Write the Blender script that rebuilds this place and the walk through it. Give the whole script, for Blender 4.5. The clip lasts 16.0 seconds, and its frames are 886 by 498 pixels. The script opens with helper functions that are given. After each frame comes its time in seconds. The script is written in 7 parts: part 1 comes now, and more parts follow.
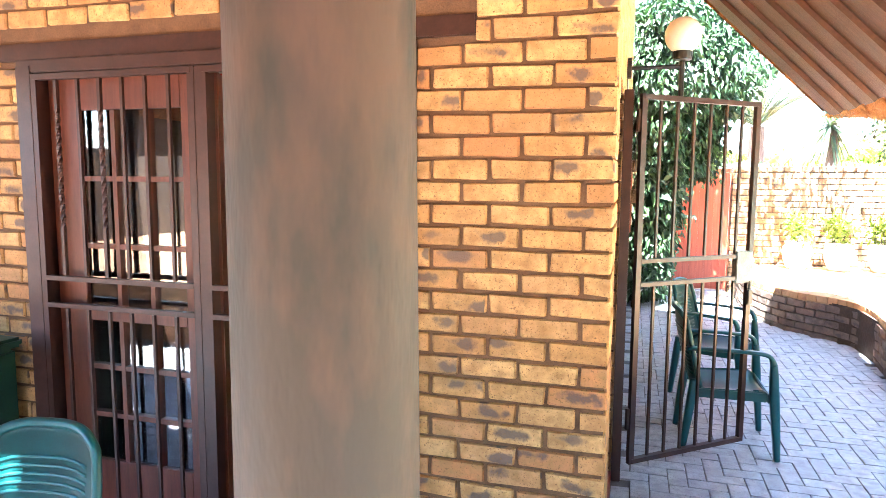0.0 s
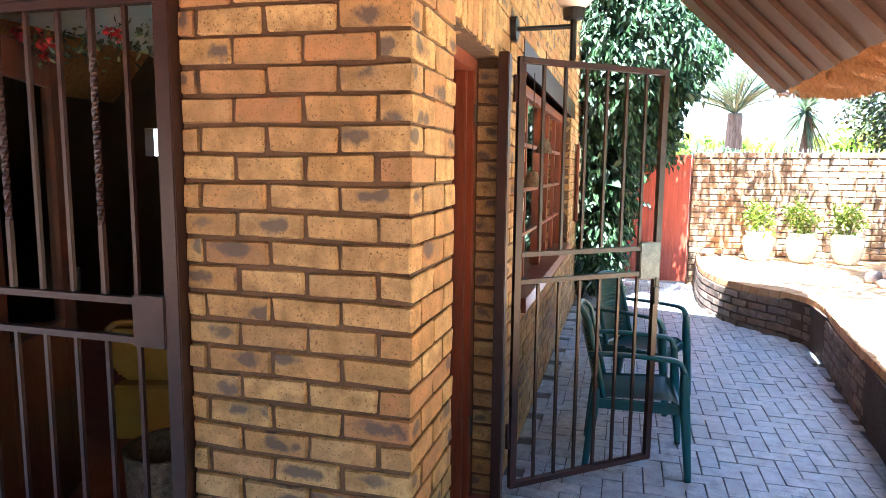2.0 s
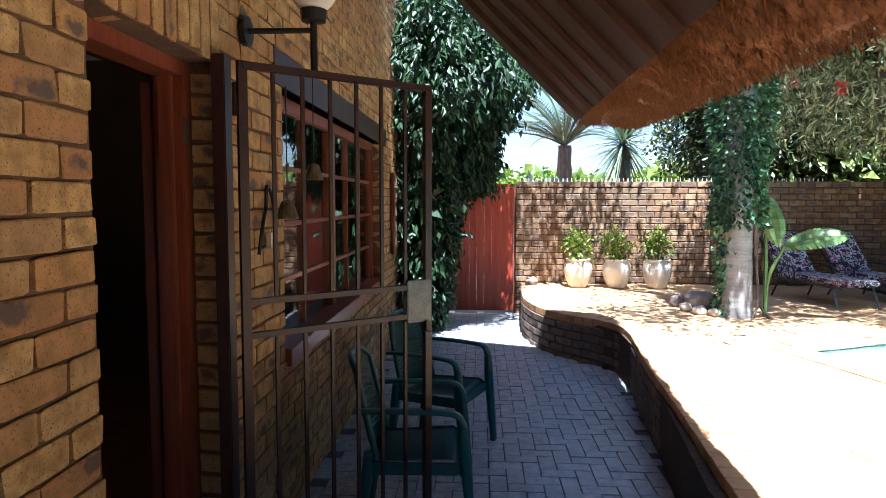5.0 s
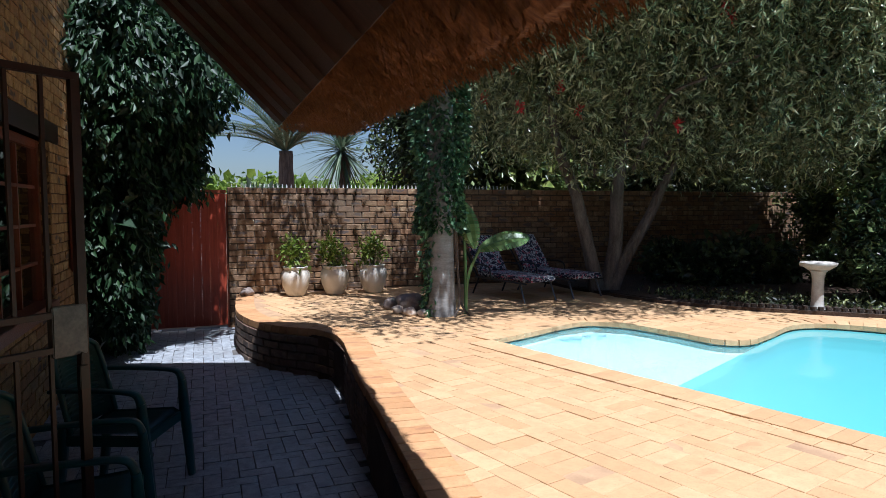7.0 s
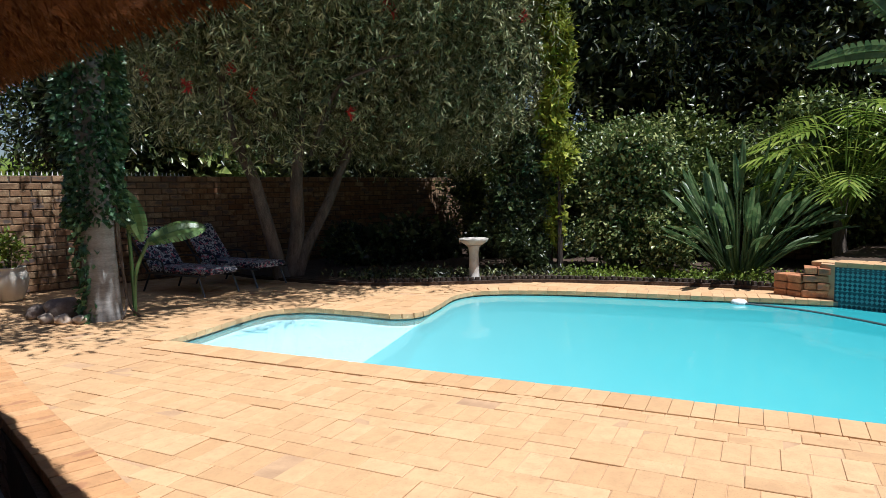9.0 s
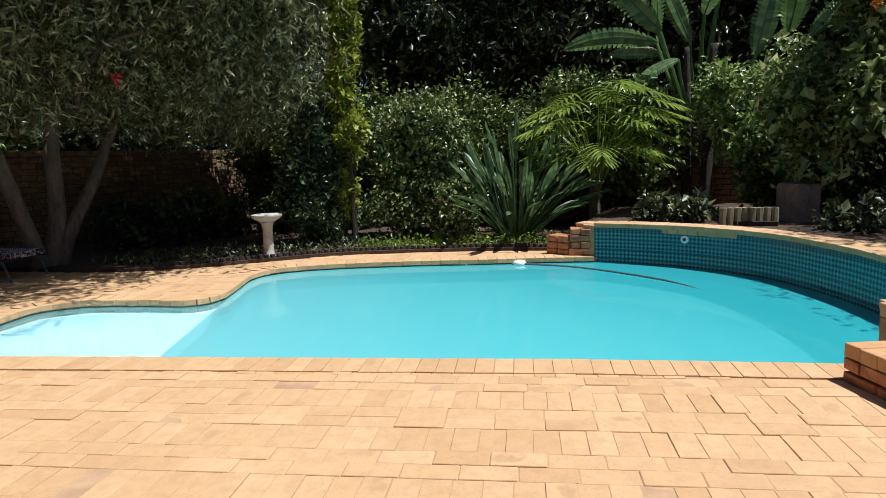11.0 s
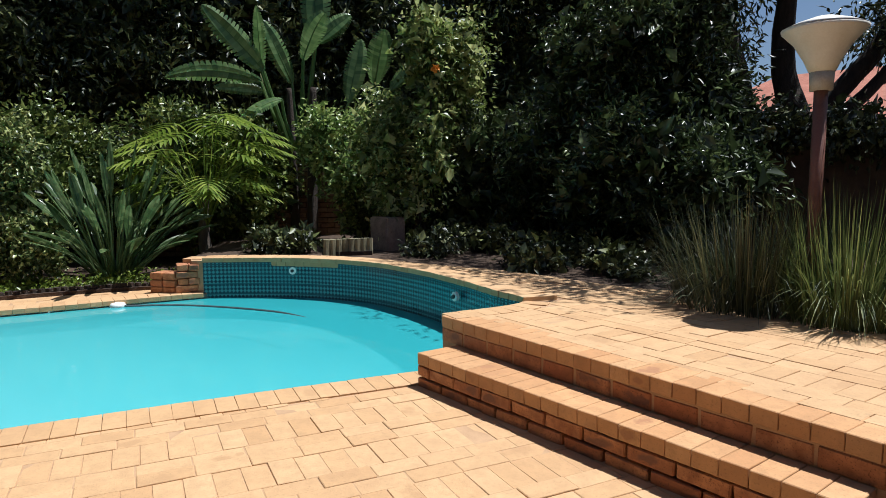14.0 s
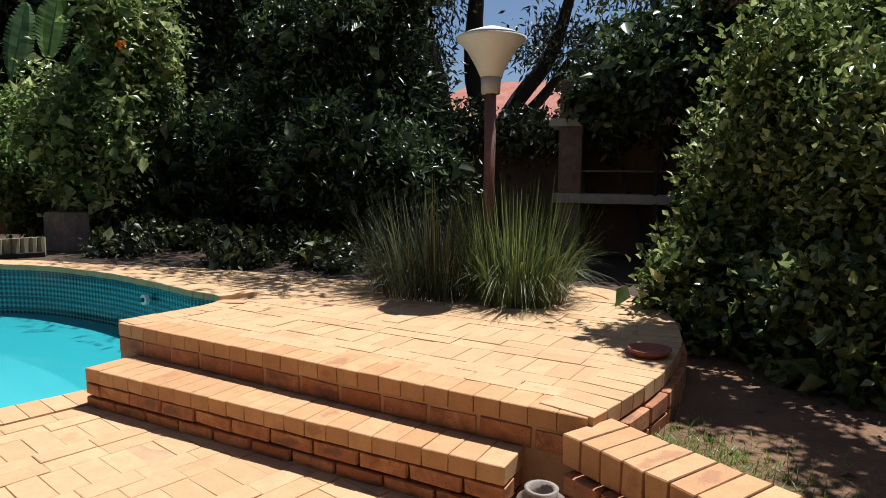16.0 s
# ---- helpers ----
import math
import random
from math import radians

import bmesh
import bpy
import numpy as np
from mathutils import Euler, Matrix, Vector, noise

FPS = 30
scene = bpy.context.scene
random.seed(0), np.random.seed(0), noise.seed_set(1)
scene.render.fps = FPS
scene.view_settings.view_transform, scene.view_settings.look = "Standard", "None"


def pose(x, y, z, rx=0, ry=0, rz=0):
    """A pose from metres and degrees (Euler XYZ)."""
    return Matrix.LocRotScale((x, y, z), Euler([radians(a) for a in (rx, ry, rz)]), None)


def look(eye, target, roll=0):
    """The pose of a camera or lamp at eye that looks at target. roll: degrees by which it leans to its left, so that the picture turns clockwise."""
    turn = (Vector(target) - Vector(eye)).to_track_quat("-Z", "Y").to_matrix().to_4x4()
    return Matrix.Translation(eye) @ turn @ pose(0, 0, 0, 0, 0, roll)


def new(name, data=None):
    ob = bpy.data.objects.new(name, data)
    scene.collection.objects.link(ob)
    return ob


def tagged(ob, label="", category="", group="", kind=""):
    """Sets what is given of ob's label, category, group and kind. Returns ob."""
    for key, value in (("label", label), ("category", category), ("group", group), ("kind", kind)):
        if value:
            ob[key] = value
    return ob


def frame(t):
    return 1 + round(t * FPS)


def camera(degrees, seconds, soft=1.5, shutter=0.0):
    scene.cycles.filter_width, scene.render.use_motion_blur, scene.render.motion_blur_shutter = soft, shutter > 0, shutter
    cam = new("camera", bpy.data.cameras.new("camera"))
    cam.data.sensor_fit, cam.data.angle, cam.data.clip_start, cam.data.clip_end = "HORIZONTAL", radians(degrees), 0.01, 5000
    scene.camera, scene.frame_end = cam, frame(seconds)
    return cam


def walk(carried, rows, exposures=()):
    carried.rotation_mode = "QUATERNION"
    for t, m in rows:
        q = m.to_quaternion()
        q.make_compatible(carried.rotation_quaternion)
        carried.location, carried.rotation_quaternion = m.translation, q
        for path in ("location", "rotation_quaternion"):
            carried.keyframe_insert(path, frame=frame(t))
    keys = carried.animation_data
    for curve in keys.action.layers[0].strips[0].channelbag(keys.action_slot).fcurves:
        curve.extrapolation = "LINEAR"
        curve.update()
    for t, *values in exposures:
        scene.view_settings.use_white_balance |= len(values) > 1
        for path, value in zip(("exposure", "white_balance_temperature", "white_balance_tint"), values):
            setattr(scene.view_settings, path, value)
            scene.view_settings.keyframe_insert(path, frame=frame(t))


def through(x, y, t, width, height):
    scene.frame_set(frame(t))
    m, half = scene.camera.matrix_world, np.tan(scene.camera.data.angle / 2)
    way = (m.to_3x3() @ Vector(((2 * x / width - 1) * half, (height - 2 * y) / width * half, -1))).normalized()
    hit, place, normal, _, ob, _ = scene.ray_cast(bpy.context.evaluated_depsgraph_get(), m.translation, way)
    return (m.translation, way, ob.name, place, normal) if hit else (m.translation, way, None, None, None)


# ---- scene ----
import functools
import itertools

cam = camera(69.2, 16.0, 0.75)
PATH = [
    (0, (0.068, -2.402, 1.683), (-0.496, -0.495, 1.471), 0.4),
    (0.5, (0.158, -2.231, 1.685), (-0.327, -0.302, 1.468), -1.2),
    (1, (0.302, -2.065, 1.66), (-0.153, -0.127, 1.459), -1.3),
    (1.5, (0.482, -1.88, 1.663), (-0.077, 0.03, 1.462), -0.0),
    (2, (0.576, -1.719, 1.642), (0.036, 0.191, 1.396), 0.6),
    (2.5, (0.655, -1.524, 1.637), (0.189, 0.405, 1.39), 1.0),
    (3, (0.804, -1.392, 1.605), (0.246, 0.513, 1.36), -0.9),
    (3.2, (0.877, -1.335, 1.622), (0.251, 0.549, 1.379), 0.3),
    (5.3, (0.986, -1.096, 1.635), (1.04, 0.899, 1.492), -0.3),
    (5.5, (0.982, -1.074, 1.637), (1.153, 0.913, 1.488), -0.6),
    (6, (1.023, -1.065, 1.641), (1.392, 0.893, 1.477), -0.4),
    (6.5, (1.105, -1.014, 1.641), (1.614, 0.914, 1.492), 0.3),
    (7, (1.191, -0.988, 1.644), (1.887, 0.883, 1.515), -0.1),
    (7.5, (1.196, -0.929, 1.618), (2.206, 0.792, 1.481), -0.3),
    (8, (1.199, -0.925, 1.612), (2.395, 0.671, 1.459), -0.8),
    (8.5, (1.22, -0.932, 1.627), (2.555, 0.548, 1.462), -1.2),
    (9, (1.259, -0.935, 1.627), (2.741, 0.397, 1.449), -1.1),
    (9.2, (1.27, -0.956, 1.615), (2.796, 0.321, 1.42), -1.5),
    (11.3, (1.148, -0.824, 1.69), (3.009, -0.152, 1.399), -1.5),
    (11.5, (1.17, -0.816, 1.688), (3.055, -0.213, 1.399), -1.3),
    (12, (1.194, -0.866, 1.665), (3.125, -0.424, 1.384), -1.6),
    (12.5, (1.173, -0.904, 1.684), (3.136, -0.655, 1.396), -2.1),
    (13, (1.176, -0.942, 1.683), (3.157, -0.882, 1.414), -1.1),
    (13.5, (1.176, -0.976, 1.679), (3.157, -1.12, 1.445), -0.6),
    (14, (1.143, -0.979, 1.691), (3.101, -1.329, 1.481), -0.3),
    (14.5, (1.163, -1.034, 1.687), (3.08, -1.561, 1.477), -0.8),
    (15, (1.175, -1.086, 1.685), (3.034, -1.787, 1.458), -0.6),
    (15.5, (1.185, -1.16, 1.661), (2.942, -2.088, 1.432), -0.2),
    (16, (1.166, -1.207, 1.672), (2.811, -2.322, 1.446), 0.5),
]

STOPS = [(0.0, 5.75), (0.6, 4.9), (1.5, 4.65), (2.5, 4.5), (3.2, 3.75), (5.3, 2.25), (6.0, 1.35), (7.0, 0.7), (9.0, 0.55), (11.3, 0.4), (14.0, 0.45), (16.0, 0.6)]
KELVIN = [(0.0, 5750), (1.5, 5450), (2.5, 5300), (5.3, 5150), (6.5, 5100), (7.5, 5450), (9.0, 5650), (16.0, 5700)]
TINT = [(0.0, 10), (5.3, 11), (6.0, 14), (7.0, 13), (9.0, 12), (12.0, 10), (16.0, 10)]
EXPOSURES = [(t, s, float(np.interp(t, *zip(*KELVIN))), float(np.interp(t, *zip(*TINT)))) for t, s in STOPS]
walk(cam, [(t, look(e, g, r)) for t, e, g, r in PATH], EXPOSURES)

# ---- world and sun ----
SUN_EL = 70.0
world = bpy.data.worlds.new("sky")
scene.world = world
world.use_nodes = True
wn = world.node_tree
sky = wn.nodes.new("ShaderNodeTexSky")
sky.sky_type, sky.sun_disc = "NISHITA", False
sky.sun_elevation, sky.sun_rotation = radians(SUN_EL), radians(173)
wn.links.new(sky.outputs[0], wn.nodes["Background"].inputs[0])
wn.nodes["Background"].inputs[1].default_value = 0.05
sun_data = bpy.data.lights.new("sun", "SUN")
sun_data.energy, sun_data.angle, sun_data.color = 5.0, radians(0.55), (1.0, 0.95, 0.86)
sun = new("sun", sun_data)
sun.matrix_world = look((0.38, -3.62, 10), (0, 0, 0))

# ---- materials ----


def material(name, rough=0.7, metal=0.0):
    m = bpy.data.materials.new(name)
    m.use_nodes = True
    b = m.node_tree.nodes["Principled BSDF"]
    b.inputs["Roughness"].default_value, b.inputs["Metallic"].default_value = rough, metal
    return m, m.node_tree, b


def node(nt, kind, *links, **values):
    n = nt.nodes.new("ShaderNode" + kind)
    for key, value in values.items():
        if key[0] == "i" and key[1:].isdigit():
            n.inputs[int(key[1:])].default_value = value
        elif key == "operation":
            n.operation = value
    for i, src in links:
        nt.links.new(src, n.inputs[i])
    return n


def ramp(nt, src, *stops):
    n = nt.nodes.new("ShaderNodeValToRGB")
    e = n.color_ramp.elements
    while len(e) < len(stops):
        e.new(0.5)
    for el, (p, c) in zip(e, stops):
        el.position, el.color = p, (*c, 1)
    nt.links.new(src, n.inputs[0])
    return n.outputs[0]


def mix(nt, fac, a, b, kind="MIX"):
    n = nt.nodes.new("ShaderNodeMix")
    n.data_type, n.blend_type = "RGBA", kind
    for i, v in ((0, fac), (6, a), (7, b)):
        if isinstance(v, (int, float)):
            n.inputs[i].default_value = v
        elif isinstance(v, tuple):
            n.inputs[i].default_value = (*v, 1)
        else:
            nt.links.new(v, n.inputs[i])
    return n.outputs[2]


def noise_tex(nt, scale, detail=4, rough=0.55, stretch=None):
    g = nt.nodes.new("ShaderNodeNewGeometry")
    src = g.outputs["Position"]
    if stretch:
        mp = nt.nodes.new("ShaderNodeMapping")
        mp.inputs["Scale"].default_value = stretch
        nt.links.new(src, mp.inputs[0])
        src = mp.outputs[0]
    n = nt.nodes.new("ShaderNodeTexNoise")
    n.inputs["Scale"].default_value, n.inputs["Detail"].default_value, n.inputs["Roughness"].default_value = scale, detail, rough
    nt.links.new(src, n.inputs["Vector"])
    return n.outputs["Fac"]


def bump(nt, bsdf, src, strength=0.4, dist=0.01):
    b = nt.nodes.new("ShaderNodeBump")
    b.inputs["Strength"].default_value, b.inputs["Distance"].default_value = strength, dist
    nt.links.new(src, b.inputs["Height"])
    nt.links.new(b.outputs[0], bsdf.inputs["Normal"])


def piece_random(nt):
    """One random number for each piece, single or joined."""
    o = nt.nodes.new("ShaderNodeObjectInfo")
    g = nt.nodes.new("ShaderNodeNewGeometry")
    a = node(nt, "Math", (0, o.outputs["Random"]), (1, g.outputs["Random Per Island"]), operation="ADD")
    return node(nt, "Math", (0, a.outputs[0]), operation="FRACT").outputs[0]


def rehash(nt, src, k):
    a = node(nt, "Math", (0, src), operation="MULTIPLY", i1=k)
    return node(nt, "Math", (0, a.outputs[0]), operation="FRACT").outputs[0]


def plain(name, a, b, scale=6.0, rough=0.6, metal=0.0, fine=80.0, bumps=0.25, dist=0.004, stretch=None, spread=(0.35, 0.65)):
    """A surface between two colours, mottled at two scales."""
    m, nt, bs = material(name, rough, metal)
    big, small = noise_tex(nt, scale, 5, 0.6, stretch), noise_tex(nt, fine, 3, 0.6, stretch)
    s = mix(nt, 0.35, big, small)
    nt.links.new(ramp(nt, s, (spread[0], a), (spread[1], b)), bs.inputs["Base Color"])
    if bumps:
        bump(nt, bs, small, bumps, dist)
    return m


def brick_material(name, tones, flash, flash_share, rough=0.8, dirt=(0.2, 0.15, 0.1), dirt_amount=0.25, mottle=1.0):
    m, nt, bs = material(name, rough)
    r = piece_random(nt)
    k = len(tones) - 1
    base = ramp(nt, r, *[(i / k, c) for i, c in enumerate(tones)])
    r2 = rehash(nt, r, 37.7)
    n1, n2 = noise_tex(nt, 14, 4), noise_tex(nt, 120, 3, 0.7)
    base = mix(nt, ramp(nt, n1, (0.40, (0, 0, 0)), (0.68, (mottle,) * 3)), base, tuple(0.62 * c for c in tones[0]))
    blotch = ramp(nt, noise_tex(nt, 38, 4, 0.65), (0.5, (0, 0, 0)), (0.72, (0.7 * mottle,) * 3))
    base = mix(nt, blotch, base, tuple(0.5 * c for c in tones[-1]))
    # smoky flash on the face of some bricks
    uv = nt.nodes.new("ShaderNodeUVMap")
    mp = nt.nodes.new("ShaderNodeMapping")
    sx = node(nt, "Math", (0, rehash(nt, r, 91.7)), operation="MULTIPLY_ADD", i1=0.7, i2=-0.85)
    sy = node(nt, "Math", (0, rehash(nt, r, 23.1)), operation="MULTIPLY_ADD", i1=0.6, i2=-0.8)
    cxyz = node(nt, "CombineXYZ", (0, sx.outputs[0]), (1, sy.outputs[0]))
    nt.links.new(cxyz.outputs[0], mp.inputs["Location"])
    nt.links.new(uv.outputs[0], mp.inputs[0])
    ln = node(nt, "VectorMath", (0, mp.outputs[0]), operation="LENGTH")
    wob = node(nt, "Math", (0, n1), operation="MULTIPLY_ADD", i1=1.6, i2=-0.8)
    dd = node(nt, "Math", (0, ln.outputs["Value"]), (1, wob.outputs[0]), operation="ADD")
    blob = ramp(nt, dd.outputs[0], (0.14, (1, 1, 1)), (0.38, (0, 0, 0)))
    pick = ramp(nt, r2, (1 - flash_share, (0, 0, 0)), (min(1.0, 1.03 - flash_share), (0.85, 0.85, 0.85)))
    f = mix(nt, 1.0, blob, pick, "MULTIPLY")
    base = mix(nt, f, base, flash)
    pits = ramp(nt, n2, (0.585, (0, 0, 0)), (0.64, (mottle,) * 3))
    base = mix(nt, pits, base, tuple(0.35 * c for c in tones[0]))
    big = ramp(nt, noise_tex(nt, 1.3, 5, 0.65), (0.45, (0, 0, 0)), (0.8, (dirt_amount * 2,) * 3))
    base = mix(nt, big, base, dirt)
    nt.links.new(base, bs.inputs["Base Color"])
    bump(nt, bs, mix(nt, 0.5, n1, n2), 0.6, 0.006)
    return m


def leaf_material(name, dark, mid, light, rough=0.4, through=0.2, yellow=None, share=0.0):
    m, nt, bs = material(name, rough)
    r = piece_random(nt)
    big = noise_tex(nt, 1.6, 3)
    mid_n = noise_tex(nt, 8.0, 2)
    s = node(nt, "Math", (0, r), (2, big), operation="MULTIPLY_ADD", i1=1.5)
    s = node(nt, "Math", (0, mid_n), (2, s.outputs[0]), operation="MULTIPLY_ADD", i1=1.2)
    s = node(nt, "Math", (0, s.outputs[0]), operation="MULTIPLY", i1=0.27).outputs[0]
    c = ramp(nt, s, (0.28, dark), (0.52, mid), (0.74, light))
    if yellow:
        c = mix(nt, ramp(nt, rehash(nt, r, 51.3), (1 - share, (0, 0, 0)), (1.0, (1, 1, 1))), c, yellow)
    nt.links.new(c, bs.inputs["Base Color"])
    t = nt.nodes.new("ShaderNodeBsdfTranslucent")
    nt.links.new(c, t.inputs[0])
    ms = nt.nodes.new("ShaderNodeMixShader")
    ms.inputs[0].default_value = through
    nt.links.new(bs.outputs[0], ms.inputs[1])
    nt.links.new(t.outputs[0], ms.inputs[2])
    nt.links.new(ms.outputs[0], nt.nodes["Material Output"].inputs[0])
    return m


M_HOUSE = brick_material("house_face_brick", [(0.46, 0.255, 0.088), (0.55, 0.335, 0.125), (0.61, 0.395, 0.16), (0.48, 0.245, 0.082), (0.57, 0.36, 0.14), (0.45, 0.27, 0.115), (0.42, 0.185, 0.068), (0.53, 0.315, 0.118)], (0.06, 0.05, 0.052), 0.34, dirt_amount=0.12)
M_MORTAR = plain("brown_mortar", (0.075, 0.040, 0.021), (0.155, 0.085, 0.042), 9, 0.95, fine=150, bumps=0.6)
M_YARD = brick_material("yard_wall_brick", [(0.26, 0.135, 0.062), (0.34, 0.215, 0.11), (0.19, 0.092, 0.042), (0.41, 0.285, 0.16), (0.29, 0.155, 0.075)], (0.075, 0.06, 0.06), 0.45, dirt=(0.15, 0.12, 0.09), dirt_amount=0.4)
M_YMORTAR = plain("dark_mortar", (0.05, 0.037, 0.028), (0.11, 0.08, 0.055), 5, 0.95, fine=150, bumps=0.6)
M_RET = brick_material("retaining_brick", [(0.22, 0.145, 0.10), (0.29, 0.19, 0.135), (0.17, 0.11, 0.08), (0.33, 0.23, 0.165)], (0.08, 0.06, 0.055), 0.4, dirt=(0.07, 0.055, 0.045), dirt_amount=0.5)
M_PAVE = brick_material("clay_paver", [(0.52, 0.315, 0.15), (0.56, 0.355, 0.18), (0.49, 0.29, 0.135), (0.575, 0.37, 0.19), (0.54, 0.33, 0.16)], (0.42, 0.25, 0.12), 0.12, dirt=(0.42, 0.245, 0.12), dirt_amount=0.3, mottle=0.3)
M_STEP = brick_material("step_brick", [(0.50, 0.19, 0.07), (0.56, 0.25, 0.10), (0.42, 0.14, 0.055), (0.60, 0.30, 0.13), (0.46, 0.18, 0.08)], (0.16, 0.075, 0.05), 0.4, dirt=(0.20, 0.10, 0.06), dirt_amount=0.3)
M_CAP = brick_material("capping_brick", [(0.52, 0.275, 0.115), (0.57, 0.32, 0.145), (0.47, 0.235, 0.095), (0.58, 0.34, 0.16)], (0.34, 0.16, 0.075), 0.15, dirt=(0.40, 0.22, 0.10), dirt_amount=0.3, mottle=0.4)
M_BED = plain("paving_sand", (0.33, 0.20, 0.11), (0.50, 0.32, 0.175), 7, 0.95, fine=130, bumps=0.5)
M_GREY = brick_material("grey_paver", [(0.36, 0.385, 0.42), (0.42, 0.445, 0.475), (0.39, 0.415, 0.445), (0.46, 0.475, 0.495)], (0.29, 0.305, 0.33), 0.15, rough=0.42, dirt=(0.15, 0.14, 0.13), dirt_amount=0.3)
M_GBED = plain("grey_joint_sand", (0.07, 0.065, 0.06), (0.13, 0.12, 0.11), 9, 0.95)
M_SOIL = plain("garden_soil", (0.032, 0.019, 0.011), (0.085, 0.05, 0.028), 3, 0.95, fine=40, bumps=0.8, dist=0.02)
M_LAWN = plain("bare_red_soil", (0.10, 0.05, 0.026), (0.24, 0.13, 0.065), 2.2, 0.95, fine=40, bumps=0.7, dist=0.02)
M_WOOD = plain("red_brown_varnished_wood", (0.13, 0.028, 0.012), (0.24, 0.06, 0.025), 5, 0.35, fine=60, bumps=0.15, stretch=(8, 8, 0.7))
M_DARKWOOD = plain("dark_stained_door_wood", (0.075, 0.020, 0.012), (0.15, 0.045, 0.026), 5, 0.35, fine=60, bumps=0.15, stretch=(8, 8, 0.7))
M_GATEWOOD = plain("red_stained_board", (0.24, 0.030, 0.013), (0.42, 0.070, 0.030), 4, 0.5, fine=60, bumps=0.2, stretch=(7, 7, 0.5))
M_IRON = plain("brown_painted_steel", (0.023, 0.0085, 0.006), (0.047, 0.017, 0.0125), 12, 0.4, fine=90, bumps=0.1)
M_STEEL = plain("worn_grey_steel", (0.08, 0.088, 0.092), (0.15, 0.155, 0.16), 20, 0.4, 0.5, bumps=0.1)
M_PLASTIC = plain("green_plastic", (0.005, 0.062, 0.068), (0.009, 0.095, 0.10), 8, 0.34, fine=200, bumps=0.08)
M_DKGREEN = plain("dark_green_metal", (0.005, 0.03, 0.018), (0.01, 0.045, 0.028), 6, 0.45)
M_POLE = plain("weathered_gum_pole", (0.007, 0.008, 0.0055), (0.040, 0.022, 0.013), 2.4, 0.7, fine=11, bumps=0.5, dist=0.006, stretch=(3, 3, 1.0), spread=(0.43, 0.60))
M_THATCH = plain("thatch_reed", (0.19, 0.06, 0.015), (0.56, 0.235, 0.06), 6, 0.9, fine=55, bumps=1.0, dist=0.03, stretch=(3, 9, 3))
M_SOFFIT = plain("dark_stained_boards", (0.035, 0.018, 0.011), (0.085, 0.04, 0.024), 3, 0.55, fine=40, bumps=0.3, stretch=(1, 9, 1))
M_PLASTER = plain("pale_pool_plaster", (0.68, 0.80, 0.83), (0.76, 0.85, 0.87), 2, 0.6, fine=30, bumps=0.1)
M_DEEP = plain("blue_pool_plaster", (0.24, 0.54, 0.57), (0.31, 0.60, 0.63), 1.2, 0.6, fine=20, bumps=0.1)
M_WHITEPOT = plain("cream_glazed_pot", (0.62, 0.56, 0.47), (0.72, 0.67, 0.58), 4, 0.35, fine=40, bumps=0.1)
M_CEMENT = plain("weathered_cement", (0.34, 0.31, 0.27), (0.50, 0.47, 0.42), 9, 0.9, fine=90, bumps=0.5)
M_STONE = plain("rough_stone", (0.16, 0.12, 0.10), (0.32, 0.26, 0.22), 10, 0.9, fine=60, bumps=0.8)
M_PALESTONE = plain("pale_stone", (0.50, 0.38, 0.28), (0.66, 0.54, 0.42), 10, 0.85, fine=60, bumps=0.4)
M_BARK = plain("grey_brown_bark", (0.06, 0.045, 0.035), (0.20, 0.16, 0.125), 5, 0.95, fine=45, bumps=1.0, dist=0.02, stretch=(3, 3, 0.6))
M_DARKBARK = plain("dark_bark", (0.022, 0.016, 0.012), (0.07, 0.05, 0.037), 5, 0.95, fine=45, bumps=1.0, dist=0.02, stretch=(3, 3, 0.6))
M_GREYTRUNK = plain("smooth_grey_trunk", (0.16, 0.15, 0.14), (0.34, 0.33, 0.31), 4, 0.9, fine=40, bumps=0.5, stretch=(1, 1, 5))
M_WHITE = plain("white_plastic", (0.72, 0.72, 0.70), (0.80, 0.80, 0.78), 10, 0.3)
M_LAMPWHITE = plain("cream_lamp_shade", (0.66, 0.62, 0.54), (0.76, 0.73, 0.66), 8, 0.5, bumps=0.05)
M_LAMPPOLE = plain("brown_lamp_pole", (0.12, 0.05, 0.035), (0.19, 0.085, 0.06), 8, 0.5)
M_BLACK = plain("black_metal", (0.008, 0.008, 0.009), (0.02, 0.019, 0.018), 15, 0.4, bumps=0.05)
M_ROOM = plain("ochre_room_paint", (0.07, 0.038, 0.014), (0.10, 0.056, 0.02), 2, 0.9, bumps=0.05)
M_CANE = plain("honey_cane", (0.38, 0.19, 0.05), (0.55, 0.30, 0.09), 12, 0.5)
M_WICKER = plain("grey_wicker", (0.05, 0.035, 0.022), (0.20, 0.14, 0.09), 40, 0.8, fine=120, bumps=0.8)
M_YELLOW = plain("mustard_cushion", (0.48, 0.27, 0.05), (0.58, 0.34, 0.08), 8, 0.9)
M_NAVY = plain("navy_cushion", (0.012, 0.018, 0.035), (0.025, 0.034, 0.06), 8, 0.9)
M_TERRA = plain("red_clay_dish", (0.22, 0.06, 0.035), (0.32, 0.10, 0.06), 8, 0.6)
M_ROOFTILE = plain("red_roof_tile", (0.28, 0.085, 0.045), (0.43, 0.165, 0.105), 2.5, 0.85, fine=20, bumps=0.3)
M_HAZE = plain("pale_gable_paint", (0.70, 0.70, 0.68), (0.80, 0.80, 0.78), 3, 0.8)
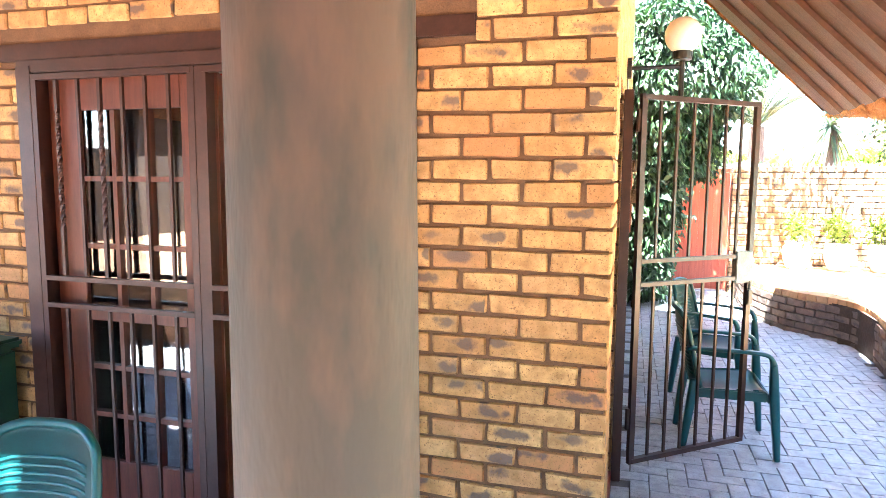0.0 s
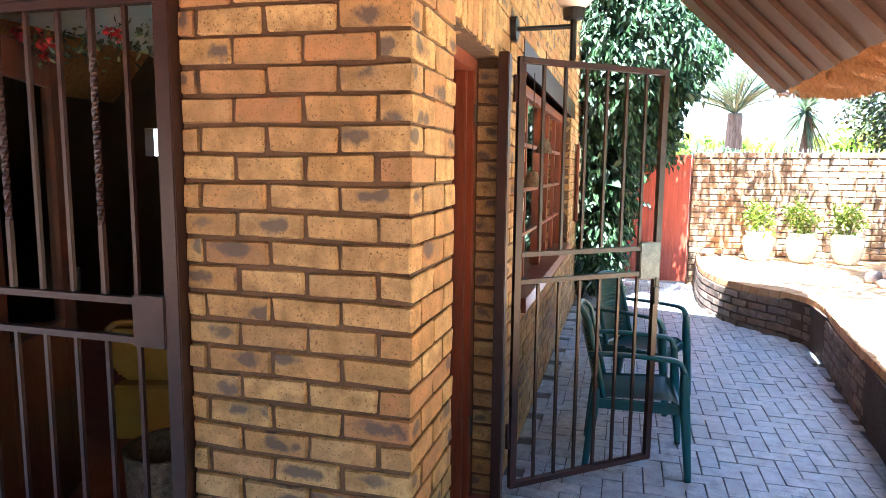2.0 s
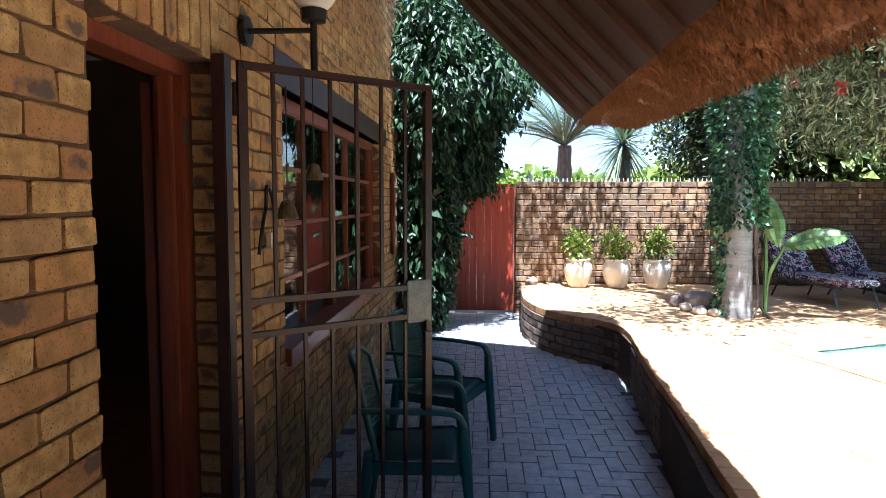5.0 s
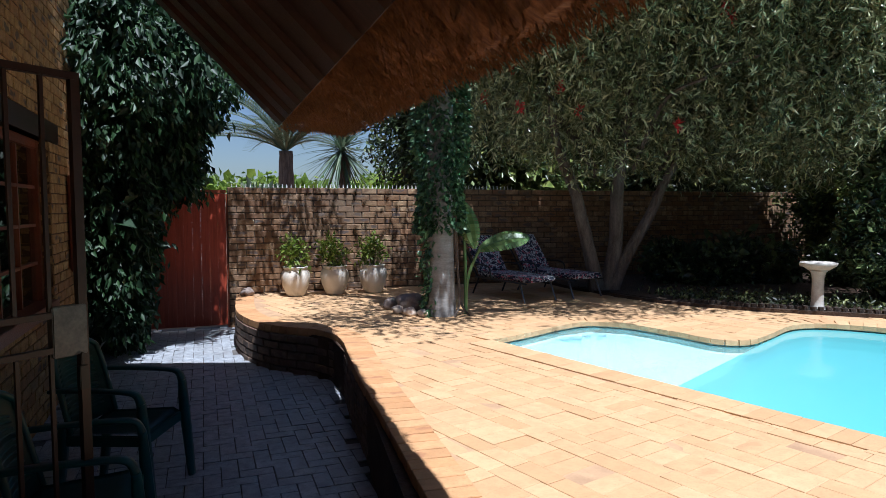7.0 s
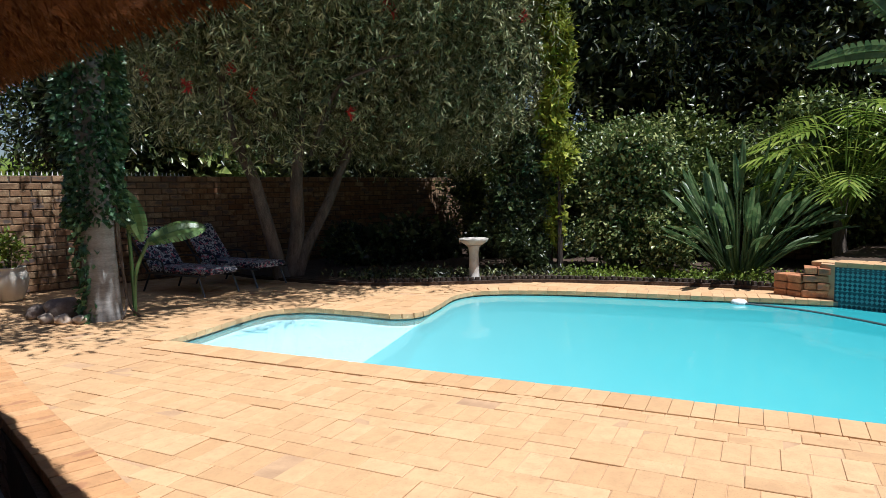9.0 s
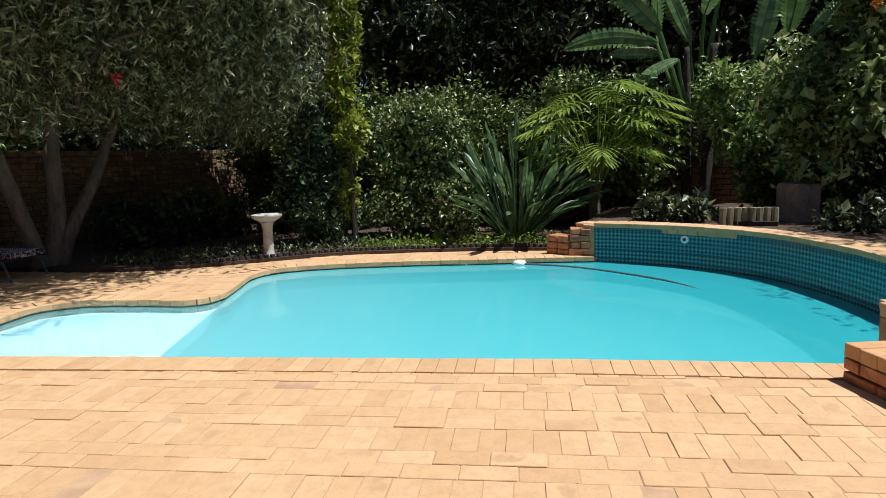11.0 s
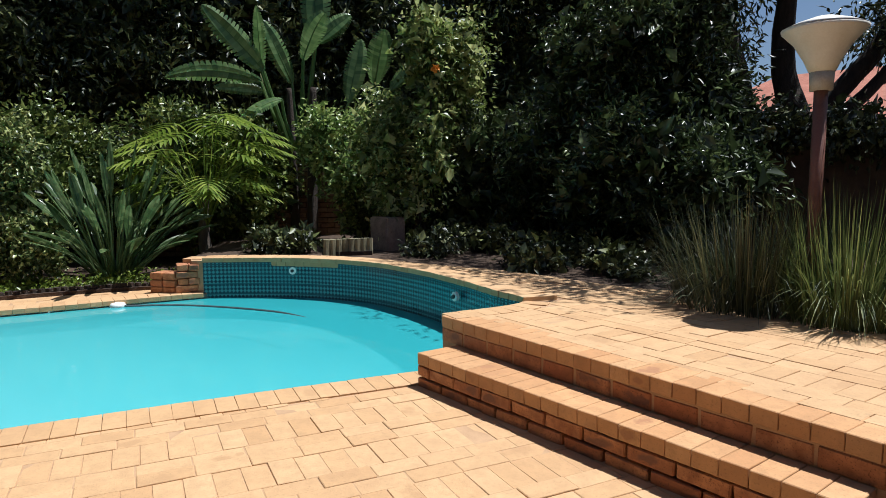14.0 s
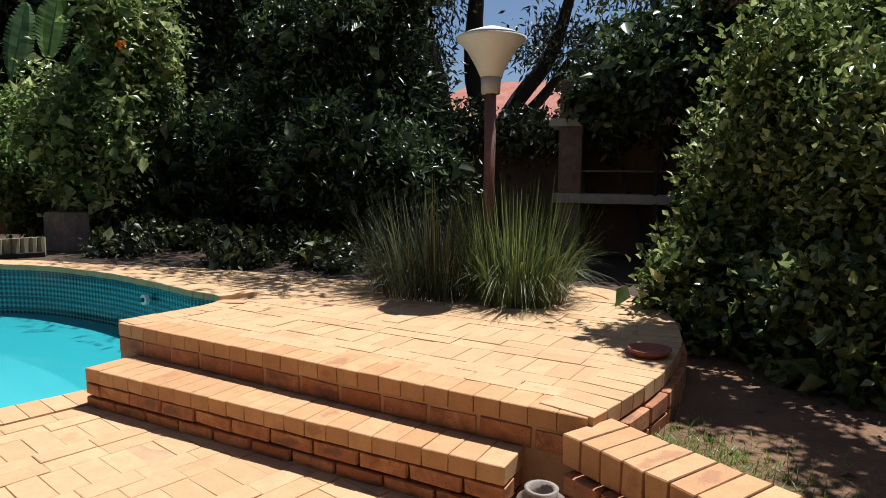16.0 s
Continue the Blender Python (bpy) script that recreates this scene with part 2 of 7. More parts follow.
M_CURTAIN = plain("brown_curtain_cloth", (0.10, 0.05, 0.03), (0.17, 0.09, 0.055), 9, 0.95, fine=160, bumps=0.2)
M_LOG = plain("weathered_grey_log", (0.16, 0.15, 0.085), (0.36, 0.33, 0.20), 7, 0.9, fine=60, bumps=0.6, stretch=(3, 3, 0.6))
M_RED = plain("red_petals", (0.50, 0.02, 0.02), (0.70, 0.05, 0.045), 30, 0.6, bumps=0)
M_ORANGE = plain("orange_petals", (0.75, 0.25, 0.02), (0.85, 0.38, 0.05), 30, 0.6, bumps=0)

L_BOTTLE = leaf_material("bottlebrush_leaf", (0.04, 0.055, 0.02), (0.25, 0.27, 0.11), (0.80, 0.79, 0.48), 0.3, 0.33)
L_CREEPER = leaf_material("creeper_leaf", (0.006, 0.020, 0.007), (0.014, 0.046, 0.013), (0.040, 0.092, 0.026), 0.55, 0.1)
L_IVY = leaf_material("ivy_leaf", (0.025, 0.065, 0.028), (0.06, 0.14, 0.055), (0.17, 0.28, 0.12), 0.38, 0.15)
L_HEDGE = leaf_material("hedge_leaf", (0.022, 0.042, 0.010), (0.095, 0.14, 0.030), (0.38, 0.42, 0.12), 0.38, 0.18)
L_VARI = leaf_material("variegated_leaf", (0.035, 0.06, 0.014), (0.18, 0.24, 0.06), (0.62, 0.64, 0.28), 0.33, 0.4)
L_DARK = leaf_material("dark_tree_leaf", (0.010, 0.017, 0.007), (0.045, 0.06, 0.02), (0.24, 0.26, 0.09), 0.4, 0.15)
L_BUSH = leaf_material("glossy_bush_leaf", (0.035, 0.055, 0.015), (0.18, 0.24, 0.065), (0.60, 0.65, 0.27), 0.24, 0.3)
# Darker copy of L_DARK, with the shrubs' shade put into the leaf colour.
L_SHADE = leaf_material("shade_dark_leaf", (0.009, 0.017, 0.007), (0.036, 0.056, 0.019), (0.17, 0.22, 0.08), 0.34, 0.25)
L_OLIVE = leaf_material("broad_leaf", (0.055, 0.10, 0.024), (0.21, 0.30, 0.08), (0.55, 0.62, 0.22), 0.33, 0.42)
L_FLOWER = leaf_material("pale_edged_leaf", (0.025, 0.042, 0.010), (0.10, 0.145, 0.036), (0.52, 0.54, 0.22), 0.33, 0.2)
L_GOLD = leaf_material("golden_conifer_leaf", (0.11, 0.14, 0.015), (0.29, 0.33, 0.035), (0.50, 0.52, 0.07), 0.5, 0.4)
L_BRIGHT = leaf_material("yellow_green_leaf", (0.09, 0.15, 0.02), (0.19, 0.27, 0.035), (0.32, 0.38, 0.07), 0.35, 0.4)
L_BLADE = leaf_material("strelitzia_leaf", (0.04, 0.08, 0.03), (0.09, 0.15, 0.055), (0.19, 0.25, 0.11), 0.33, 0.3)
L_BANANA = leaf_material("wide_green_leaf", (0.07, 0.15, 0.045), (0.14, 0.235, 0.075), (0.23, 0.34, 0.13), 0.33, 0.4)
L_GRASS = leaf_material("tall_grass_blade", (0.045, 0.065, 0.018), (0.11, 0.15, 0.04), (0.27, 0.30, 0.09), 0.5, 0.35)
# Darker copy of the grass blade: the left clump's shade in its colour.
L_SHADEGRASS = leaf_material("shaded_grass_blade", (0.016, 0.024, 0.010), (0.05, 0.065, 0.026), (0.20, 0.22, 0.11), 0.5, 0.2)
L_PALM = leaf_material("palm_frond", (0.05, 0.09, 0.05), (0.11, 0.16, 0.09), (0.22, 0.26, 0.16), 0.45)


def glass_material(name, tint=(0.9, 0.95, 0.94)):
    m, nt, b = material(name, 0.02)
    t = node(nt, "BsdfTransparent", i0=(*tint, 1))
    g = node(nt, "BsdfGlossy", i0=(1, 1, 1, 1), i1=0.02)
    f = node(nt, "Fresnel", i0=1.5)
    f = node(nt, "Math", (0, f.outputs[0]), operation="MULTIPLY_ADD", i1=1.0, i2=0.06)
    ms = node(nt, "MixShader", (0, f.outputs[0]), (1, t.outputs[0]), (2, g.outputs[0]))
    nt.links.new(ms.outputs[0], nt.nodes["Material Output"].inputs[0])
    return m


M_GLASS = glass_material("window_glass")


def water_material(name, tint, cloud):
    m, nt, b = material(name, 0.02)
    t = node(nt, "BsdfRefraction", i0=(*tint, 1), i1=0.10, i2=1.33)
    g = node(nt, "BsdfGlossy", i0=(1, 1, 1, 1), i1=0.03)
    n = noise_tex(nt, 3.5, 3)
    bp = nt.nodes.new("ShaderNodeBump")
    bp.inputs["Strength"].default_value, bp.inputs["Distance"].default_value = 0.08, 0.05
    nt.links.new(n, bp.inputs["Height"])
    nt.links.new(bp.outputs[0], g.inputs["Normal"])
    f = node(nt, "Fresnel", i0=1.33)
    # slightly milky water
    # paler at the shallow end, deeper blue towards the raised wall
    g2 = nt.nodes.new("ShaderNodeNewGeometry")
    along = node(nt, "VectorMath", (0, g2.outputs["Position"]), operation="DOT_PRODUCT")
    along.inputs[1].default_value = (0.12, -0.155, 0.0)
    depth = ramp(nt, along.outputs["Value"], (0.15, (0.17, 0.46, 0.48)), (0.55, (0.085, 0.40, 0.425)), (0.95, (0.045, 0.34, 0.37)))
    milk = node(nt, "BsdfDiffuse", (0, depth))
    body = node(nt, "MixShader", (1, t.outputs[0]), (2, milk.outputs[0]), i0=cloud)
    ms = node(nt, "MixShader", (0, f.outputs[0]), (1, body.outputs[0]), (2, g.outputs[0]))
    nt.links.new(ms.outputs[0], nt.nodes["Material Output"].inputs[0])
    return m


M_WATER = water_material("pool_water", (0.57, 0.85, 0.87), 0.88)
M_SHALLOW = water_material("shallow_pool_water", (0.72, 0.90, 0.93), 0.42)


def tile_material():
    """Dark and light blue mosaic in a small chequer with bands."""
    m, nt, b = material("blue_mosaic_tile", 0.18)
    uv = nt.nodes.new("ShaderNodeUVMap")
    ck = nt.nodes.new("ShaderNodeTexChecker")
    ck.inputs["Scale"].default_value = 1.0
    mp = nt.nodes.new("ShaderNodeMapping")
    mp.inputs["Scale"].default_value = (33, 33, 1)
    mp.inputs["Rotation"].default_value = (0, 0, radians(45))
    nt.links.new(uv.outputs[0], mp.inputs[0])
    nt.links.new(mp.outputs[0], ck.inputs["Vector"])
    ck.inputs["Color1"].default_value, ck.inputs["Color2"].default_value = (0.003, 0.022, 0.040, 1), (0.07, 0.24, 0.27, 1)
    sp = node(nt, "SeparateXYZ", (0, uv.outputs[0]))
    band = node(nt, "Math", (0, sp.outputs[1]), operation="MULTIPLY", i1=9.0)
    band = node(nt, "Math", (0, band.outputs[0]), operation="FRACT")
    line = ramp(nt, band.outputs[0], (0.86, (0, 0, 0)), (0.9, (1, 1, 1)))
    c = mix(nt, line, ck.outputs[0], (0.006, 0.05, 0.07))
    c = mix(nt, ramp(nt, noise_tex(nt, 5, 3), (0.4, (0, 0, 0)), (0.8, (0.4, 0.4, 0.4))), c, (0.03, 0.13, 0.16))
    nt.links.new(c, b.inputs["Base Color"])
    return m


M_TILE = tile_material()


def floral_material():
    m, nt, b = material("floral_cushion_cloth", 0.9)
    a, c2 = noise_tex(nt, 13, 3, 0.6), noise_tex(nt, 19, 3, 0.6)
    base = ramp(nt, a, (0.30, (0.010, 0.011, 0.03)), (0.46, (0.025, 0.03, 0.06)), (0.51, (0.62, 0.62, 0.62)), (0.58, (0.015, 0.016, 0.05)), (0.70, (0.06, 0.10, 0.11)))
    f = ramp(nt, c2, (0.57, (0, 0, 0)), (0.62, (1, 1, 1)))
    nt.links.new(mix(nt, f, base, (0.50, 0.12, 0.16)), b.inputs["Base Color"])
    return m


M_FLORAL = floral_material()

# ---- building helpers ----
rng = np.random.default_rng(7)


def thing(name, label, category, at=(0, 0, 0), rz=0.0, group="", kind=""):
    e = new(name)
    e.empty_display_size = 0.1
    e.matrix_world = pose(*at, 0, 0, rz)
    return tagged(e, label, category, group, kind)


def hang(ob, parent):
    if parent is not None:
        ob.parent = parent


def part(name, bm, mat, parent=None, label="", smooth=False):
    me = bpy.data.meshes.new(name)
    bmesh.ops.recalc_face_normals(bm, faces=bm.faces)
    if smooth:
        for f in bm.faces:
            f.smooth = True
    bm.to_mesh(me)
    bm.free()
    me.materials.append(mat)
    ob = new(name, me)
    hang(ob, parent)
    return tagged(ob, label)


def setting(name, bm, mat, label, category, smooth=False):
    return tagged(part(name, bm, mat, None, "", smooth), label, category, "", "structure")


def box(bm, x0, x1, y0, y1, z0, z1, bev=0.0, m=None):
    r = bmesh.ops.create_cube(bm, size=1.0)
    vs = r["verts"]
    bmesh.ops.scale(bm, vec=(x1 - x0, y1 - y0, z1 - z0), verts=vs)
    bmesh.ops.translate(bm, vec=((x0 + x1) / 2, (y0 + y1) / 2, (z0 + z1) / 2), verts=vs)
    if bev:
        es = list({e for v in vs for e in v.link_edges})
        g = bmesh.ops.bevel(bm, geom=es, offset=bev, segments=2, affect="EDGES")
        vs = list({v for f in g["faces"] for v in f.verts} | {v for v in vs if v.is_valid})
    if m is not None:
        bmesh.ops.transform(bm, matrix=m, verts=[v for v in vs if v.is_valid])
    return bm


def boxes(*args, bev=0.0):
    bm = bmesh.new()
    for a in args:
        box(bm, *a, bev=bev)
    return bm


def tube(bm, pts, radii, n=10, cap=True):
    """A round tube along points."""
    pts = [Vector(p) for p in pts]
    if isinstance(radii, (int, float)):
        radii = [radii] * len(pts)
    radii = [float(r) for r in radii]
    rings, up = [], None
    for i, p in enumerate(pts):
        d = (pts[min(i + 1, len(pts) - 1)] - pts[max(i - 1, 0)]).normalized()
        if up is None:
            up = d.orthogonal().normalized()
        up = (up - d * up.dot(d)).normalized()
        side = d.cross(up)
        rings.append([bm.verts.new(p + radii[i] * (math.cos(2 * math.pi * k / n) * up + math.sin(2 * math.pi * k / n) * side)) for k in range(n)])
    for a, b in zip(rings, rings[1:]):
        for k in range(n):
            bm.faces.new((a[k], a[(k + 1) % n], b[(k + 1) % n], b[k]))
    if cap:
        bm.faces.new(rings[0])
        bm.faces.new(rings[-1])
    return bm


def lathe(bm, prof, n=28, at=(0, 0, 0)):
    """A turned shape: prof is radius and height pairs."""
    rings = [[bm.verts.new((at[0] + r * math.cos(2 * math.pi * k / n), at[1] + r * math.sin(2 * math.pi * k / n), at[2] + z)) for k in range(n)] for r, z in prof]
    for a, b in zip(rings, rings[1:]):
        for k in range(n):
            bm.faces.new((a[k], a[(k + 1) % n], b[(k + 1) % n], b[k]))
    bm.faces.new(rings[0])
    bm.faces.new(rings[-1])
    return bm


def smooth_line(pts, per=6, closed=False):
    """A rounded line through control points."""
    P = [np.array(p, float) for p in pts]
    n, out = len(P), []
    for i in range(n if closed else n - 1):
        a, b, c, d = (P[(i + k) % n] if closed else P[min(max(i + k, 0), n - 1)] for k in (-1, 0, 1, 2))
        for s in np.linspace(0, 1, per, endpoint=False):
            out.append(0.5 * (2 * b + (c - a) * s + (2 * a - 5 * b + 4 * c - d) * s * s + (3 * b - a - 3 * c + d) * s ** 3))
    if not closed:
        out.append(P[-1])
    return np.array(out)


def resample(line, step, closed=False):
    L = np.vstack([line, line[:1]]) if closed else line
    s = np.concatenate([[0], np.cumsum(np.linalg.norm(np.diff(L, axis=0), axis=1))])
    n = max(2, int(round(s[-1] / step)))
    t = np.linspace(0, s[-1], n + 1)
    if closed:
        t = t[:-1]
    return np.stack([np.interp(t, s, L[:, k]) for k in range(L.shape[1])], 1)


def inside(poly, x, y):
    px, py = poly[:, 0], poly[:, 1]
    qx, qy = np.roll(px, -1), np.roll(py, -1)
    c = ((py > y) != (qy > y)) & (x < (qx - px) * (y - py) / (qy - py + 1e-12) + px)
    return bool(c.sum() % 2)


def distance(line, x, y):
    a, b = line[:-1], line[1:]
    d = b - a
    t = np.clip(((x - a[:, 0]) * d[:, 0] + (y - a[:, 1]) * d[:, 1]) / ((d ** 2).sum(1) + 1e-12), 0, 1)
    return float(np.min(np.hypot(a[:, 0] + t * d[:, 0] - x, a[:, 1] + t * d[:, 1] - y)))


def slab(poly, z0, z1, holes=()):
    """A flat slab with an outline, with holes through it."""
    bm = bmesh.new()
    edges = []
    for ring in (poly, *holes):
        vs = [bm.verts.new((p[0], p[1], z1)) for p in ring]
        edges += [bm.edges.new((vs[i], vs[(i + 1) % len(vs)])) for i in range(len(vs))]
    bmesh.ops.triangle_fill(bm, use_beauty=True, edges=edges)
    if holes:
        bad = []
        for f in bm.faces:
            c = f.calc_center_median()
            if any(inside(np.array(h), c.x, c.y) for h in holes) or not inside(np.array(poly), c.x, c.y):
                bad.append(f)
        bmesh.ops.delete(bm, geom=bad, context="FACES")
    r = bmesh.ops.extrude_face_region(bm, geom=list(bm.faces))
    bmesh.ops.translate(bm, vec=(0, 0, z0 - z1), verts=[v for v in r["geom"] if isinstance(v, bmesh.types.BMVert)])
    return bm


def ribbon(line, z0, z1, closed=False):
    """An upright band along a line, with its length and height as UV in metres."""
    bm = bmesh.new()
    uvl = bm.loops.layers.uv.new("UVMap")
    pts = list(line) + ([line[0]] if closed else [])
    s, rows = 0.0, []
    for i, p in enumerate(pts):
        if i:
            s += float(np.hypot(p[0] - pts[i - 1][0], p[1] - pts[i - 1][1]))
        rows.append((bm.verts.new((p[0], p[1], z0)), bm.verts.new((p[0], p[1], z1)), s))
    for a, b in zip(rows, rows[1:]):
        f = bm.faces.new((a[0], b[0], b[1], a[1]))
        for lp, uv in zip(f.loops, ((a[2], z0), (b[2], z0), (b[2], z1), (a[2], z1))):
            lp[uvl].uv = uv
    return bm


# ---- pieces: bricks, pavers, caps ----


def piece_mesh(ch=(0.03, 0.08, 0.06)):
    """A unit block with chamfered edges, centred, with a 0 to 1 UV on its long faces."""
    bm = bmesh.new()
    bmesh.ops.create_cube(bm, size=1.0)
    verts, faces = [], []
    bm.free()
    idx = {}
    for sx in (-1, 1):
        for sy in (-1, 1):
            for sz in (-1, 1):
                for ax in range(3):
                    v = [0.5 * sx, 0.5 * sy, 0.5 * sz]
                    for k in range(3):
                        if k != ax:
                            v[k] -= (sx, sy, sz)[k] * ch[k]
                    idx[sx, sy, sz, ax] = len(verts)
                    verts.append(v)
    order = [(-1, -1), (1, -1), (1, 1), (-1, 1)]

    def key(ax, s, p, q):
        c = [0, 0, 0]
        c[ax] = s
        o = [k for k in range(3) if k != ax]
        c[o[0]], c[o[1]] = p, q
        return tuple(c)
    for ax in range(3):
        for s in (-1, 1):
            f = [idx[(*key(ax, s, p, q), ax)] for p, q in order]
            faces.append(f if (s > 0) == (ax != 1) else f[::-1])
    for ax in range(3):
        o = [k for k in range(3) if k != ax]
        for p in (-1, 1):
            for q in (-1, 1):
                a, b = [0, 0, 0], [0, 0, 0]
                a[ax], b[ax] = -1, 1
                a[o[0]] = b[o[0]] = p
                a[o[1]] = b[o[1]] = q
                f = [idx[(*a, o[0])], idx[(*b, o[0])], idx[(*b, o[1])], idx[(*a, o[1])]]
                n = np.cross(np.array(verts[f[1]]) - verts[f[0]], np.array(verts[f[2]]) - verts[f[0]])
                c = np.mean([verts[i] for i in f], 0)
                faces.append(f if n @ c > 0 else f[::-1])
    for sx in (-1, 1):
        for sy in (-1, 1):
            for sz in (-1, 1):
                f = [idx[sx, sy, sz, k] for k in range(3)]
                n = np.cross(np.array(verts[f[1]]) - verts[f[0]], np.array(verts[f[2]]) - verts[f[0]])
                faces.append(f if n @ np.array([sx, sy, sz]) > 0 else f[::-1])
    V = np.array(verts)
    uvs = []
    for f in faces:
        n = np.cross(V[f[1]] - V[f[0]], V[f[2]] - V[f[0]])
        k = int(np.argmax(np.abs(n)))
        a, b = {0: (1, 2), 1: (0, 2), 2: (0, 1)}[k]
        uvs += [(V[i][a] + 0.5, V[i][b] + 0.5) for i in f]
    return V, faces, np.array(uvs)


PV, PF, PUV = piece_mesh()
THIN = piece_mesh((0.018, 0.014, 0.045))[0]


def mesh_of(name, V, F, UV, mat):
    me = bpy.data.meshes.new(name)
    me.from_pydata(V, [], F)
    layer = me.uv_layers.new(name="UVMap")
    layer.data.foreach_set("uv", np.asarray(UV, dtype=np.float32).ravel())
    me.materials.append(mat)
    me.update()
    return me


@functools.lru_cache(None)
def uneven(seed, thin=False):
    """The unit block with each of its corners a little off, as fired clay is."""
    r = np.random.default_rng(100 + seed)
    off = {c: r.normal(0, 1, 3) * (0.010, 0.018, 0.030) for c in itertools.product((False, True), repeat=3)}
    base = THIN if thin else PV
    return base + np.array([off[tuple(bool(q) for q in v > 0)] for v in base]) * (0.35 if thin else 1.0)


def lay(name, blocks, mat, parent, near=None, label=""):
    """Lays blocks (centre, size, turn about z, tilt): up to 300 as pieces of their own, picked by near, the rest joined."""
    blocks = list(blocks)
    if near is not None:
        blocks.sort(key=lambda b: near(b[0]))
    single, rest = blocks[:300], blocks[300:]
    thin = name != "brick"
    shapes = [mesh_of(name, uneven(q, thin).tolist(), PF, PUV, mat) for q in range(7)]
    for c, size, rz, tilt in single:
        o = new(name, shapes[int(rng.integers(7))])
        o.matrix_world = Matrix.LocRotScale(Vector(c), Euler((tilt[0], tilt[1], rz)), Vector(size))
        o.parent = parent
    if rest:
        Vs, Fs, k = [], [], 0
        for c, size, rz, tilt in rest:
            m = np.array(Matrix.LocRotScale(Vector(c), Euler((tilt[0], tilt[1], rz)), Vector(size)))
            Vs.append(uneven(len(Vs) % 7, thin) @ m[:3, :3].T + m[:3, 3])
            Fs += [[i + k for i in f] for f in PF]
            k += len(PV)
        o = new(name + "s", mesh_of(name + "s", np.vstack(Vs).tolist(), Fs, np.tile(PUV, (len(rest), 1)), mat))
        o.parent = parent
        tagged(o, label, "", "", "stuff")


def bond(u0, u1, z0, z1, holes=(), course=0.0862, length=0.222, joint=0.011, phase=0.0, zstart=None, alt=0.5, tall=None):
    """Running bond over a face: spans (u0, u1, z0, z1) cut round the holes."""
    out = []
    z, k = (zstart if zstart is not None else z0), 0
    while z < z1 - 0.02:
        top = min(z + (tall or course - joint), z1)
        u = u0 - (length + joint) * ((k % 2) * alt + phase)
        while u < u1:
            spans = [(max(u, u0), min(u + length, u1))]
            for a, b, c, d in holes:
                if z < d - 0.01 and top > c + 0.01:
                    nxt = []
                    for s, e in spans:
                        if e <= a or s >= b:
                            nxt.append((s, e))
                        else:
                            if s < a:
                                nxt.append((s, a))
                            if e > b:
                                nxt.append((b, e))
                    spans = nxt
            out += [(s, e, z, top) for s, e in spans if e - s > 0.02]
            u += length + joint
        z += course
        k += 1
    return out


def jitter(s=0.004):
    return tuple(rng.normal(0, s, 2))


# ---- foliage helpers ----


def leaves(name, pos, d, L, W, mat, parent=None, label="", fold=0.25, up_bias=0.3):
    """Many small folded leaves as one mesh."""
    n = len(pos)
    d = d / (np.linalg.norm(d, axis=1, keepdims=True) + 1e-9)
    r = rng.normal(size=(n, 3))
    r[:, 2] += up_bias * 3
    s = np.cross(d, r)
    s /= np.linalg.norm(s, axis=1, keepdims=True) + 1e-9
    u = np.cross(s, d)
    L, W = np.asarray(L)[:, None], np.asarray(W)[:, None]
    mid = pos + d * L * 0.45
    V = np.stack([pos, mid + s * W / 2 + u * W * fold, pos + d * L - u * L * 0.12, mid - s * W / 2 + u * W * fold], 1).reshape(-1, 3)
    i = np.arange(n)[:, None] * 4
    F = np.concatenate([i + [0, 1, 2], i + [0, 2, 3]], 1).reshape(-1, 3)
    me = bpy.data.meshes.new(name)
    me.vertices.add(len(V))
    me.vertices.foreach_set("co", V.astype(np.float32).ravel())
    me.loops.add(F.size)
    me.loops.foreach_set("vertex_index", F.astype(np.int32).ravel())
    me.polygons.add(len(F))
    me.polygons.foreach_set("loop_start", (np.arange(len(F)) * 3).astype(np.int32))
    me.materials.append(mat)
    me.update(calc_edges=True)
    ob = new(name, me)
    hang(ob, parent)
    return tagged(ob, label)


def blob_points(blobs, n, low=0.55, rough=0.35):
    """Points in the outer part of lumpy ellipsoids."""
    w = np.array([b[3] * b[4] + b[4] * b[5] + b[3] * b[5] for b in blobs])
    pick = rng.choice(len(blobs), n, p=w / w.sum())
    B = np.array(blobs)[pick]
    v = rng.normal(size=(n, 3))
    v /= np.linalg.norm(v, axis=1, keepdims=True)
    lump = np.array([noise.noise(Vector((*(v[i] * 2.2 + pick[i] * 7.3),))) for i in range(n)])
    r = (low + (1 - low) * rng.random(n) ** 0.6) * (1 + rough * lump)
    return B[:, :3] + v * r[:, None] * B[:, 3:6], v


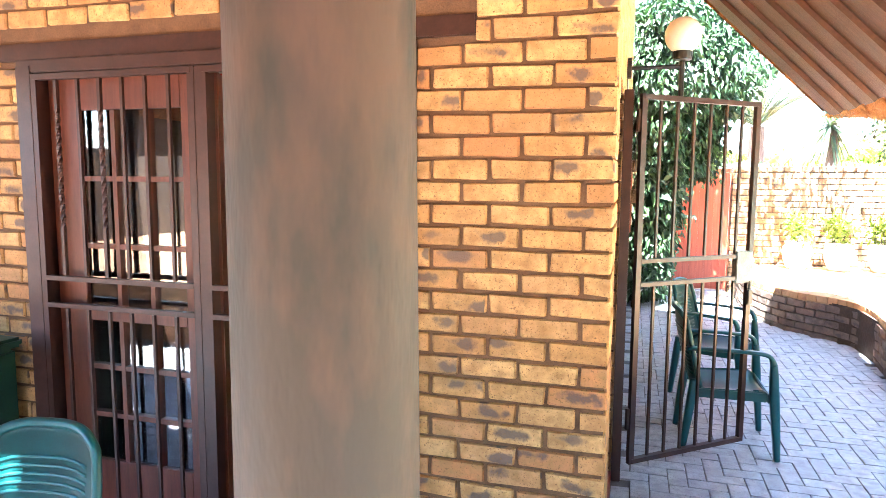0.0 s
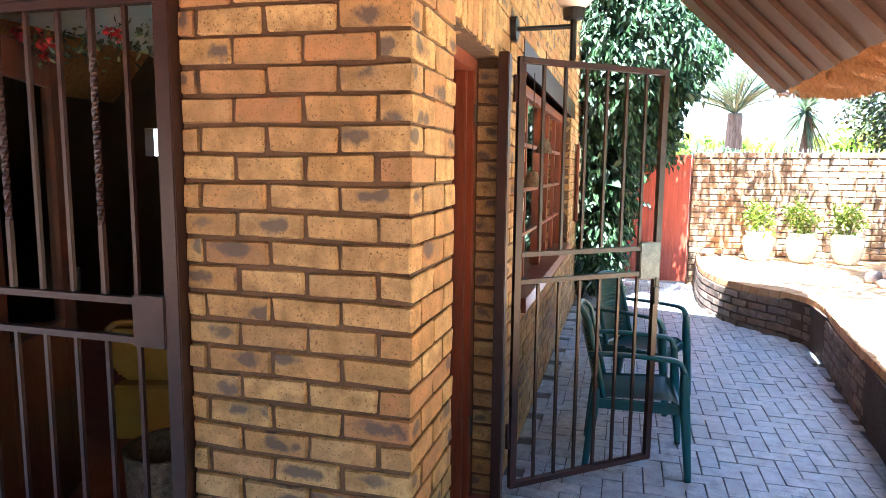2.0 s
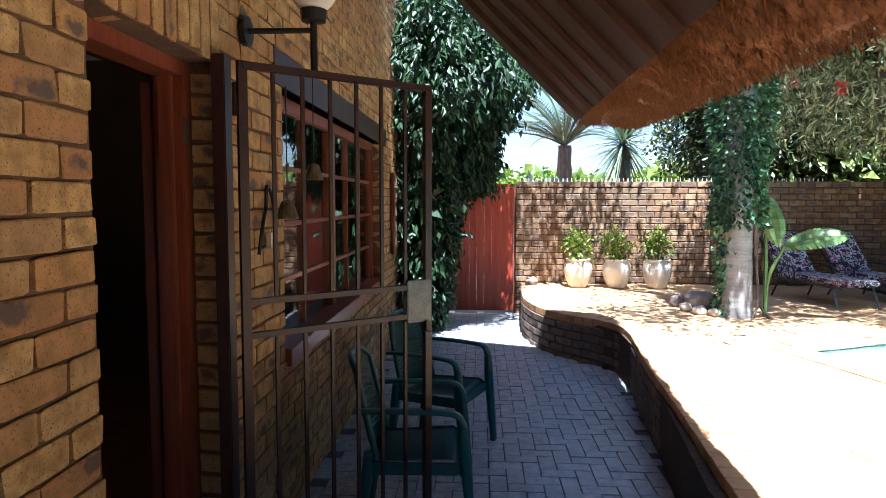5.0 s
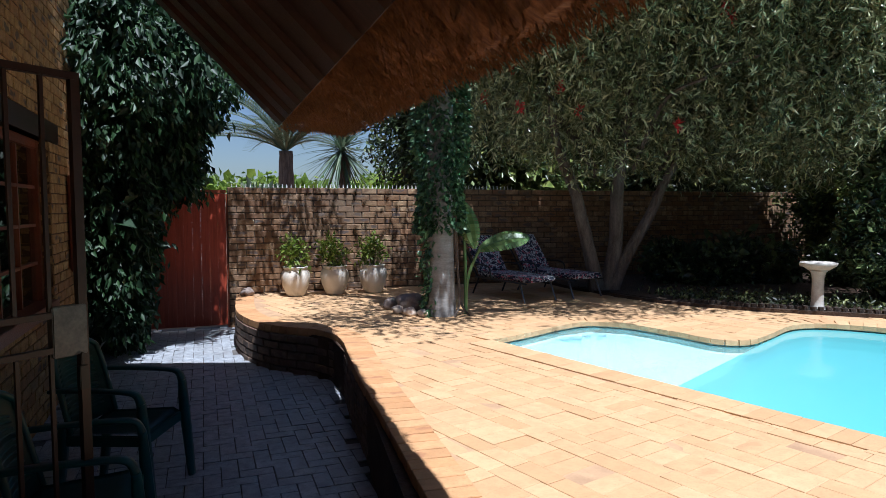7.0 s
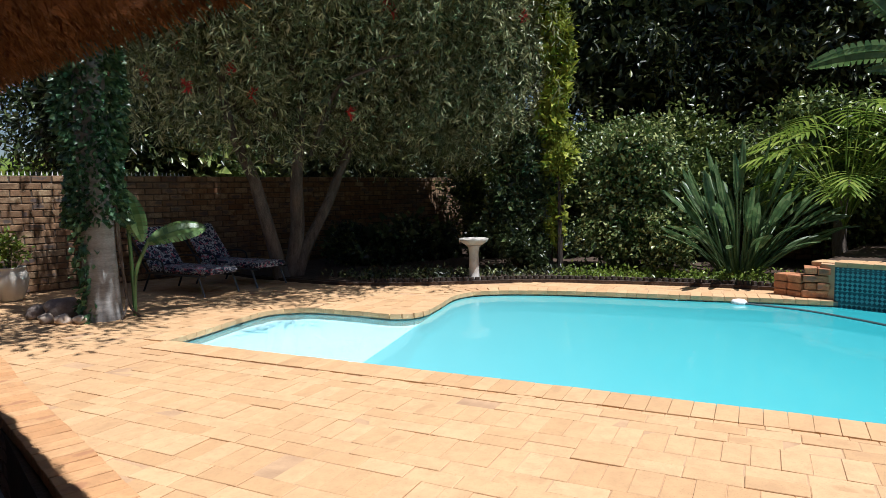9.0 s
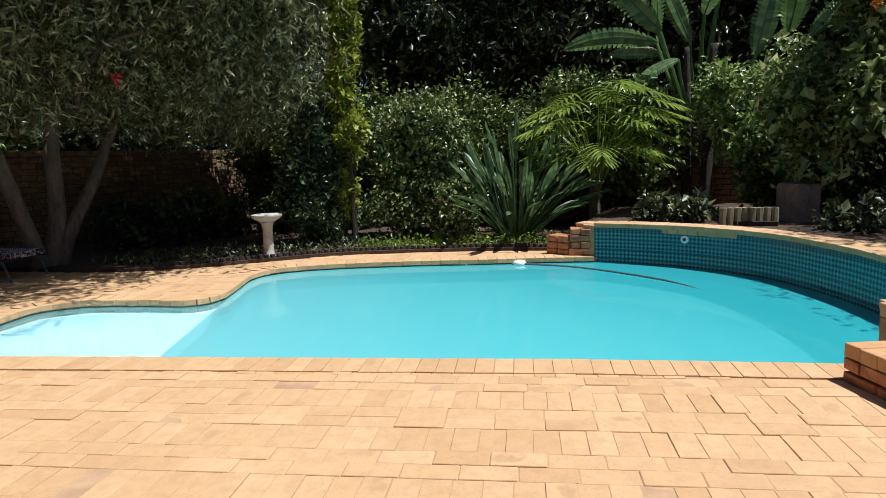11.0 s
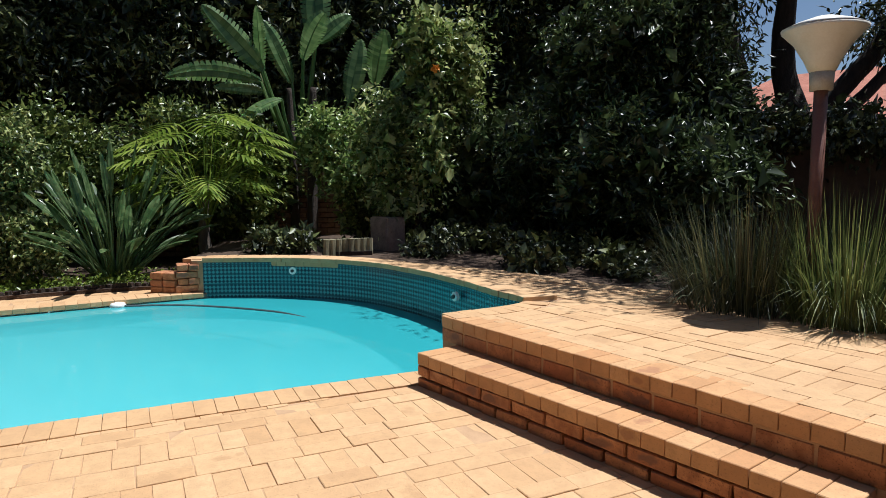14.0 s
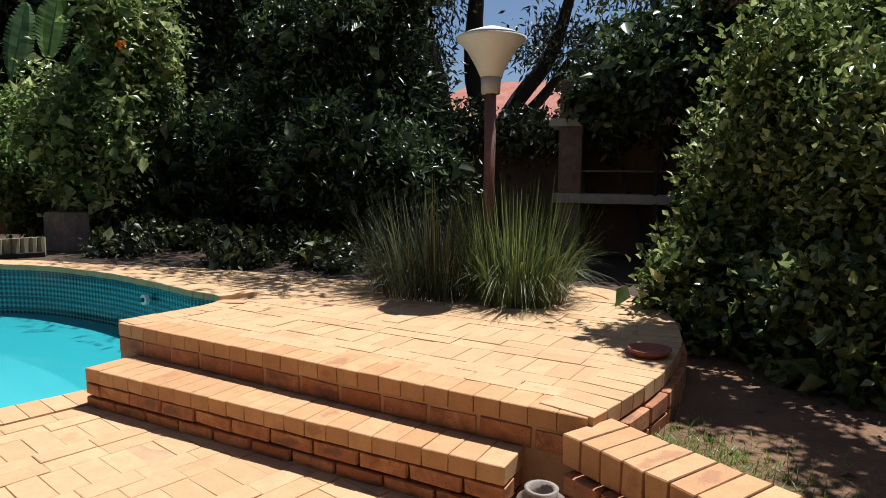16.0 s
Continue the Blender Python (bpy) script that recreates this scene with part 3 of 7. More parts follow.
def crown(name, blobs, clusters, per, spread, L, W, mat, parent=None, label="", low=0.55, rough=0.35, droop=0.0, floor=None, core=0.0):
    c, out = blob_points(blobs, clusters, low, rough)
    pos = np.repeat(c, per, 0) + rng.normal(0, spread, (clusters * per, 3))
    d = np.repeat(out, per, 0) * 0.5 + rng.normal(0, 0.7, (clusters * per, 3))
    d[:, 2] -= droop
    if floor is not None:
        keep = pos[:, 2] > floor
        pos, d = pos[keep], d[keep]
    n = len(pos)
    L, W = L * rng.uniform(0.6, 1.25, n), W * rng.uniform(0.6, 1.25, n)
    if core:
        c, out = blob_points([(*b[:3], *(0.62 * v for v in b[3:6])) for b in blobs], int(clusters * core), 0.05, 0.1)
        c = c[c[:, 2] > (floor if floor is not None else -99)]
        k = len(c) * 5
        size = np.mean(L) * 2.6
        pos = np.vstack([pos, np.repeat(c, 5, 0) + rng.normal(0, spread, (k, 3))])
        d = np.vstack([d, rng.normal(size=(k, 3))])
        L, W = np.concatenate([L, np.full(k, size)]), np.concatenate([W, np.full(k, size * 0.6)])
    return leaves(name, pos, d, L, W, mat, parent, label)


def blades(name, roots, heads, length, width, bend, mat, parent=None, label="", seg=6, shape=None):
    """Long bent leaves: each a tapered strip from root along head, drooping by bend."""
    V, F, k = [], [], 0
    for i in range(len(roots)):
        p, h = np.array(roots[i], float), np.array(heads[i], float)
        h /= np.linalg.norm(h)
        flat = np.array([h[0], h[1], 0.0])
        flat /= np.linalg.norm(flat) + 1e-9
        side = np.array([-flat[1], flat[0], 0.0])
        n, Li, Wi, bi = seg, length[i], width[i], bend[i]
        for j in range(n + 1):
            s = j / n
            w = Wi * (shape(s) if shape else (1 - s) ** 0.6 * min(1.0, 0.5 + 2 * s))
            c = p + h * Li * s + (flat * 0.35 - np.array([0, 0, 1.0])) * bi * Li * s * s
            V += [c - side * w / 2 + np.array([0, 0, w * 0.15]), c, c + side * w / 2 + np.array([0, 0, w * 0.15])]
            if j:
                b = k + 3 * j
                F += [[b - 3, b - 2, b + 1, b], [b - 2, b - 1, b + 2, b + 1]]
        k += 3 * (n + 1)
    me = bpy.data.meshes.new(name)
    me.from_pydata([tuple(v) for v in V], [], F)
    me.materials.append(mat)
    me.update()
    ob = new(name, me)
    hang(ob, parent)
    return tagged(ob, label)


def trunk(name, pts, radii, mat, parent=None, wobble=0.25, n=12):
    bm = bmesh.new()
    line = smooth_line([(*p, r) for p, r in zip(pts, radii)], 6)
    tube(bm, line[:, :3], list(line[:, 3]), n)
    for v in bm.verts:
        k = noise.noise(v.co * 3.1) + 0.5 * noise.noise(v.co * 9)
        v.co += Vector((k, noise.noise(v.co * 4.3 + Vector((5, 5, 5))), 0)) * wobble * max(radii) * 0.5
    return part(name, bm, mat, parent, smooth=True)

# ---- plan ----
H1, H2, ZW = 0.45, 0.82, 0.395          # pool terrace, upper terrace, water
edge_w = smooth_line([(1.60, 8.22), (1.53, 6.95), (1.58, 6.35), (1.72, 5.86), (1.95, 5.52), (2.20, 5.28), (2.33, 4.95), (2.33, 4.55), (2.26, 4.0), (2.20, 3.4), (2.12, 2.4), (2.03, 1.4), (1.96, 0.4), (1.93, -1.0), (1.93, -2.66)], 6)
pool_far = smooth_line([(8.62, 0.42), (8.45, 0.95), (8.17, 1.65), (7.89, 2.42), (7.52, 3.22), (7.14, 3.70), (6.72, 3.80), (6.12, 3.54), (5.75, 3.40), (5.50, 3.50), (5.40, 3.92), (5.22, 4.45), (4.92, 4.70), (4.55, 4.63), (4.0, 4.38), (3.56, 4.22)], 6)
pool_near = np.array([(3.56, 4.22), (4.02, 2.65), (4.47, 1.10), (4.83, -0.15), (5.20, -1.62)])
pool_raise = smooth_line([(5.20, -1.62), (5.50, -2.36), (5.95, -2.26), (6.45, -2.12), (7.2, -1.84), (7.95, -1.38), (8.42, -0.72), (8.62, 0.0), (8.66, 0.42)], 6)
pool = np.vstack([pool_far, pool_near[1:], pool_raise[1:-1]])
bed_front = smooth_line([(6.2, 7.0), (6.42, 5.7), (6.85, 4.9), (7.35, 4.37), (8.10, 3.60), (8.56, 2.67), (8.88, 1.80), (9.02, 1.1), (8.95, 0.75)], 5)
terrace = np.vstack([edge_w[::-1], [(6.2, 8.22)], bed_front, [(8.7, 0.6), (8.9, -1), (5.5, -2.5), (2.7, -2.9), (1.93, -2.66)]])
S1A, S1B = np.array([4.93, -1.50]), np.array([2.83, -2.61])
S2A, S2B = np.array([5.20, -1.70]), np.array([2.70, -2.88])
up_out = smooth_line([(2.70, -2.88), (2.79, -3.2), (2.94, -3.62), (3.25, -4.15), (3.75, -4.65), (4.5, -4.95), (5.2, -4.5), (5.9, -3.42), (6.9, -2.80), (7.75, -2.02), (8.35, -1.25), (8.78, -0.3), (9.05, 0.62)], 5)
upper = np.vstack([up_out, [(8.70, 0.55)], pool_raise[::-1][1:-1], [(5.2, -1.70)]])

# ---- ground, pool, terraces ----
far_ring = [(300 * math.cos(a), 300 * math.sin(a)) for a in np.linspace(0, 2 * math.pi, 40, endpoint=False)]
setting("ground", slab(far_ring, -0.3, -0.02, [[(-9, -13), (13.5, -13), (13.5, 8.45), (-9, 8.45)]]), M_LAWN, "dry earth and grass beyond the garden walls", "ground")
setting("paving_bed", boxes((-9, 2.2, -13, 8.45, -0.25, -0.012)), M_GBED, "sandy bed under the grey paving", "ground")
plot = [(1.97, -2.7), (1.97, 1.6), (2.3, 4.2), (2.3, 5.0), (1.6, 6.5), (1.62, 8.4), (13.5, 8.4), (13.5, -13), (1.97, -13)]
setting("garden_soil", slab(plot, -0.2, 0.40, [pool]), M_SOIL, "dark garden soil under the beds", "ground")
setting("terrace_bed", slab(terrace, 0.30, 0.4462, [pool]), M_BED, "sand bed in the joints of the pool terrace", "terrace")
bed_poly = np.vstack([bed_front, [(9.3, 0.9), (13.4, 0.9), (13.4, 8.2), (6.2, 8.2)]])
bm = slab(bed_poly, 0.38, 0.49)
setting("flower_bed", bm, M_SOIL, "shaded soil of the planted bed by the pool", "flower bed")
bm = slab(np.vstack([up_out[20:], [(13.4, 0.62), (13.4, -12.9), (4.2, -12.9), (3.9, -5.1)]]), 0.38, 0.80)
setting("upper_bed", bm, M_SOIL, "shaded soil of the raised bed behind the terrace", "flower bed")
setting("bare_lawn", slab([(-8.9, -2.95), (2.72, -2.95), (2.80, -3.2), (2.97, -3.62), (3.28, -4.15), (3.78, -4.65), (4.1, -5.2), (4.1, -12.9), (-8.9, -12.9)], -0.1, 0.60), M_LAWN, "patchy bare red soil with thin grass", "lawn")

pool_wall = setting("pool_basin", ribbon(pool, -0.75, 0.44, True), M_DEEP, "pale blue plastered swimming pool basin", "pool")
part("pool_floor", slab(pool, -0.70, -0.55), M_DEEP, pool_wall)
shelf = np.array([(3.56, 4.22), (4.02, 2.66), (4.065, 2.49), (5.03, 2.90), (5.72, 3.40), (5.50, 3.50), (5.40, 3.92), (5.22, 4.45), (4.92, 4.70), (4.55, 4.63), (4.0, 4.38)])
part("shallow_shelf", slab(shelf, -0.56, 0.15), M_PLASTER, pool_wall, "white plastered shallow shelf of the pool")
part("waterline_tile_band", ribbon(pool_far, 0.345, 0.425), M_TILE, pool_wall, "dark blue mosaic band at the waterline").location.z = 0.0


def clip(poly, a, b, keep):
    """The part of an outline on one side of the line from a to b."""
    a, d = np.array(a), np.array(b) - np.array(a)
    side = [keep * (d[0] * (p[1] - a[1]) - d[1] * (p[0] - a[0])) for p in poly]
    out = []
    for k in range(len(poly)):
        p, q, u, v = poly[k], poly[(k + 1) % len(poly)], side[k], side[(k + 1) % len(poly)]
        if u >= 0:
            out.append(tuple(p))
        if u * v < 0:
            out.append(tuple(p + (q - p) * (u / (u - v))))
    return out


def water_sheet(name, outline, mat, label):
    bm = bmesh.new()
    ring = [bm.verts.new((p[0], p[1], ZW)) for p in outline]
    es = [bm.edges.new((ring[k], ring[(k + 1) % len(ring)])) for k in range(len(ring))]
    bmesh.ops.triangle_fill(bm, use_beauty=True, edges=es)
    sheet = setting(name, bm, mat, label, "water")
    for f in sheet.data.polygons:
        if f.normal.z < 0:
            f.flip()
    sheet.visible_shadow = False
    return sheet


STEP_A, STEP_B = (4.15, 2.52), (5.65, 3.28)
water_sheet("water", clip(pool, STEP_A, STEP_B, -1), M_WATER, "turquoise pool water, slightly milky")
water_sheet("shallow_water", clip(pool, STEP_A, STEP_B, 1), M_SHALLOW, "clear shallow water over the pool shelf")
rw = setting("raised_pool_wall", ribbon(pool_raise[7:] * 0.998 + [0.012, 0], 0.32, 0.80), M_TILE, "raised pool wall tiled in blue mosaic", "pool wall")
bm = slab(upper, 0.40, H2 - 0.0042)
setting("upper_terrace_bed", bm, M_BED, "brick core of the upper terrace", "terrace")

# pool fittings
for k, (x, y) in enumerate(((8.49, -0.58), (6.52, -2.06))):
    j = thing("pool_jet", "small white plastic pool inlet in the blue tiles", "pool inlet", (x, y, 0.70), 0, "pool inlets")
    n = Vector((-0.9, 0.3, 0)) if k == 0 else Vector((-0.35, 0.93, 0))
    bm = bmesh.new()
    tube(bm, [n * 0.0, n * 0.03], 0.042, 16)
    part("flange", bm, M_WHITE, j)
    bm = bmesh.new()
    tube(bm, [n * 0.028, n * 0.045], 0.018, 12)
    part("nozzle", bm, M_BLACK, j, "dark round opening")
fl = thing("pool_float", "white plastic float on the pool water", "pool float", (8.30, 1.22, ZW - 0.02))
fl.scale = (0.7, 0.7, 0.7)
part("float_body", lathe(bmesh.new(), [(0.02, 0), (0.09, 0.01), (0.12, 0.045), (0.09, 0.085), (0.02, 0.10)], 20), M_WHITE, fl, smooth=True)
sk = thing("pool_skimmer", "white skimmer mouth in the pool edge", "skimmer", (8.20, 1.62, 0.36), -65)
part("skimmer_frame", boxes((-0.22, 0.22, -0.02, 0.03, 0.055, 0.075), (-0.22, -0.2, -0.02, 0.03, -0.04, 0.075), (0.2, 0.22, -0.02, 0.03, -0.04, 0.075)), M_WHITE, sk)
part("skimmer_mouth", boxes((-0.2, 0.2, 0.0, 0.05, -0.04, 0.055)), M_BLACK, sk)
hose = smooth_line([(8.28, 1.2, ZW + 0.01), (8.2, 0.5, ZW + 0.005), (7.7, -0.4, ZW + 0.005), (7.2, -0.9, ZW - 0.02)], 6)
bm = bmesh.new()
tube(bm, hose, 0.012, 6)
tagged(part("pool_hose", bm, M_STEEL), "thin floating pool hose on the water", "hose")

# ---- house ----
C, Z0 = 0.0862, 0.051 - 0.0862
DOOR1 = (-2.72, -0.755, 0.0, 2.225)
wall_f = setting("wall_front", boxes((-8, DOOR1[0], 0.012, 0.24, -0.1, 4.1), (DOOR1[1], -0.012, 0.012, 0.24, -0.1, 4.1), (DOOR1[0], DOOR1[1], 0.012, 0.24, DOOR1[3], 4.1)), M_MORTAR, "house wall of yellow-brown face brick with a double door", "wall")
DOOR2 = (0.47, 1.27, 0.0, 2.15)
WIN = (2.05, 5.20, 0.83, 2.20)
LY = 8.2
wall_s = setting("wall_side", boxes((-0.24, -0.012, 0.24, DOOR2[0], -0.1, 4.1), (-0.24, -0.012, DOOR2[1], WIN[0], -0.1, 4.1), (-0.24, -0.012, WIN[1], LY, -0.1, 4.1),
                                    (-0.24, -0.012, DOOR2[0], DOOR2[1], DOOR2[3], 4.1), (-0.24, -0.012, WIN[0], WIN[1], -0.1, WIN[2]), (-0.24, -0.012, WIN[0], WIN[1], WIN[3], 4.1)), M_MORTAR, "house wall of yellow-brown face brick beside the paved passage", "wall")

# ---- thatch roof ----
RY0, RY1 = -2.75, 4.95


def drop_share(x):
    """How much of the sag of the eaves a place across the roof takes."""
    s = np.clip((x - 1.72) / 0.42, 0, 1)
    return s * s * (3 - 2 * s)


prof = [(1.80, 2.37), (2.10, 2.325), (2.20, 2.345), (2.25, 2.41), (2.22, 2.52), (2.02, 2.78), (-1.6, 6.40), (-1.6, 5.80)]
bm = bmesh.new()
ys = np.arange(RY0, RY1 + 0.01, 0.05)
fine = [(a[0] + (b[0] - a[0]) * s, a[1] + (b[1] - a[1]) * s) for a, b in zip(prof[:-1], prof[1:]) for s in np.linspace(0, 1, 7 if abs(a[0] - b[0]) < 1 else 30, endpoint=False)] + [prof[-1]]
rows = []
for y in ys:
    row = []
    taper = max(0.0, (y - 4.6) / 0.35) ** 2 * 0.12
    for x, z in fine:
        hang_w = drop_share(x)
        k = noise.noise(Vector((x * 5, y * 4, z * 5))) * 0.035 + noise.noise(Vector((x * 16, y * 22, z * 16))) * 0.014
        row.append(bm.verts.new((x + k * 0.7 - taper * hang_w + float(np.interp(y, [0, 2, 5], [-0.12, -0.02, 0.20])) * hang_w, y, z + k * 0.7 + taper * (z < 2.45) * 0.6 - min(0.20, 0.045 * (RY1 - y)) * hang_w)))
    rows.append(row)
for a, b in zip(rows, rows[1:]):
    for i in range(len(a) - 1):
        bm.faces.new((a[i], a[i + 1], b[i + 1], b[i]))
for r in (rows[0], rows[-1]):
    bm.faces.new(r)
thatch = setting("thatch_roof", bm, M_THATCH, "thick brown thatch roof with a ragged cut edge", "roof")
n = 16000
yy = rng.uniform(RY0, RY1, n)
s = rng.random(n)
sag = np.minimum(0.20, 0.045 * (RY1 - yy))
out = np.interp(yy, [0, 2, 5], [-0.12, -0.02, 0.20])
px = np.where(s < 0.75, rng.uniform(1.80, 2.22, n), rng.uniform(2.16, 2.24, n))
pz = np.where(s < 0.75, 2.36 - (px - 1.82) * 0.09 - sag * drop_share(px), rng.uniform(2.36, 2.55, n) - sag)
px = px + out * drop_share(px)
d = np.stack([0.5 + rng.normal(0, 0.25, n), rng.normal(0, 0.35, n), -0.5 + rng.normal(0, 0.2, n)], 1)
leaves("reed_end", np.stack([px, yy, pz], 1), d, rng.uniform(0.03, 0.075, n), rng.uniform(0.004, 0.009, n), M_THATCH, thatch)
tagged(bpy.data.objects["reed_end"], "ragged reed ends", "", "", "stuff")
# The upright box is an unseen plank that stops light leaking at the ridge.
soffit = setting("ceiling", boxes((-1.62, -1.58, RY0, 4.3, 2.6, 5.8)), M_SOFFIT, "dark board ceiling under the thatch", "ceiling")
bm = bmesh.new()
y, k = -2.7, 0
while y < 4.25:
    wd = 0.21
    m = Matrix.Translation((0.11, y, 4.03)) @ Matrix.Rotation(radians(45), 4, "Y")
    off = 0.0 if k % 2 else 0.035
    box(bm, -2.42, 2.40, 0, wd - 0.004, -0.03 - off, 0.02 - off, m=m)
    y += wd
    k += 1
part("ceiling_boards", bm, M_SOFFIT, soffit)
# Unseen far slope, added to keep sun off the front wall.
bm = bmesh.new()
box(bm, -5.2, 0, RY0, 4.9, 0, 0.3, m=Matrix.Translation((-1.55, 0, 6.05)) @ Matrix.Rotation(radians(-45), 4, "Y"))
# Unseen boards across the roof end, added to keep sun off the porch.
gb = bmesh.new()
for k in range(26):
    x = -5.0 + 0.26 * k
    top = 4.03 + 0.11 - x if x > -1.55 else 7.70 + x
    if top > 2.45:
        box(gb, x, x + 0.26, RY0 - 0.03, RY0 + 0.01, 1.9 if x < -0.4 else 2.42, top)
setting("gable_boards", gb, M_SOFFIT, "unseen dark boards added to keep sun out of the porch", "gable")
setting("thatch_back_slope", bm, M_THATCH, "unseen far slope of the thatch added to block the sun", "roof")

pole = thing("roof_pole", "weathered round timber pole holding up the thatch", "pole", (-0.216, -1.842, 0))
trunk("pole_shaft", [(0, 0, -0.02), (0.0, 0.0, 1.4), (0.0, 0.0, 4.25)], [0.096, 0.09, 0.085], M_POLE, pole, 0.12, 20)

# ---- doors and gates ----


def bar(bm, a, b, w=0.016, d=None):
    """A square bar between two points in a gate's own plane (x along, z up)."""
    a, b = Vector(a), Vector(b)
    L = (b - a).length
    t = (b - a).to_track_quat("Z", "Y").to_matrix().to_4x4()
    return box(bm, -w / 2, w / 2, -(d or w) / 2, (d or w) / 2, 0, L, m=Matrix.Translation(a) @ t)


def security_gate(name, label, w, h, at, rz, twists=(), hinge=False):
    """A steel bar gate: frame, two middle rails, upright bars, lock plate."""
    g = thing(name, label, "security gate", at, rz)
    bm = bmesh.new()
    for a, b in (((0, 0, 0), (0, 0, h)), ((w, 0, 0), (w, 0, h)), ((0, 0, 0.015), (w, 0, 0.015)), ((0, 0, h - 0.015), (w, 0, h - 0.015))):
        bar(bm, a, b, 0.034, 0.026)
    part("gate_frame", bm, M_IRON, g)
    for z in (1.02, 1.15):
        part("rail", bar(bmesh.new(), (0.015, 0, z), (w - 0.015, 0, z), 0.03, 0.022), M_IRON, g)
    nb = 6
    for k in range(1, nb + 1):
        x = w * k / (nb + 1)
        for z0, z1 in ((0.03, 1.005), (1.165, h - 0.03)):
            bm = bmesh.new()
            if k in twists and z0 > 1:
                rings = []
                for i in range(61):
                    a0 = z0 + (z1 - z0) * i / 60
                    tw = radians(30 * min(max(i - 15, 0), 36) + 45)
                    rings.append([bm.verts.new((x + 0.012 * math.cos(tw + k2 * math.pi / 2), 0.012 * math.sin(tw + k2 * math.pi / 2), a0)) for k2 in range(4)])
                for r0, r1 in zip(rings, rings[1:]):
                    for k2 in range(4):
                        bm.faces.new((r0[k2], r0[(k2 + 1) % 4], r1[(k2 + 1) % 4], r1[k2]))
                bm.faces.new(rings[0])
                bm.faces.new(rings[-1])
            else:
                bar(bm, (x, 0, z0), (x, 0, z1), 0.014)
            part("bar", bm, M_IRON, g)
    return g


fg = security_gate("door_gate", "brown steel security gate closed over the open door leaf", 0.90, 2.10, (-1.70, -0.02, 0.06), 0, (2, 5))
part("lock_plate", boxes((0.76, 0.885, -0.02, 0.02, 1.0, 1.17), bev=0.004), M_IRON, fg)
fg2 = security_gate("door_gate", "brown steel security gate closed over the glazed door", 0.86, 2.10, (-2.62, -0.02, 0.06), 0, (1, 3))
frame_1 = thing("door_frame", "brown painted steel door surround in the brick wall", "door frame", (0, 0, 0), 0, "", "structure")
for nm, b in (("jamb", (-2.72, -2.63, -0.035, 0.09, 0, 2.2)), ("jamb", (-0.79, -0.757, -0.04, 0.09, 0, 2.2)), ("mullion", (-1.755, -1.705, -0.03, 0.06, 0, 2.16)), ("head", (-2.72, -0.757, -0.03, 0.09, 2.165, 2.222)), ("lintel", (-2.85, -0.52, -0.006, 0.1, 2.226, 2.305))):
    part(nm, boxes(b, bev=0.004), M_IRON, frame_1)

dl = thing("glazed_door", "closed red-brown wooden door with small glass panes", "door", (-2.62, 0.05, 0.0))
for nm, b in (("stile", (0, 0.17, 0, 0.045, 0.02, 2.16)), ("stile", (0.74, 0.9, 0, 0.045, 0.02, 2.16)), ("top_rail", (0.172, 0.738, 0.002, 0.043, 2.0, 2.16)), ("bottom_rail", (0.172, 0.738, 0.002, 0.043, 0.02, 0.30)), ("middle_rail", (0.172, 0.738, 0.002, 0.043, 1.0, 1.06))):
    part(nm, boxes(b, bev=0.003), M_DARKWOOD, dl)
for x in (0.36, 0.55):
    part("glazing_bar", boxes((x - 0.012, x + 0.012, 0.004, 0.041, 0.302, 1.998)), M_DARKWOOD, dl)
for z in (0.53, 0.77, 1.36, 1.68):
    part("glazing_bar", boxes((0.173, 0.737, 0.006, 0.039, z - 0.012, z + 0.012)), M_DARKWOOD, dl)
part("pane", boxes((0.173, 0.737, 0.02, 0.025, 0.302, 1.998)), M_GLASS, dl)
dr = thing("glazed_door", "red-brown wooden door leaf standing open into the dark room", "door", (-1.72, 0.10, 0.0), 116)
for nm, b in (("stile", (0, 0.15, 0, 0.045, 0.02, 2.16)), ("stile", (0.7, 0.85, 0, 0.045, 0.02, 2.16)), ("top_rail", (0.152, 0.698, 0.002, 0.043, 2.0, 2.16)), ("bottom_rail", (0.152, 0.698, 0.002, 0.043, 0.02, 0.9))):
    part(nm, boxes(b, bev=0.003), M_DARKWOOD, dr)
part("pane", boxes((0.152, 0.698, 0.02, 0.025, 0.9, 1.998)), M_GLASS, dr)
hd = part("handle", boxes((0.76, 0.80, -0.05, -0.001, 1.02, 1.14), bev=0.004), M_BLACK, dr)

# room behind the door
setting("room_floor", boxes((-7.9, -0.26, 0.25, 4.6, -0.1, 0.02)), M_TERRA, "dark red floor of the room", "floor")
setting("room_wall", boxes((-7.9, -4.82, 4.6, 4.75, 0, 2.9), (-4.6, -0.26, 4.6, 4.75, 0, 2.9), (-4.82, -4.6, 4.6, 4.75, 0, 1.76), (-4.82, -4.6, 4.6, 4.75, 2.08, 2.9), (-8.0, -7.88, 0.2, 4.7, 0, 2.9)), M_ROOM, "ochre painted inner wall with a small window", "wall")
setting("room_ceiling", boxes((-7.9, -0.26, 0.2, 4.75, 2.9, 3.0)), M_HAZE, "plain white room ceiling", "ceiling")
wc = thing("wicker_chair", "cane armchair with mustard seat cushion behind the gate", "armchair", (-2.12, 1.62, 0.02), 198)
wc.scale = (1.0, 1.0, 0.66)
for x in (-0.29, 0.29):
    bm = bmesh.new()
    tube(bm, smooth_line([(x, -0.30, 0.35), (x * 1.05, -0.05, 0.62), (x, 0.22, 0.95), (x * 0.85, 0.32, 1.06)], 6), 0.022, 8)
    part("cane_arm", bm, M_CANE, wc, smooth=True)
bm = bmesh.new()
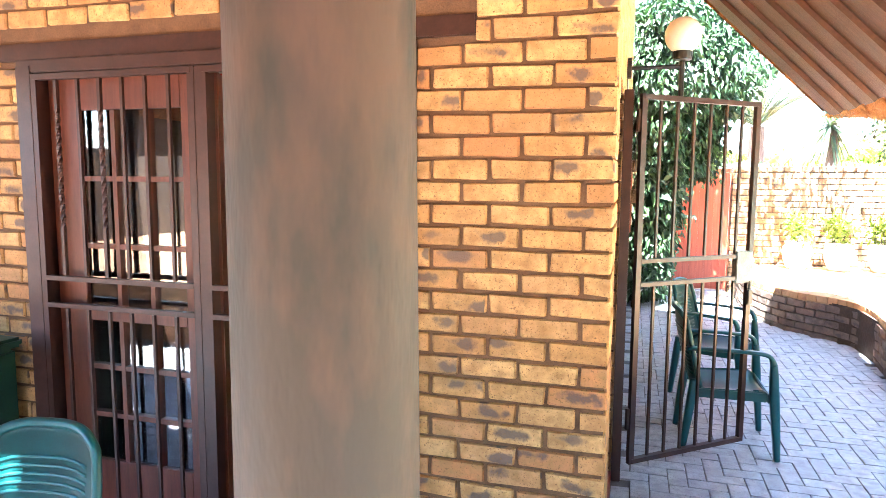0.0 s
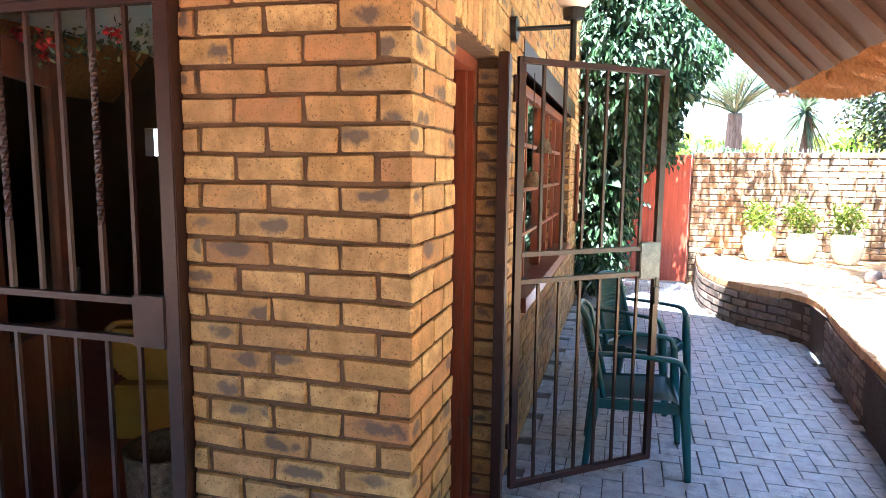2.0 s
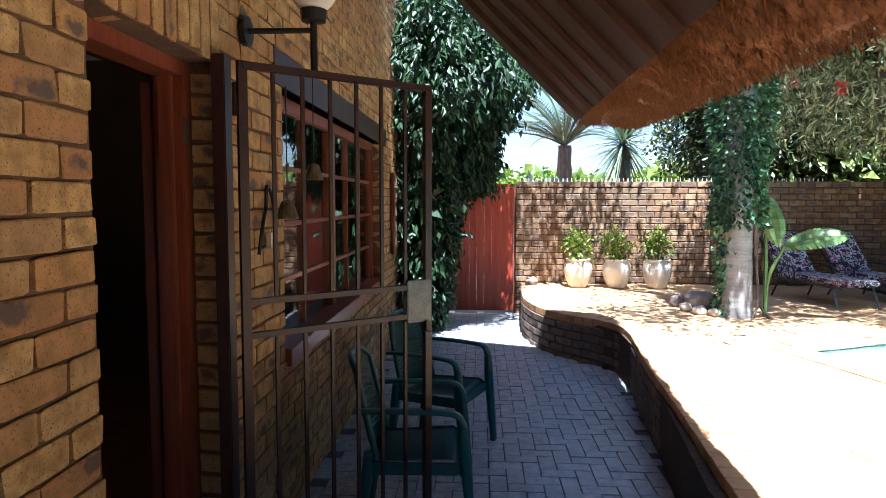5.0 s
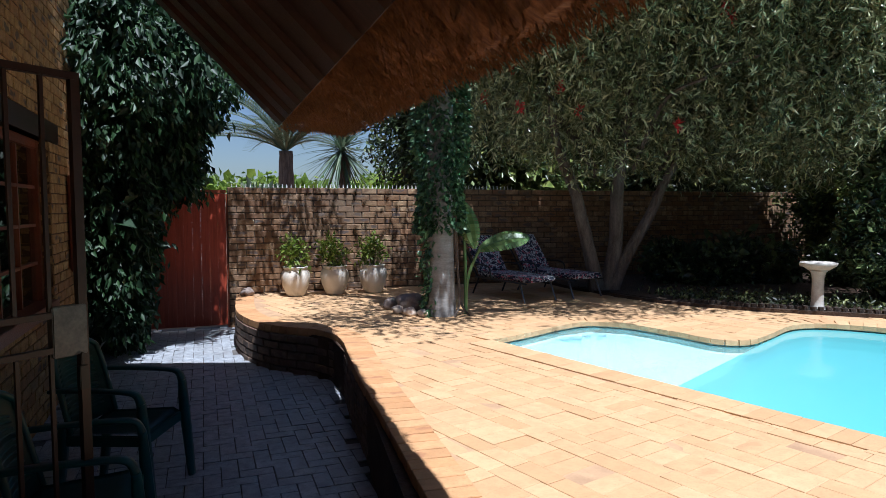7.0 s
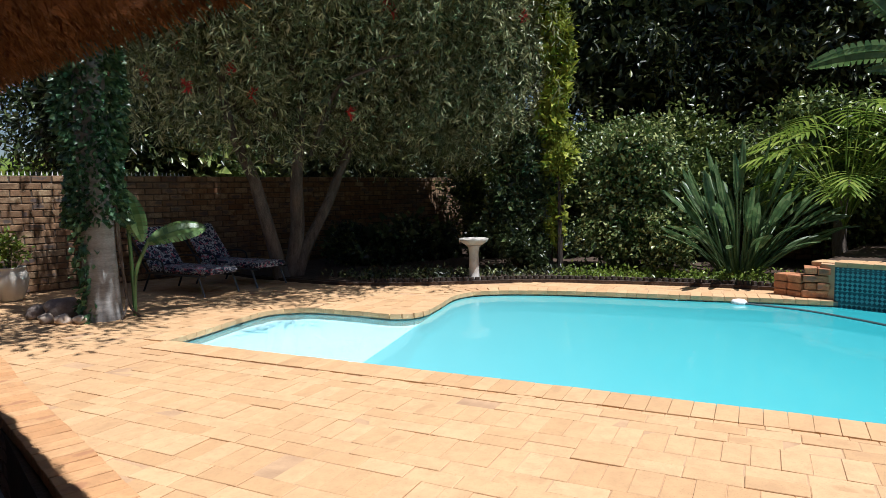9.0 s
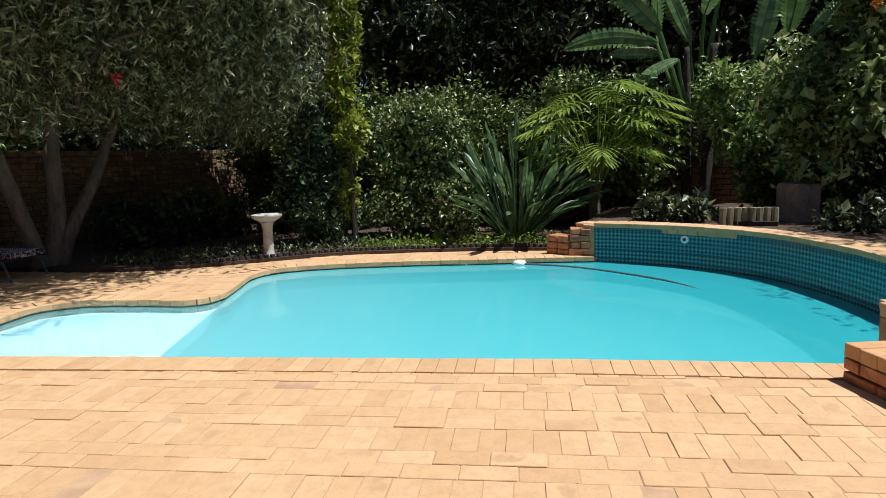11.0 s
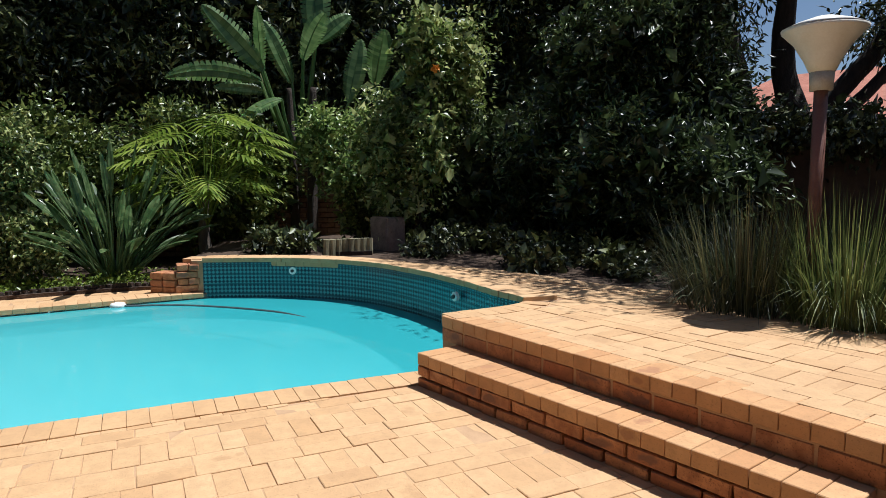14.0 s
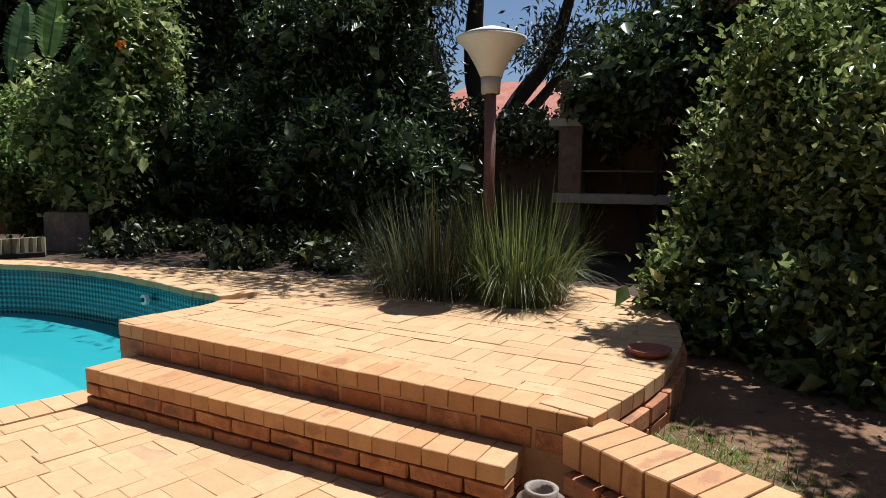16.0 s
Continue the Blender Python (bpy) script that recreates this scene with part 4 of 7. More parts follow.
tube(bm, smooth_line([(-0.25, 0.31, 1.05), (-0.15, 0.36, 1.12), (0.15, 0.36, 1.12), (0.25, 0.31, 1.05)], 6), 0.022, 8)
part("cane_back", bm, M_CANE, wc, smooth=True)
part("seat_cushion", boxes((-0.27, 0.27, -0.3, 0.25, 0.52, 0.66), bev=0.05), M_YELLOW, wc)
part("back_cushion", boxes((-0.27, 0.27, 0.20, 0.33, 0.62, 1.10), bev=0.05), M_YELLOW, wc)
part("pillow", boxes((-0.22, 0.2, 0.02, 0.17, 0.84, 1.14), bev=0.06), M_NAVY, wc, "dark blue pillow")
part("seat_base", boxes((-0.28, 0.28, -0.3, 0.28, 0.0, 0.5), bev=0.02), M_YELLOW, wc, "mustard cloth skirt")
bk = thing("wicker_basket", "round grey wicker basket inside the door", "basket", (-1.34, 0.62, 0.02))
bk.scale = (1.05, 1.05, 1.05)
bm = lathe(bmesh.new(), [(0.02, 0), (0.15, 0.0), (0.19, 0.16), (0.20, 0.36), (0.185, 0.36), (0.17, 0.1), (0.02, 0.06)], 22)
part("basket_body", bm, M_WICKER, bk)
for k in range(5):
    bm = bmesh.new()
    tube(bm, [(0.197 * math.cos(a) * (0.85 + 0.03 * k), 0.197 * math.sin(a) * (0.85 + 0.03 * k), 0.05 + 0.075 * k) for a in np.linspace(0, 2 * math.pi, 25)], 0.012, 6)
    part("weave", bm, M_WICKER, bk)
gl = thing("flower_garland", "garland of red artificial flowers and leaves over the door", "garland", (-1.62, 0.55, 2.12))
p = np.stack([rng.uniform(-0.42, 0.42, 260), rng.normal(0, 0.03, 260), 0.03 + rng.normal(0, 0.035, 260)], 1)
leaves("garland_leaves", p, rng.normal(size=(260, 3)), rng.uniform(0.025, 0.045, 260), rng.uniform(0.012, 0.022, 260), L_DARK, gl)
for k in range(9):
    q = np.repeat(p[k * 7][None], 12, 0)
    leaves("flower", q, rng.normal(size=(12, 3)), np.full(12, 0.03), np.full(12, 0.026), M_RED, gl)

# side door in the passage
sd = thing("side_door_frame", "red-brown wooden door frame with the door standing open", "door frame", (0, 0, 0), 0, "", "structure")
for nm, b in (("jamb", (-0.22, -0.11, 0.472, 0.53, 0, 2.1)), ("jamb", (-0.22, -0.11, 1.20, 1.268, 0, 2.1)), ("head", (-0.22, -0.11, 0.472, 1.268, 2.09, 2.148)), ("stop", (-0.19, -0.14, 1.17, 1.20, 0, 2.09))):
    part(nm, boxes(b, bev=0.004), M_WOOD, sd)
for z in (0.35, 1.85):
    part("hinge", boxes((-0.112, -0.104, 1.205, 1.235, z, z + 0.09)), M_STEEL, sd)
lf = thing("side_door", "red-brown wooden door opened into the dark room", "door", (-0.28, 1.26, 0.0), 93)
part("door_leaf", boxes((0, 0.74, -0.02, 0.02, 0.01, 2.08), bev=0.003), M_WOOD, lf)
setting("threshold", boxes((-0.24, 0.0, 0.472, 1.268, -0.02, 0.03)), M_TERRA, "dark red door sill", "sill")

sg = security_gate("passage_gate", "brown steel security gate swung open across the passage", 0.84, 2.05, (0.10, 1.24, 0.10), 40)
lk = part("lock_plate", boxes((0.72, 0.85, -0.02, 0.02, 0.99, 1.18), bev=0.004), M_STEEL, sg, "worn bare steel lock box")
part("padlock", boxes((0.80, 0.835, -0.045, -0.02, 0.86, 0.95), (0.81, 0.825, -0.038, -0.028, 0.95, 1.0), bev=0.003), M_BLACK, sg, "small dark padlock")
for z in (0.2, 1.85):
    bm = bmesh.new()
    tube(bm, [(-0.02, 0.01, z), (-0.02, 0.01, z + 0.12)], 0.014, 10)
    part("hinge", bm, M_IRON, sg)
gp = setting("gate_post", boxes((0.0, 0.05, 1.20, 1.27, 0.0, 2.17), bev=0.004), M_IRON, "brown steel hinge post on the brick wall", "post")

# ---- window in the passage ----
win = thing("window_1", "red-brown wooden casement window with small panes", "window", (-0.13, WIN[0], WIN[2]), 90, "", "structure")
WW, WH = WIN[1] - WIN[0], WIN[3] - WIN[2]
for nm, b in (("window_frame", (0, 0.07, -0.05, 0.03, 0, WH)), ("window_frame", (WW - 0.07, WW, -0.05, 0.03, 0, WH)), ("window_frame", (0.072, WW - 0.072, -0.05, 0.03, WH - 0.07, WH)), ("window_sill", (0.0, WW, -0.16, 0.03, -0.04, 0.05)),
              ("mullion", (1.40, 1.50, -0.05, 0.03, 0.052, WH - 0.072))):
    part(nm, boxes(b, bev=0.004), M_WOOD, win)
for a, b, cols in ((0.072, 1.398, 2), (1.502, WW - 0.072, 3)):
    part("pane", boxes((a, b, -0.012, -0.006, 0.052, WH - 0.072)), M_GLASS, win)
    for k in range(1, cols):
        x = a + (b - a) * k / cols
        part("glazing_bar", boxes((x - 0.013, x + 0.013, -0.03, 0.01, 0.054, WH - 0.074)), M_WOOD, win)
    for k in range(1, 4):
        z = 0.052 + (WH - 0.124) * k / 4
        part("glazing_bar", boxes((a + 0.001, b - 0.001, -0.028, 0.008, z - 0.012, z + 0.012)), M_WOOD, win)
for cy, cw2 in ((3.62, 0.5), (4.68, 0.42)):
    cu2 = thing("curtain", "brown curtain drawn back inside the window", "curtain", (-0.34, cy, 0.7), 0, "window curtains")
    bm = bmesh.new()
    fold_a = [bm.verts.new((0.03 * math.sin(q * 1.1), cw2 * q / 40, 0)) for q in range(41)]
    fold_b = [bm.verts.new((0.03 * math.sin(q * 1.1), cw2 * q / 40, 1.62)) for q in range(41)]
    for q in range(40):
        bm.faces.new((fold_a[q], fold_a[q + 1], fold_b[q + 1], fold_b[q]))
    bmesh.ops.solidify(bm, geom=list(bm.faces), thickness=0.004)
    part("cloth", bm, M_CURTAIN, cu2, smooth=True)
setting("window_lintel", boxes((-0.1, 0.004, WIN[0] - 0.12, WIN[1] + 0.35, WIN[3], WIN[3] + 0.165)), M_IRON, "brown steel lintel over the window", "lintel")
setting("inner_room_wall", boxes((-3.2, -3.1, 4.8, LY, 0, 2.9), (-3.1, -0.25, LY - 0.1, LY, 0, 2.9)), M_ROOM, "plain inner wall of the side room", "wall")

# wall lamp, ornaments on the wall
wl = thing("wall_lamp", "black bracket wall lamp with a cream glass globe", "wall lamp", (0.0, 1.52, 2.33))
bm = bmesh.new()
tube(bm, [(0.005, 0, 0), (0.03, 0, 0)], 0.06, 18)
part("wall_plate", bm, M_BLACK, wl)
bm = bmesh.new()
tube(bm, [(0.02, 0, 0), (0.30, 0, 0)], 0.012, 8)
tube(bm, [(0.30, 0, -0.17), (0.30, 0, 0.06)], 0.015, 8)
part("arm", bm, M_BLACK, wl)
part("lamp_holder", lathe(bmesh.new(), [(0.015, 0.03), (0.05, 0.035), (0.055, 0.08), (0.04, 0.085)], 16, (0.30, 0, 0)), M_BLACK, wl)
bm = bmesh.new()
bmesh.ops.create_uvsphere(bm, u_segments=24, v_segments=14, radius=0.10, matrix=Matrix.Translation((0.30, 0, 0.17)))
part("globe", bm, M_LAMPWHITE, wl, "cream opal globe", smooth=True)
mb = thing("wind_chime", "hanging iron chime with small bells and a tiny house", "wind chime", (0.02, 1.62, 1.40))
bm = bmesh.new()
tube(bm, smooth_line([(0.0, 0.0, 0.0), (0.01, 0.03, 0.14), (0.0, 0.1, 0.2), (0.0, 0.12, 0.3), (0, 0.2, 0.24), (0, 0.24, 0.12)], 5), 0.009, 6)
part("iron_hook", bm, M_BLACK, mb)
bm = boxes((0.0, 0.02, 0.10, 0.17, 0.02, 0.09))
part("tiny_house", bm, M_PALESTONE, mb, "tiny pale painted house")
for y, z in ((0.26, 0.15), (0.75, 0.35)):
    bm = bmesh.new()
    lathe(bm, [(0.012, 0.09), (0.03, 0.08), (0.045, 0.03), (0.055, 0.0), (0.045, 0.0), (0.02, 0.05)], 14, (0.05, y, z))
    part("bell", bm, M_WICKER, mb, "small brown clay bell")
    bm = bmesh.new()
    tube(bm, [(0.05, y, z + 0.09), (0.05, y, z + 0.62)], 0.003, 5)
    part("string", bm, M_BLACK, mb)
pq = thing("wall_plaque", "narrow carved red wooden plaque on the brick wall", "wall plaque", (0.012, 5.95, 1.05))
part("board", boxes((0, 0.03, -0.12, 0.12, 0, 0.9), bev=0.01), M_WOOD, pq)
for k in range(5):
    part("carving", boxes((0.03, 0.042, -0.06, 0.06, 0.1 + 0.16 * k, 0.2 + 0.16 * k), bev=0.01), M_PALESTONE, pq, "pale carved mark")

# ---- green plastic chairs ----


def strap(bm, prof, x0, x1):
    """A flat bar of plastic: a line of (y, z, thickness) points swept from x0 to x1."""
    pts = smooth_line(prof, 5)
    rings = []
    for i, p in enumerate(pts):
        d = pts[min(i + 1, len(pts) - 1)][:2] - pts[max(i - 1, 0)][:2]
        nrm = np.array([-d[1], d[0]]) / (np.linalg.norm(d) + 1e-9) * p[2] / 2
        e = 0.12 * (x1 - x0)
        ring = [(x0 + e, 1.0), (x1 - e, 1.0), (x1, 0.4), (x1, -0.4), (x1 - e, -1.0), (x0 + e, -1.0), (x0, -0.4), (x0, 0.4)]
        rings.append([bm.verts.new((x, p[0] + nrm[0] * k, p[1] + nrm[1] * k)) for x, k in ring])
    for a, b in zip(rings, rings[1:]):
        for k in range(8):
            bm.faces.new((a[k], a[(k + 1) % 8], b[(k + 1) % 8], b[k]))
    bm.faces.new(rings[0])
    bm.faces.new(rings[-1])
    return bm


def plastic_chair(at, rz, label):
    c = thing("plastic_chair", label, "chair", at, rz, "green plastic chairs")
    bm = bmesh.new()
    nx, ny = 12, 10
    g = [[bm.verts.new(((i / nx - 0.5) * (0.44 + 0.03 * (1 - j / ny)), -0.24 + 0.44 * j / ny, 0.43 - 0.022 * math.sin(math.pi * i / nx) - 0.02 * j / ny - (0.03 if j == 0 else 0))) for i in range(nx + 1)] for j in range(ny + 1)]
    for j in range(ny):
        for i in range(nx):
            bm.faces.new((g[j][i], g[j][i + 1], g[j + 1][i + 1], g[j + 1][i]))
    bmesh.ops.solidify(bm, geom=list(bm.faces), thickness=0.012)
    part("seat", bm, M_PLASTIC, c, smooth=True)
    part("seat_apron", boxes((-0.235, 0.235, -0.245, -0.225, 0.345, 0.405), (-0.235, -0.22, -0.224, 0.19, 0.35, 0.412), (0.22, 0.235, -0.224, 0.19, 0.35, 0.412), bev=0.006), M_PLASTIC, c)
    m = Matrix.Translation((0, 0.18, 0.41)) @ Matrix.Rotation(radians(-13), 4, "X")

    def back_at(u, v, out=0.0):
        half = 0.225 * (1 - 0.10 * v ** 4)
        return m @ Vector((u * half, 0.045 * (1 - u * u) - 0.02 + out, v * (0.49 - 0.075 * abs(u) ** 3.5)))
    bm = bmesh.new()
    nx, nz = 18, 14
    g = [[bm.verts.new(back_at(i / nx * 2 - 1, j / nz)) for i in range(nx + 1)] for j in range(nz + 1)]
    for j in range(nz):
        for i in range(nx):
            bm.faces.new((g[j][i], g[j][i + 1], g[j + 1][i + 1], g[j + 1][i]))
    bmesh.ops.solidify(bm, geom=list(bm.faces), thickness=0.008)
    part("backrest", bm, M_PLASTIC, c, smooth=True)
    bm = bmesh.new()
    rim = [back_at(-1, v) for v in np.linspace(0, 1, 9)] + [back_at(u, 1) for u in np.linspace(-0.92, 0.92, 15)] + [back_at(1, v) for v in np.linspace(1, 0, 9)]
    tube(bm, smooth_line([tuple(p) for p in rim], 2), 0.016, 10)
    part("back_rim", bm, M_PLASTIC, c, smooth=True)
    for k in range(12):
        v = 0.16 + 0.056 * k
        bm = bmesh.new()
        tube(bm, [back_at(u, v, 0.003) for u in np.linspace(-0.74, 0.74, 9)], 0.0075, 5)
        part("back_rib", bm, M_PLASTIC, c, smooth=True)
    for sx in (-1, 1):
        x0, x1 = sorted((sx * 0.225, sx * 0.278))
        part("armrest", strap(bmesh.new(), [(0.25, 0.66, 0.02), (0.1, 0.665, 0.02), (-0.12, 0.66, 0.02), (-0.215, 0.645, 0.024), (-0.245, 0.59, 0.035)], x0, x1), M_PLASTIC, c, smooth=True)
        part("leg", strap(bmesh.new(), [(-0.245, 0.59, 0.036), (-0.255, 0.42, 0.05), (-0.275, 0.2, 0.042), (-0.292, 0.0, 0.032)], x0, x1), M_PLASTIC, c, smooth=True)
        x0, x1 = sorted((sx * 0.20, sx * 0.25))
        part("leg", strap(bmesh.new(), [(0.20, 0.46, 0.04), (0.215, 0.3, 0.05), (0.25, 0.0, 0.032)], x0, x1), M_PLASTIC, c, smooth=True)
    return c


plastic_chair((0.66, 2.02, 0), 92, "dark green plastic armchair on the grey paving")
plastic_chair((0.72, 3.07, 0), 68, "dark green plastic armchair beside the brick wall")
plastic_chair((-1.70, -1.12, 0), 8, "dark green plastic armchair in front of the doors")
cb = thing("storage_bin", "dark green metal bin against the house wall", "bin", (-3.15, -0.30, 0))
part("bin_body", boxes((-0.30, 0.36, -0.25, 0.25, 0, 0.86), bev=0.02), M_DKGREEN, cb)
part("bin_lid", boxes((-0.32, 0.38, -0.27, 0.27, 0.862, 0.91), bev=0.015), M_DKGREEN, cb)

# ---- yard wall and red gate ----
YW = 8.25
wall_n = setting("wall_north", boxes((1.50, 12.6, YW + 0.012, YW + 0.22, -0.1, 1.915), (-0.3, 0.48, YW + 0.012, YW + 0.22, -0.1, 1.95)), M_YMORTAR, "brown brick garden wall behind the pool terrace", "wall")
for k in range(70):
    x = 1.56 + 0.062 * k
    bm = bmesh.new()
    lathe(bm, [(0.010, 0), (0.007, 0.015), (0.002, 0.05)], 5, (x, YW + 0.1, 1.93))
    part("wall_spike", bm, M_WHITE, wall_n, "white plastic wall spikes" if k == 0 else "")
rg = thing("garden_gate", "closed red stained board gate in the garden wall", "gate", (0.5, YW + 0.06, 0.0))
for k in range(9):
    part("board", boxes((0.0005 + 0.108 * k, 0.1078 + 0.108 * k, 0, 0.03, 0.03, 1.838), bev=0.002), M_GATEWOOD, rg)
part("top_rail", boxes((-0.01, 0.98, -0.005, 0.05, 1.84, 1.89), bev=0.004), M_WOOD, rg)
part("gate_post", boxes((0.975, 0.998, -0.01, 0.05, 0, 1.835)), M_WOOD, rg)
pier = setting("wall_pier", boxes((4.28, 4.60, YW - 0.09, YW + 0.01, 0.4, 1.93)), M_YMORTAR, "shallow brick pier on the garden wall", "pier")

wall_e = setting("wall_east", boxes((12.2, 12.42, -1.9, 8.4, 0.3, 2.5)), M_YMORTAR, "dark brick boundary wall under creeper", "wall")
bm = bmesh.new()
box(bm, 0, 12.3, 0, 0.22, 0.3, 2.42, m=Matrix.Translation((12.3, -1.6, 0)) @ Matrix.Rotation(math.atan2(-0.8, -0.6), 4, "Z"))
wall_se = setting("wall_southeast", bm, M_YMORTAR, "dark brick boundary wall overgrown with creeper", "wall")
setting("wall_south", boxes((-9, 5.5, -12.9, -12.7, -0.2, 2.2)), M_YMORTAR, "plain garden wall at the far end of the lawn", "wall")
setting("wall_west", boxes((-9.0, -8.8, -12.7, 0, -0.2, 2.2)), M_YMORTAR, "plain garden wall beside the lawn", "wall")
rt = setting("retaining_wall", ribbon(edge_w + [0.02, 0], -0.05, 0.40), M_YMORTAR, "low curved brick retaining wall of the pool terrace", "retaining wall")

# ---- pots, rocks, birdbath, loungers ----
for k, (x, y) in enumerate(((2.34, 7.84), (2.87, 7.83), (3.41, 7.80))):
    p = thing("plant_pot", "cream glazed pot with a small yellow-green shrub on the terrace", "plant pot", (x, y, H1), 40 * k, "pots along the wall")
    part("pot", lathe(bmesh.new(), [(0.02, 0), (0.11, 0.0), (0.125, 0.02), (0.175, 0.14), (0.195, 0.25), (0.185, 0.32), (0.15, 0.36), (0.165, 0.385), (0.17, 0.40), (0.15, 0.40), (0.135, 0.36), (0.02, 0.35)], 28), M_WHITEPOT, p, smooth=True)
    for q in range(7):
        a = rng.uniform(0, 6.28)
        bm = bmesh.new()
        tube(bm, [(0.02 * math.cos(a), 0.02 * math.sin(a), 0.35), (0.11 * math.cos(a), 0.11 * math.sin(a), 0.62)], [0.006, 0.003], 5)
        part("stem", bm, M_BARK, p)
    crown("foliage", [(0.02, 0, 0.53, 0.15, 0.16, 0.15), (-0.05, 0.04, 0.64, 0.13, 0.12, 0.13)], 44, 8, 0.05, 0.085, 0.038, L_BRIGHT, p, "yellow-green leaves", 0.3)

kk = 0
for x, y, r, mat, lab in ((3.40, 6.02, 0.17, M_STONE, "grey rough stone beside the ivy trunk"), (3.22, 5.93, 0.07, M_PALESTONE, "small pale stone on the terrace"), (3.30, 5.74, 0.075, M_PALESTONE, "small pale stone on the terrace"), (3.42, 5.62, 0.065, M_PALESTONE, "small pale stone on the terrace"), (1.72, 8.02, 0.09, M_STONE, "small dark stone at the wall end"), (3.24, 6.28, 0.10, M_STONE, "grey rough stone beside the ivy trunk")):
    bm = bmesh.new()
    bmesh.ops.create_icosphere(bm, subdivisions=3, radius=r)
    for v in bm.verts:
        v.co *= 1 + 0.3 * noise.noise(v.co / r * 1.3 + Vector((kk * 3, 1, 0)))
        v.co.z *= 0.75
    ob = part("stone", bm, mat, smooth=True)
    tagged(ob, lab, "stone", "stones by the trunk")
    ob.location = (x, y, H1 + 0.55 * r)
    kk += 1

bb = thing("bird_bath", "grey cement bird bath on a pedestal", "bird bath", (7.68, 4.30, H1))
bb.scale = (0.76, 0.76, 0.96)
part("pedestal", lathe(bmesh.new(), [(0.02, 0), (0.14, 0), (0.14, 0.04), (0.10, 0.07), (0.085, 0.14), (0.08, 0.40), (0.10, 0.47), (0.13, 0.50), (0.02, 0.50)], 20), M_CEMENT, bb, smooth=True)
part("bowl", lathe(bmesh.new(), [(0.05, 0.50), (0.14, 0.505), (0.23, 0.55), (0.255, 0.585), (0.24, 0.595), (0.20, 0.57), (0.02, 0.55)], 28), M_CEMENT, bb, smooth=True)


def sun_lounger(at, rz, label):
    c = thing("sun_lounger", label, "sun lounger", at, rz, "sun loungers")
    for sx in (-0.30, 0.30):
        bm = bmesh.new()
        tube(bm, [(sx, -1.0, 0.30), (sx, 0.35, 0.30)], 0.016, 8)
        part("frame_rail", bm, M_BLACK, c)
        bm = bmesh.new()
        tube(bm, [(sx, 0.30, 0.31), (sx, 0.78, 0.90)], 0.016, 8)
        part("backrest_frame", bm, M_BLACK, c)
        for y0, y1 in ((-0.85, -0.98), (0.25, 0.42)):
            bm = bmesh.new()
            tube(bm, [(sx, y0, 0.30), (sx * 1.03, y1, 0.0)], 0.015, 8)
            part("leg", bm, M_STEEL if y0 < 0 else M_BLACK, c)
        bm = bmesh.new()
        tube(bm, smooth_line([(sx * 1.05, -0.1, 0.31), (sx * 1.08, -0.05, 0.5), (sx * 1.08, 0.3, 0.52), (sx * 1.02, 0.45, 0.48)], 5), 0.014, 8)
        part("armrest", bm, M_BLACK, c)
    part("mattress", boxes((-0.29, 0.29, -1.02, 0.33, 0.315, 0.40), bev=0.03), M_FLORAL, c, "dark floral seat cushion")
    bm = bmesh.new()
    box(bm, -0.29, 0.29, 0.0, 0.78, -0.005, 0.085, bev=0.03, m=Matrix.Translation((0, 0.28, 0.34)) @ Matrix.Rotation(radians(52), 4, "X"))
    part("back_cushion", bm, M_FLORAL, c, "dark floral back cushion")
    c.scale = (0.82, 0.82, 0.80)
    return c


sun_lounger((5.00, 6.92, H1), 11, "black framed sun lounger with a dark floral cushion")
sun_lounger((5.76, 7.04, H1), 12, "black framed sun lounger with a dark floral cushion")

# ---- ivy trunk and single broad leaves ----
tr = thing("ivy_trunk", "grey tree trunk wrapped in ivy on the terrace", "tree", (3.64, 5.68, H1))
trunk("trunk", [(0, 0, -0.05), (0, 0, 0.5), (0.0, 0.0, 1.3), (0.02, 0.02, 3.6)], [0.185, 0.155, 0.145, 0.13], M_GREYTRUNK, tr, 0.08, 18)
for a in (0.4, 1.3):
    bm = bmesh.new()
    tube(bm, smooth_line([(0.30 * math.cos(-a), -0.16 - 0.05 * a, 0.0), (0.18, -0.13, 0.2), (0.16 * math.cos(a * 0.4), -0.1, 0.8), (0.14, -0.08, 1.4)], 6), 0.012, 6)
    part("vine_stem", bm, M_BARK, tr)
n = 5200
a, z = rng.uniform(0, 6.28, n), 0.92 + 2.75 * rng.random(n)
rr = 0.17 + 0.11 * rng.random(n) + 0.04 * np.sin(z * 4 + a * 2)
pp = np.stack([rr * np.cos(a), rr * np.sin(a), z], 1)
pl = np.stack([-0.16 + rng.normal(0, 0.035, 190), -0.05 + rng.normal(0, 0.05, 190), 1.0 * rng.random(190)], 1)
pp = np.vstack([pp, pl])
dd = np.stack([pp[:, 0] * 3, pp[:, 1] * 3, -0.5 + rng.normal(0, 0.3, len(pp))], 1) + rng.normal(0, 0.25, (len(pp), 3))
# Unseen limbs and crown above the ivy, added to dapple the pot wall.
high = [(-0.6, 0.8, 4.2, 0.8, 0.6, 0.3), (-1.5, 1.4, 4.3, 0.9, 0.6, 0.3), (0.5, 0.9, 4.3, 0.7, 0.6, 0.3)]
for q in high:
    bm = bmesh.new()
    tube(bm, smooth_line([(0.02, 0.02, 3.4), (q[0] * 0.5, q[1] * 0.5, 4.0), q[:3]], 4), [0.06] * 4 + [0.035] * 4 + [0.015], 6)
    part("limb", bm, M_BARK, tr)
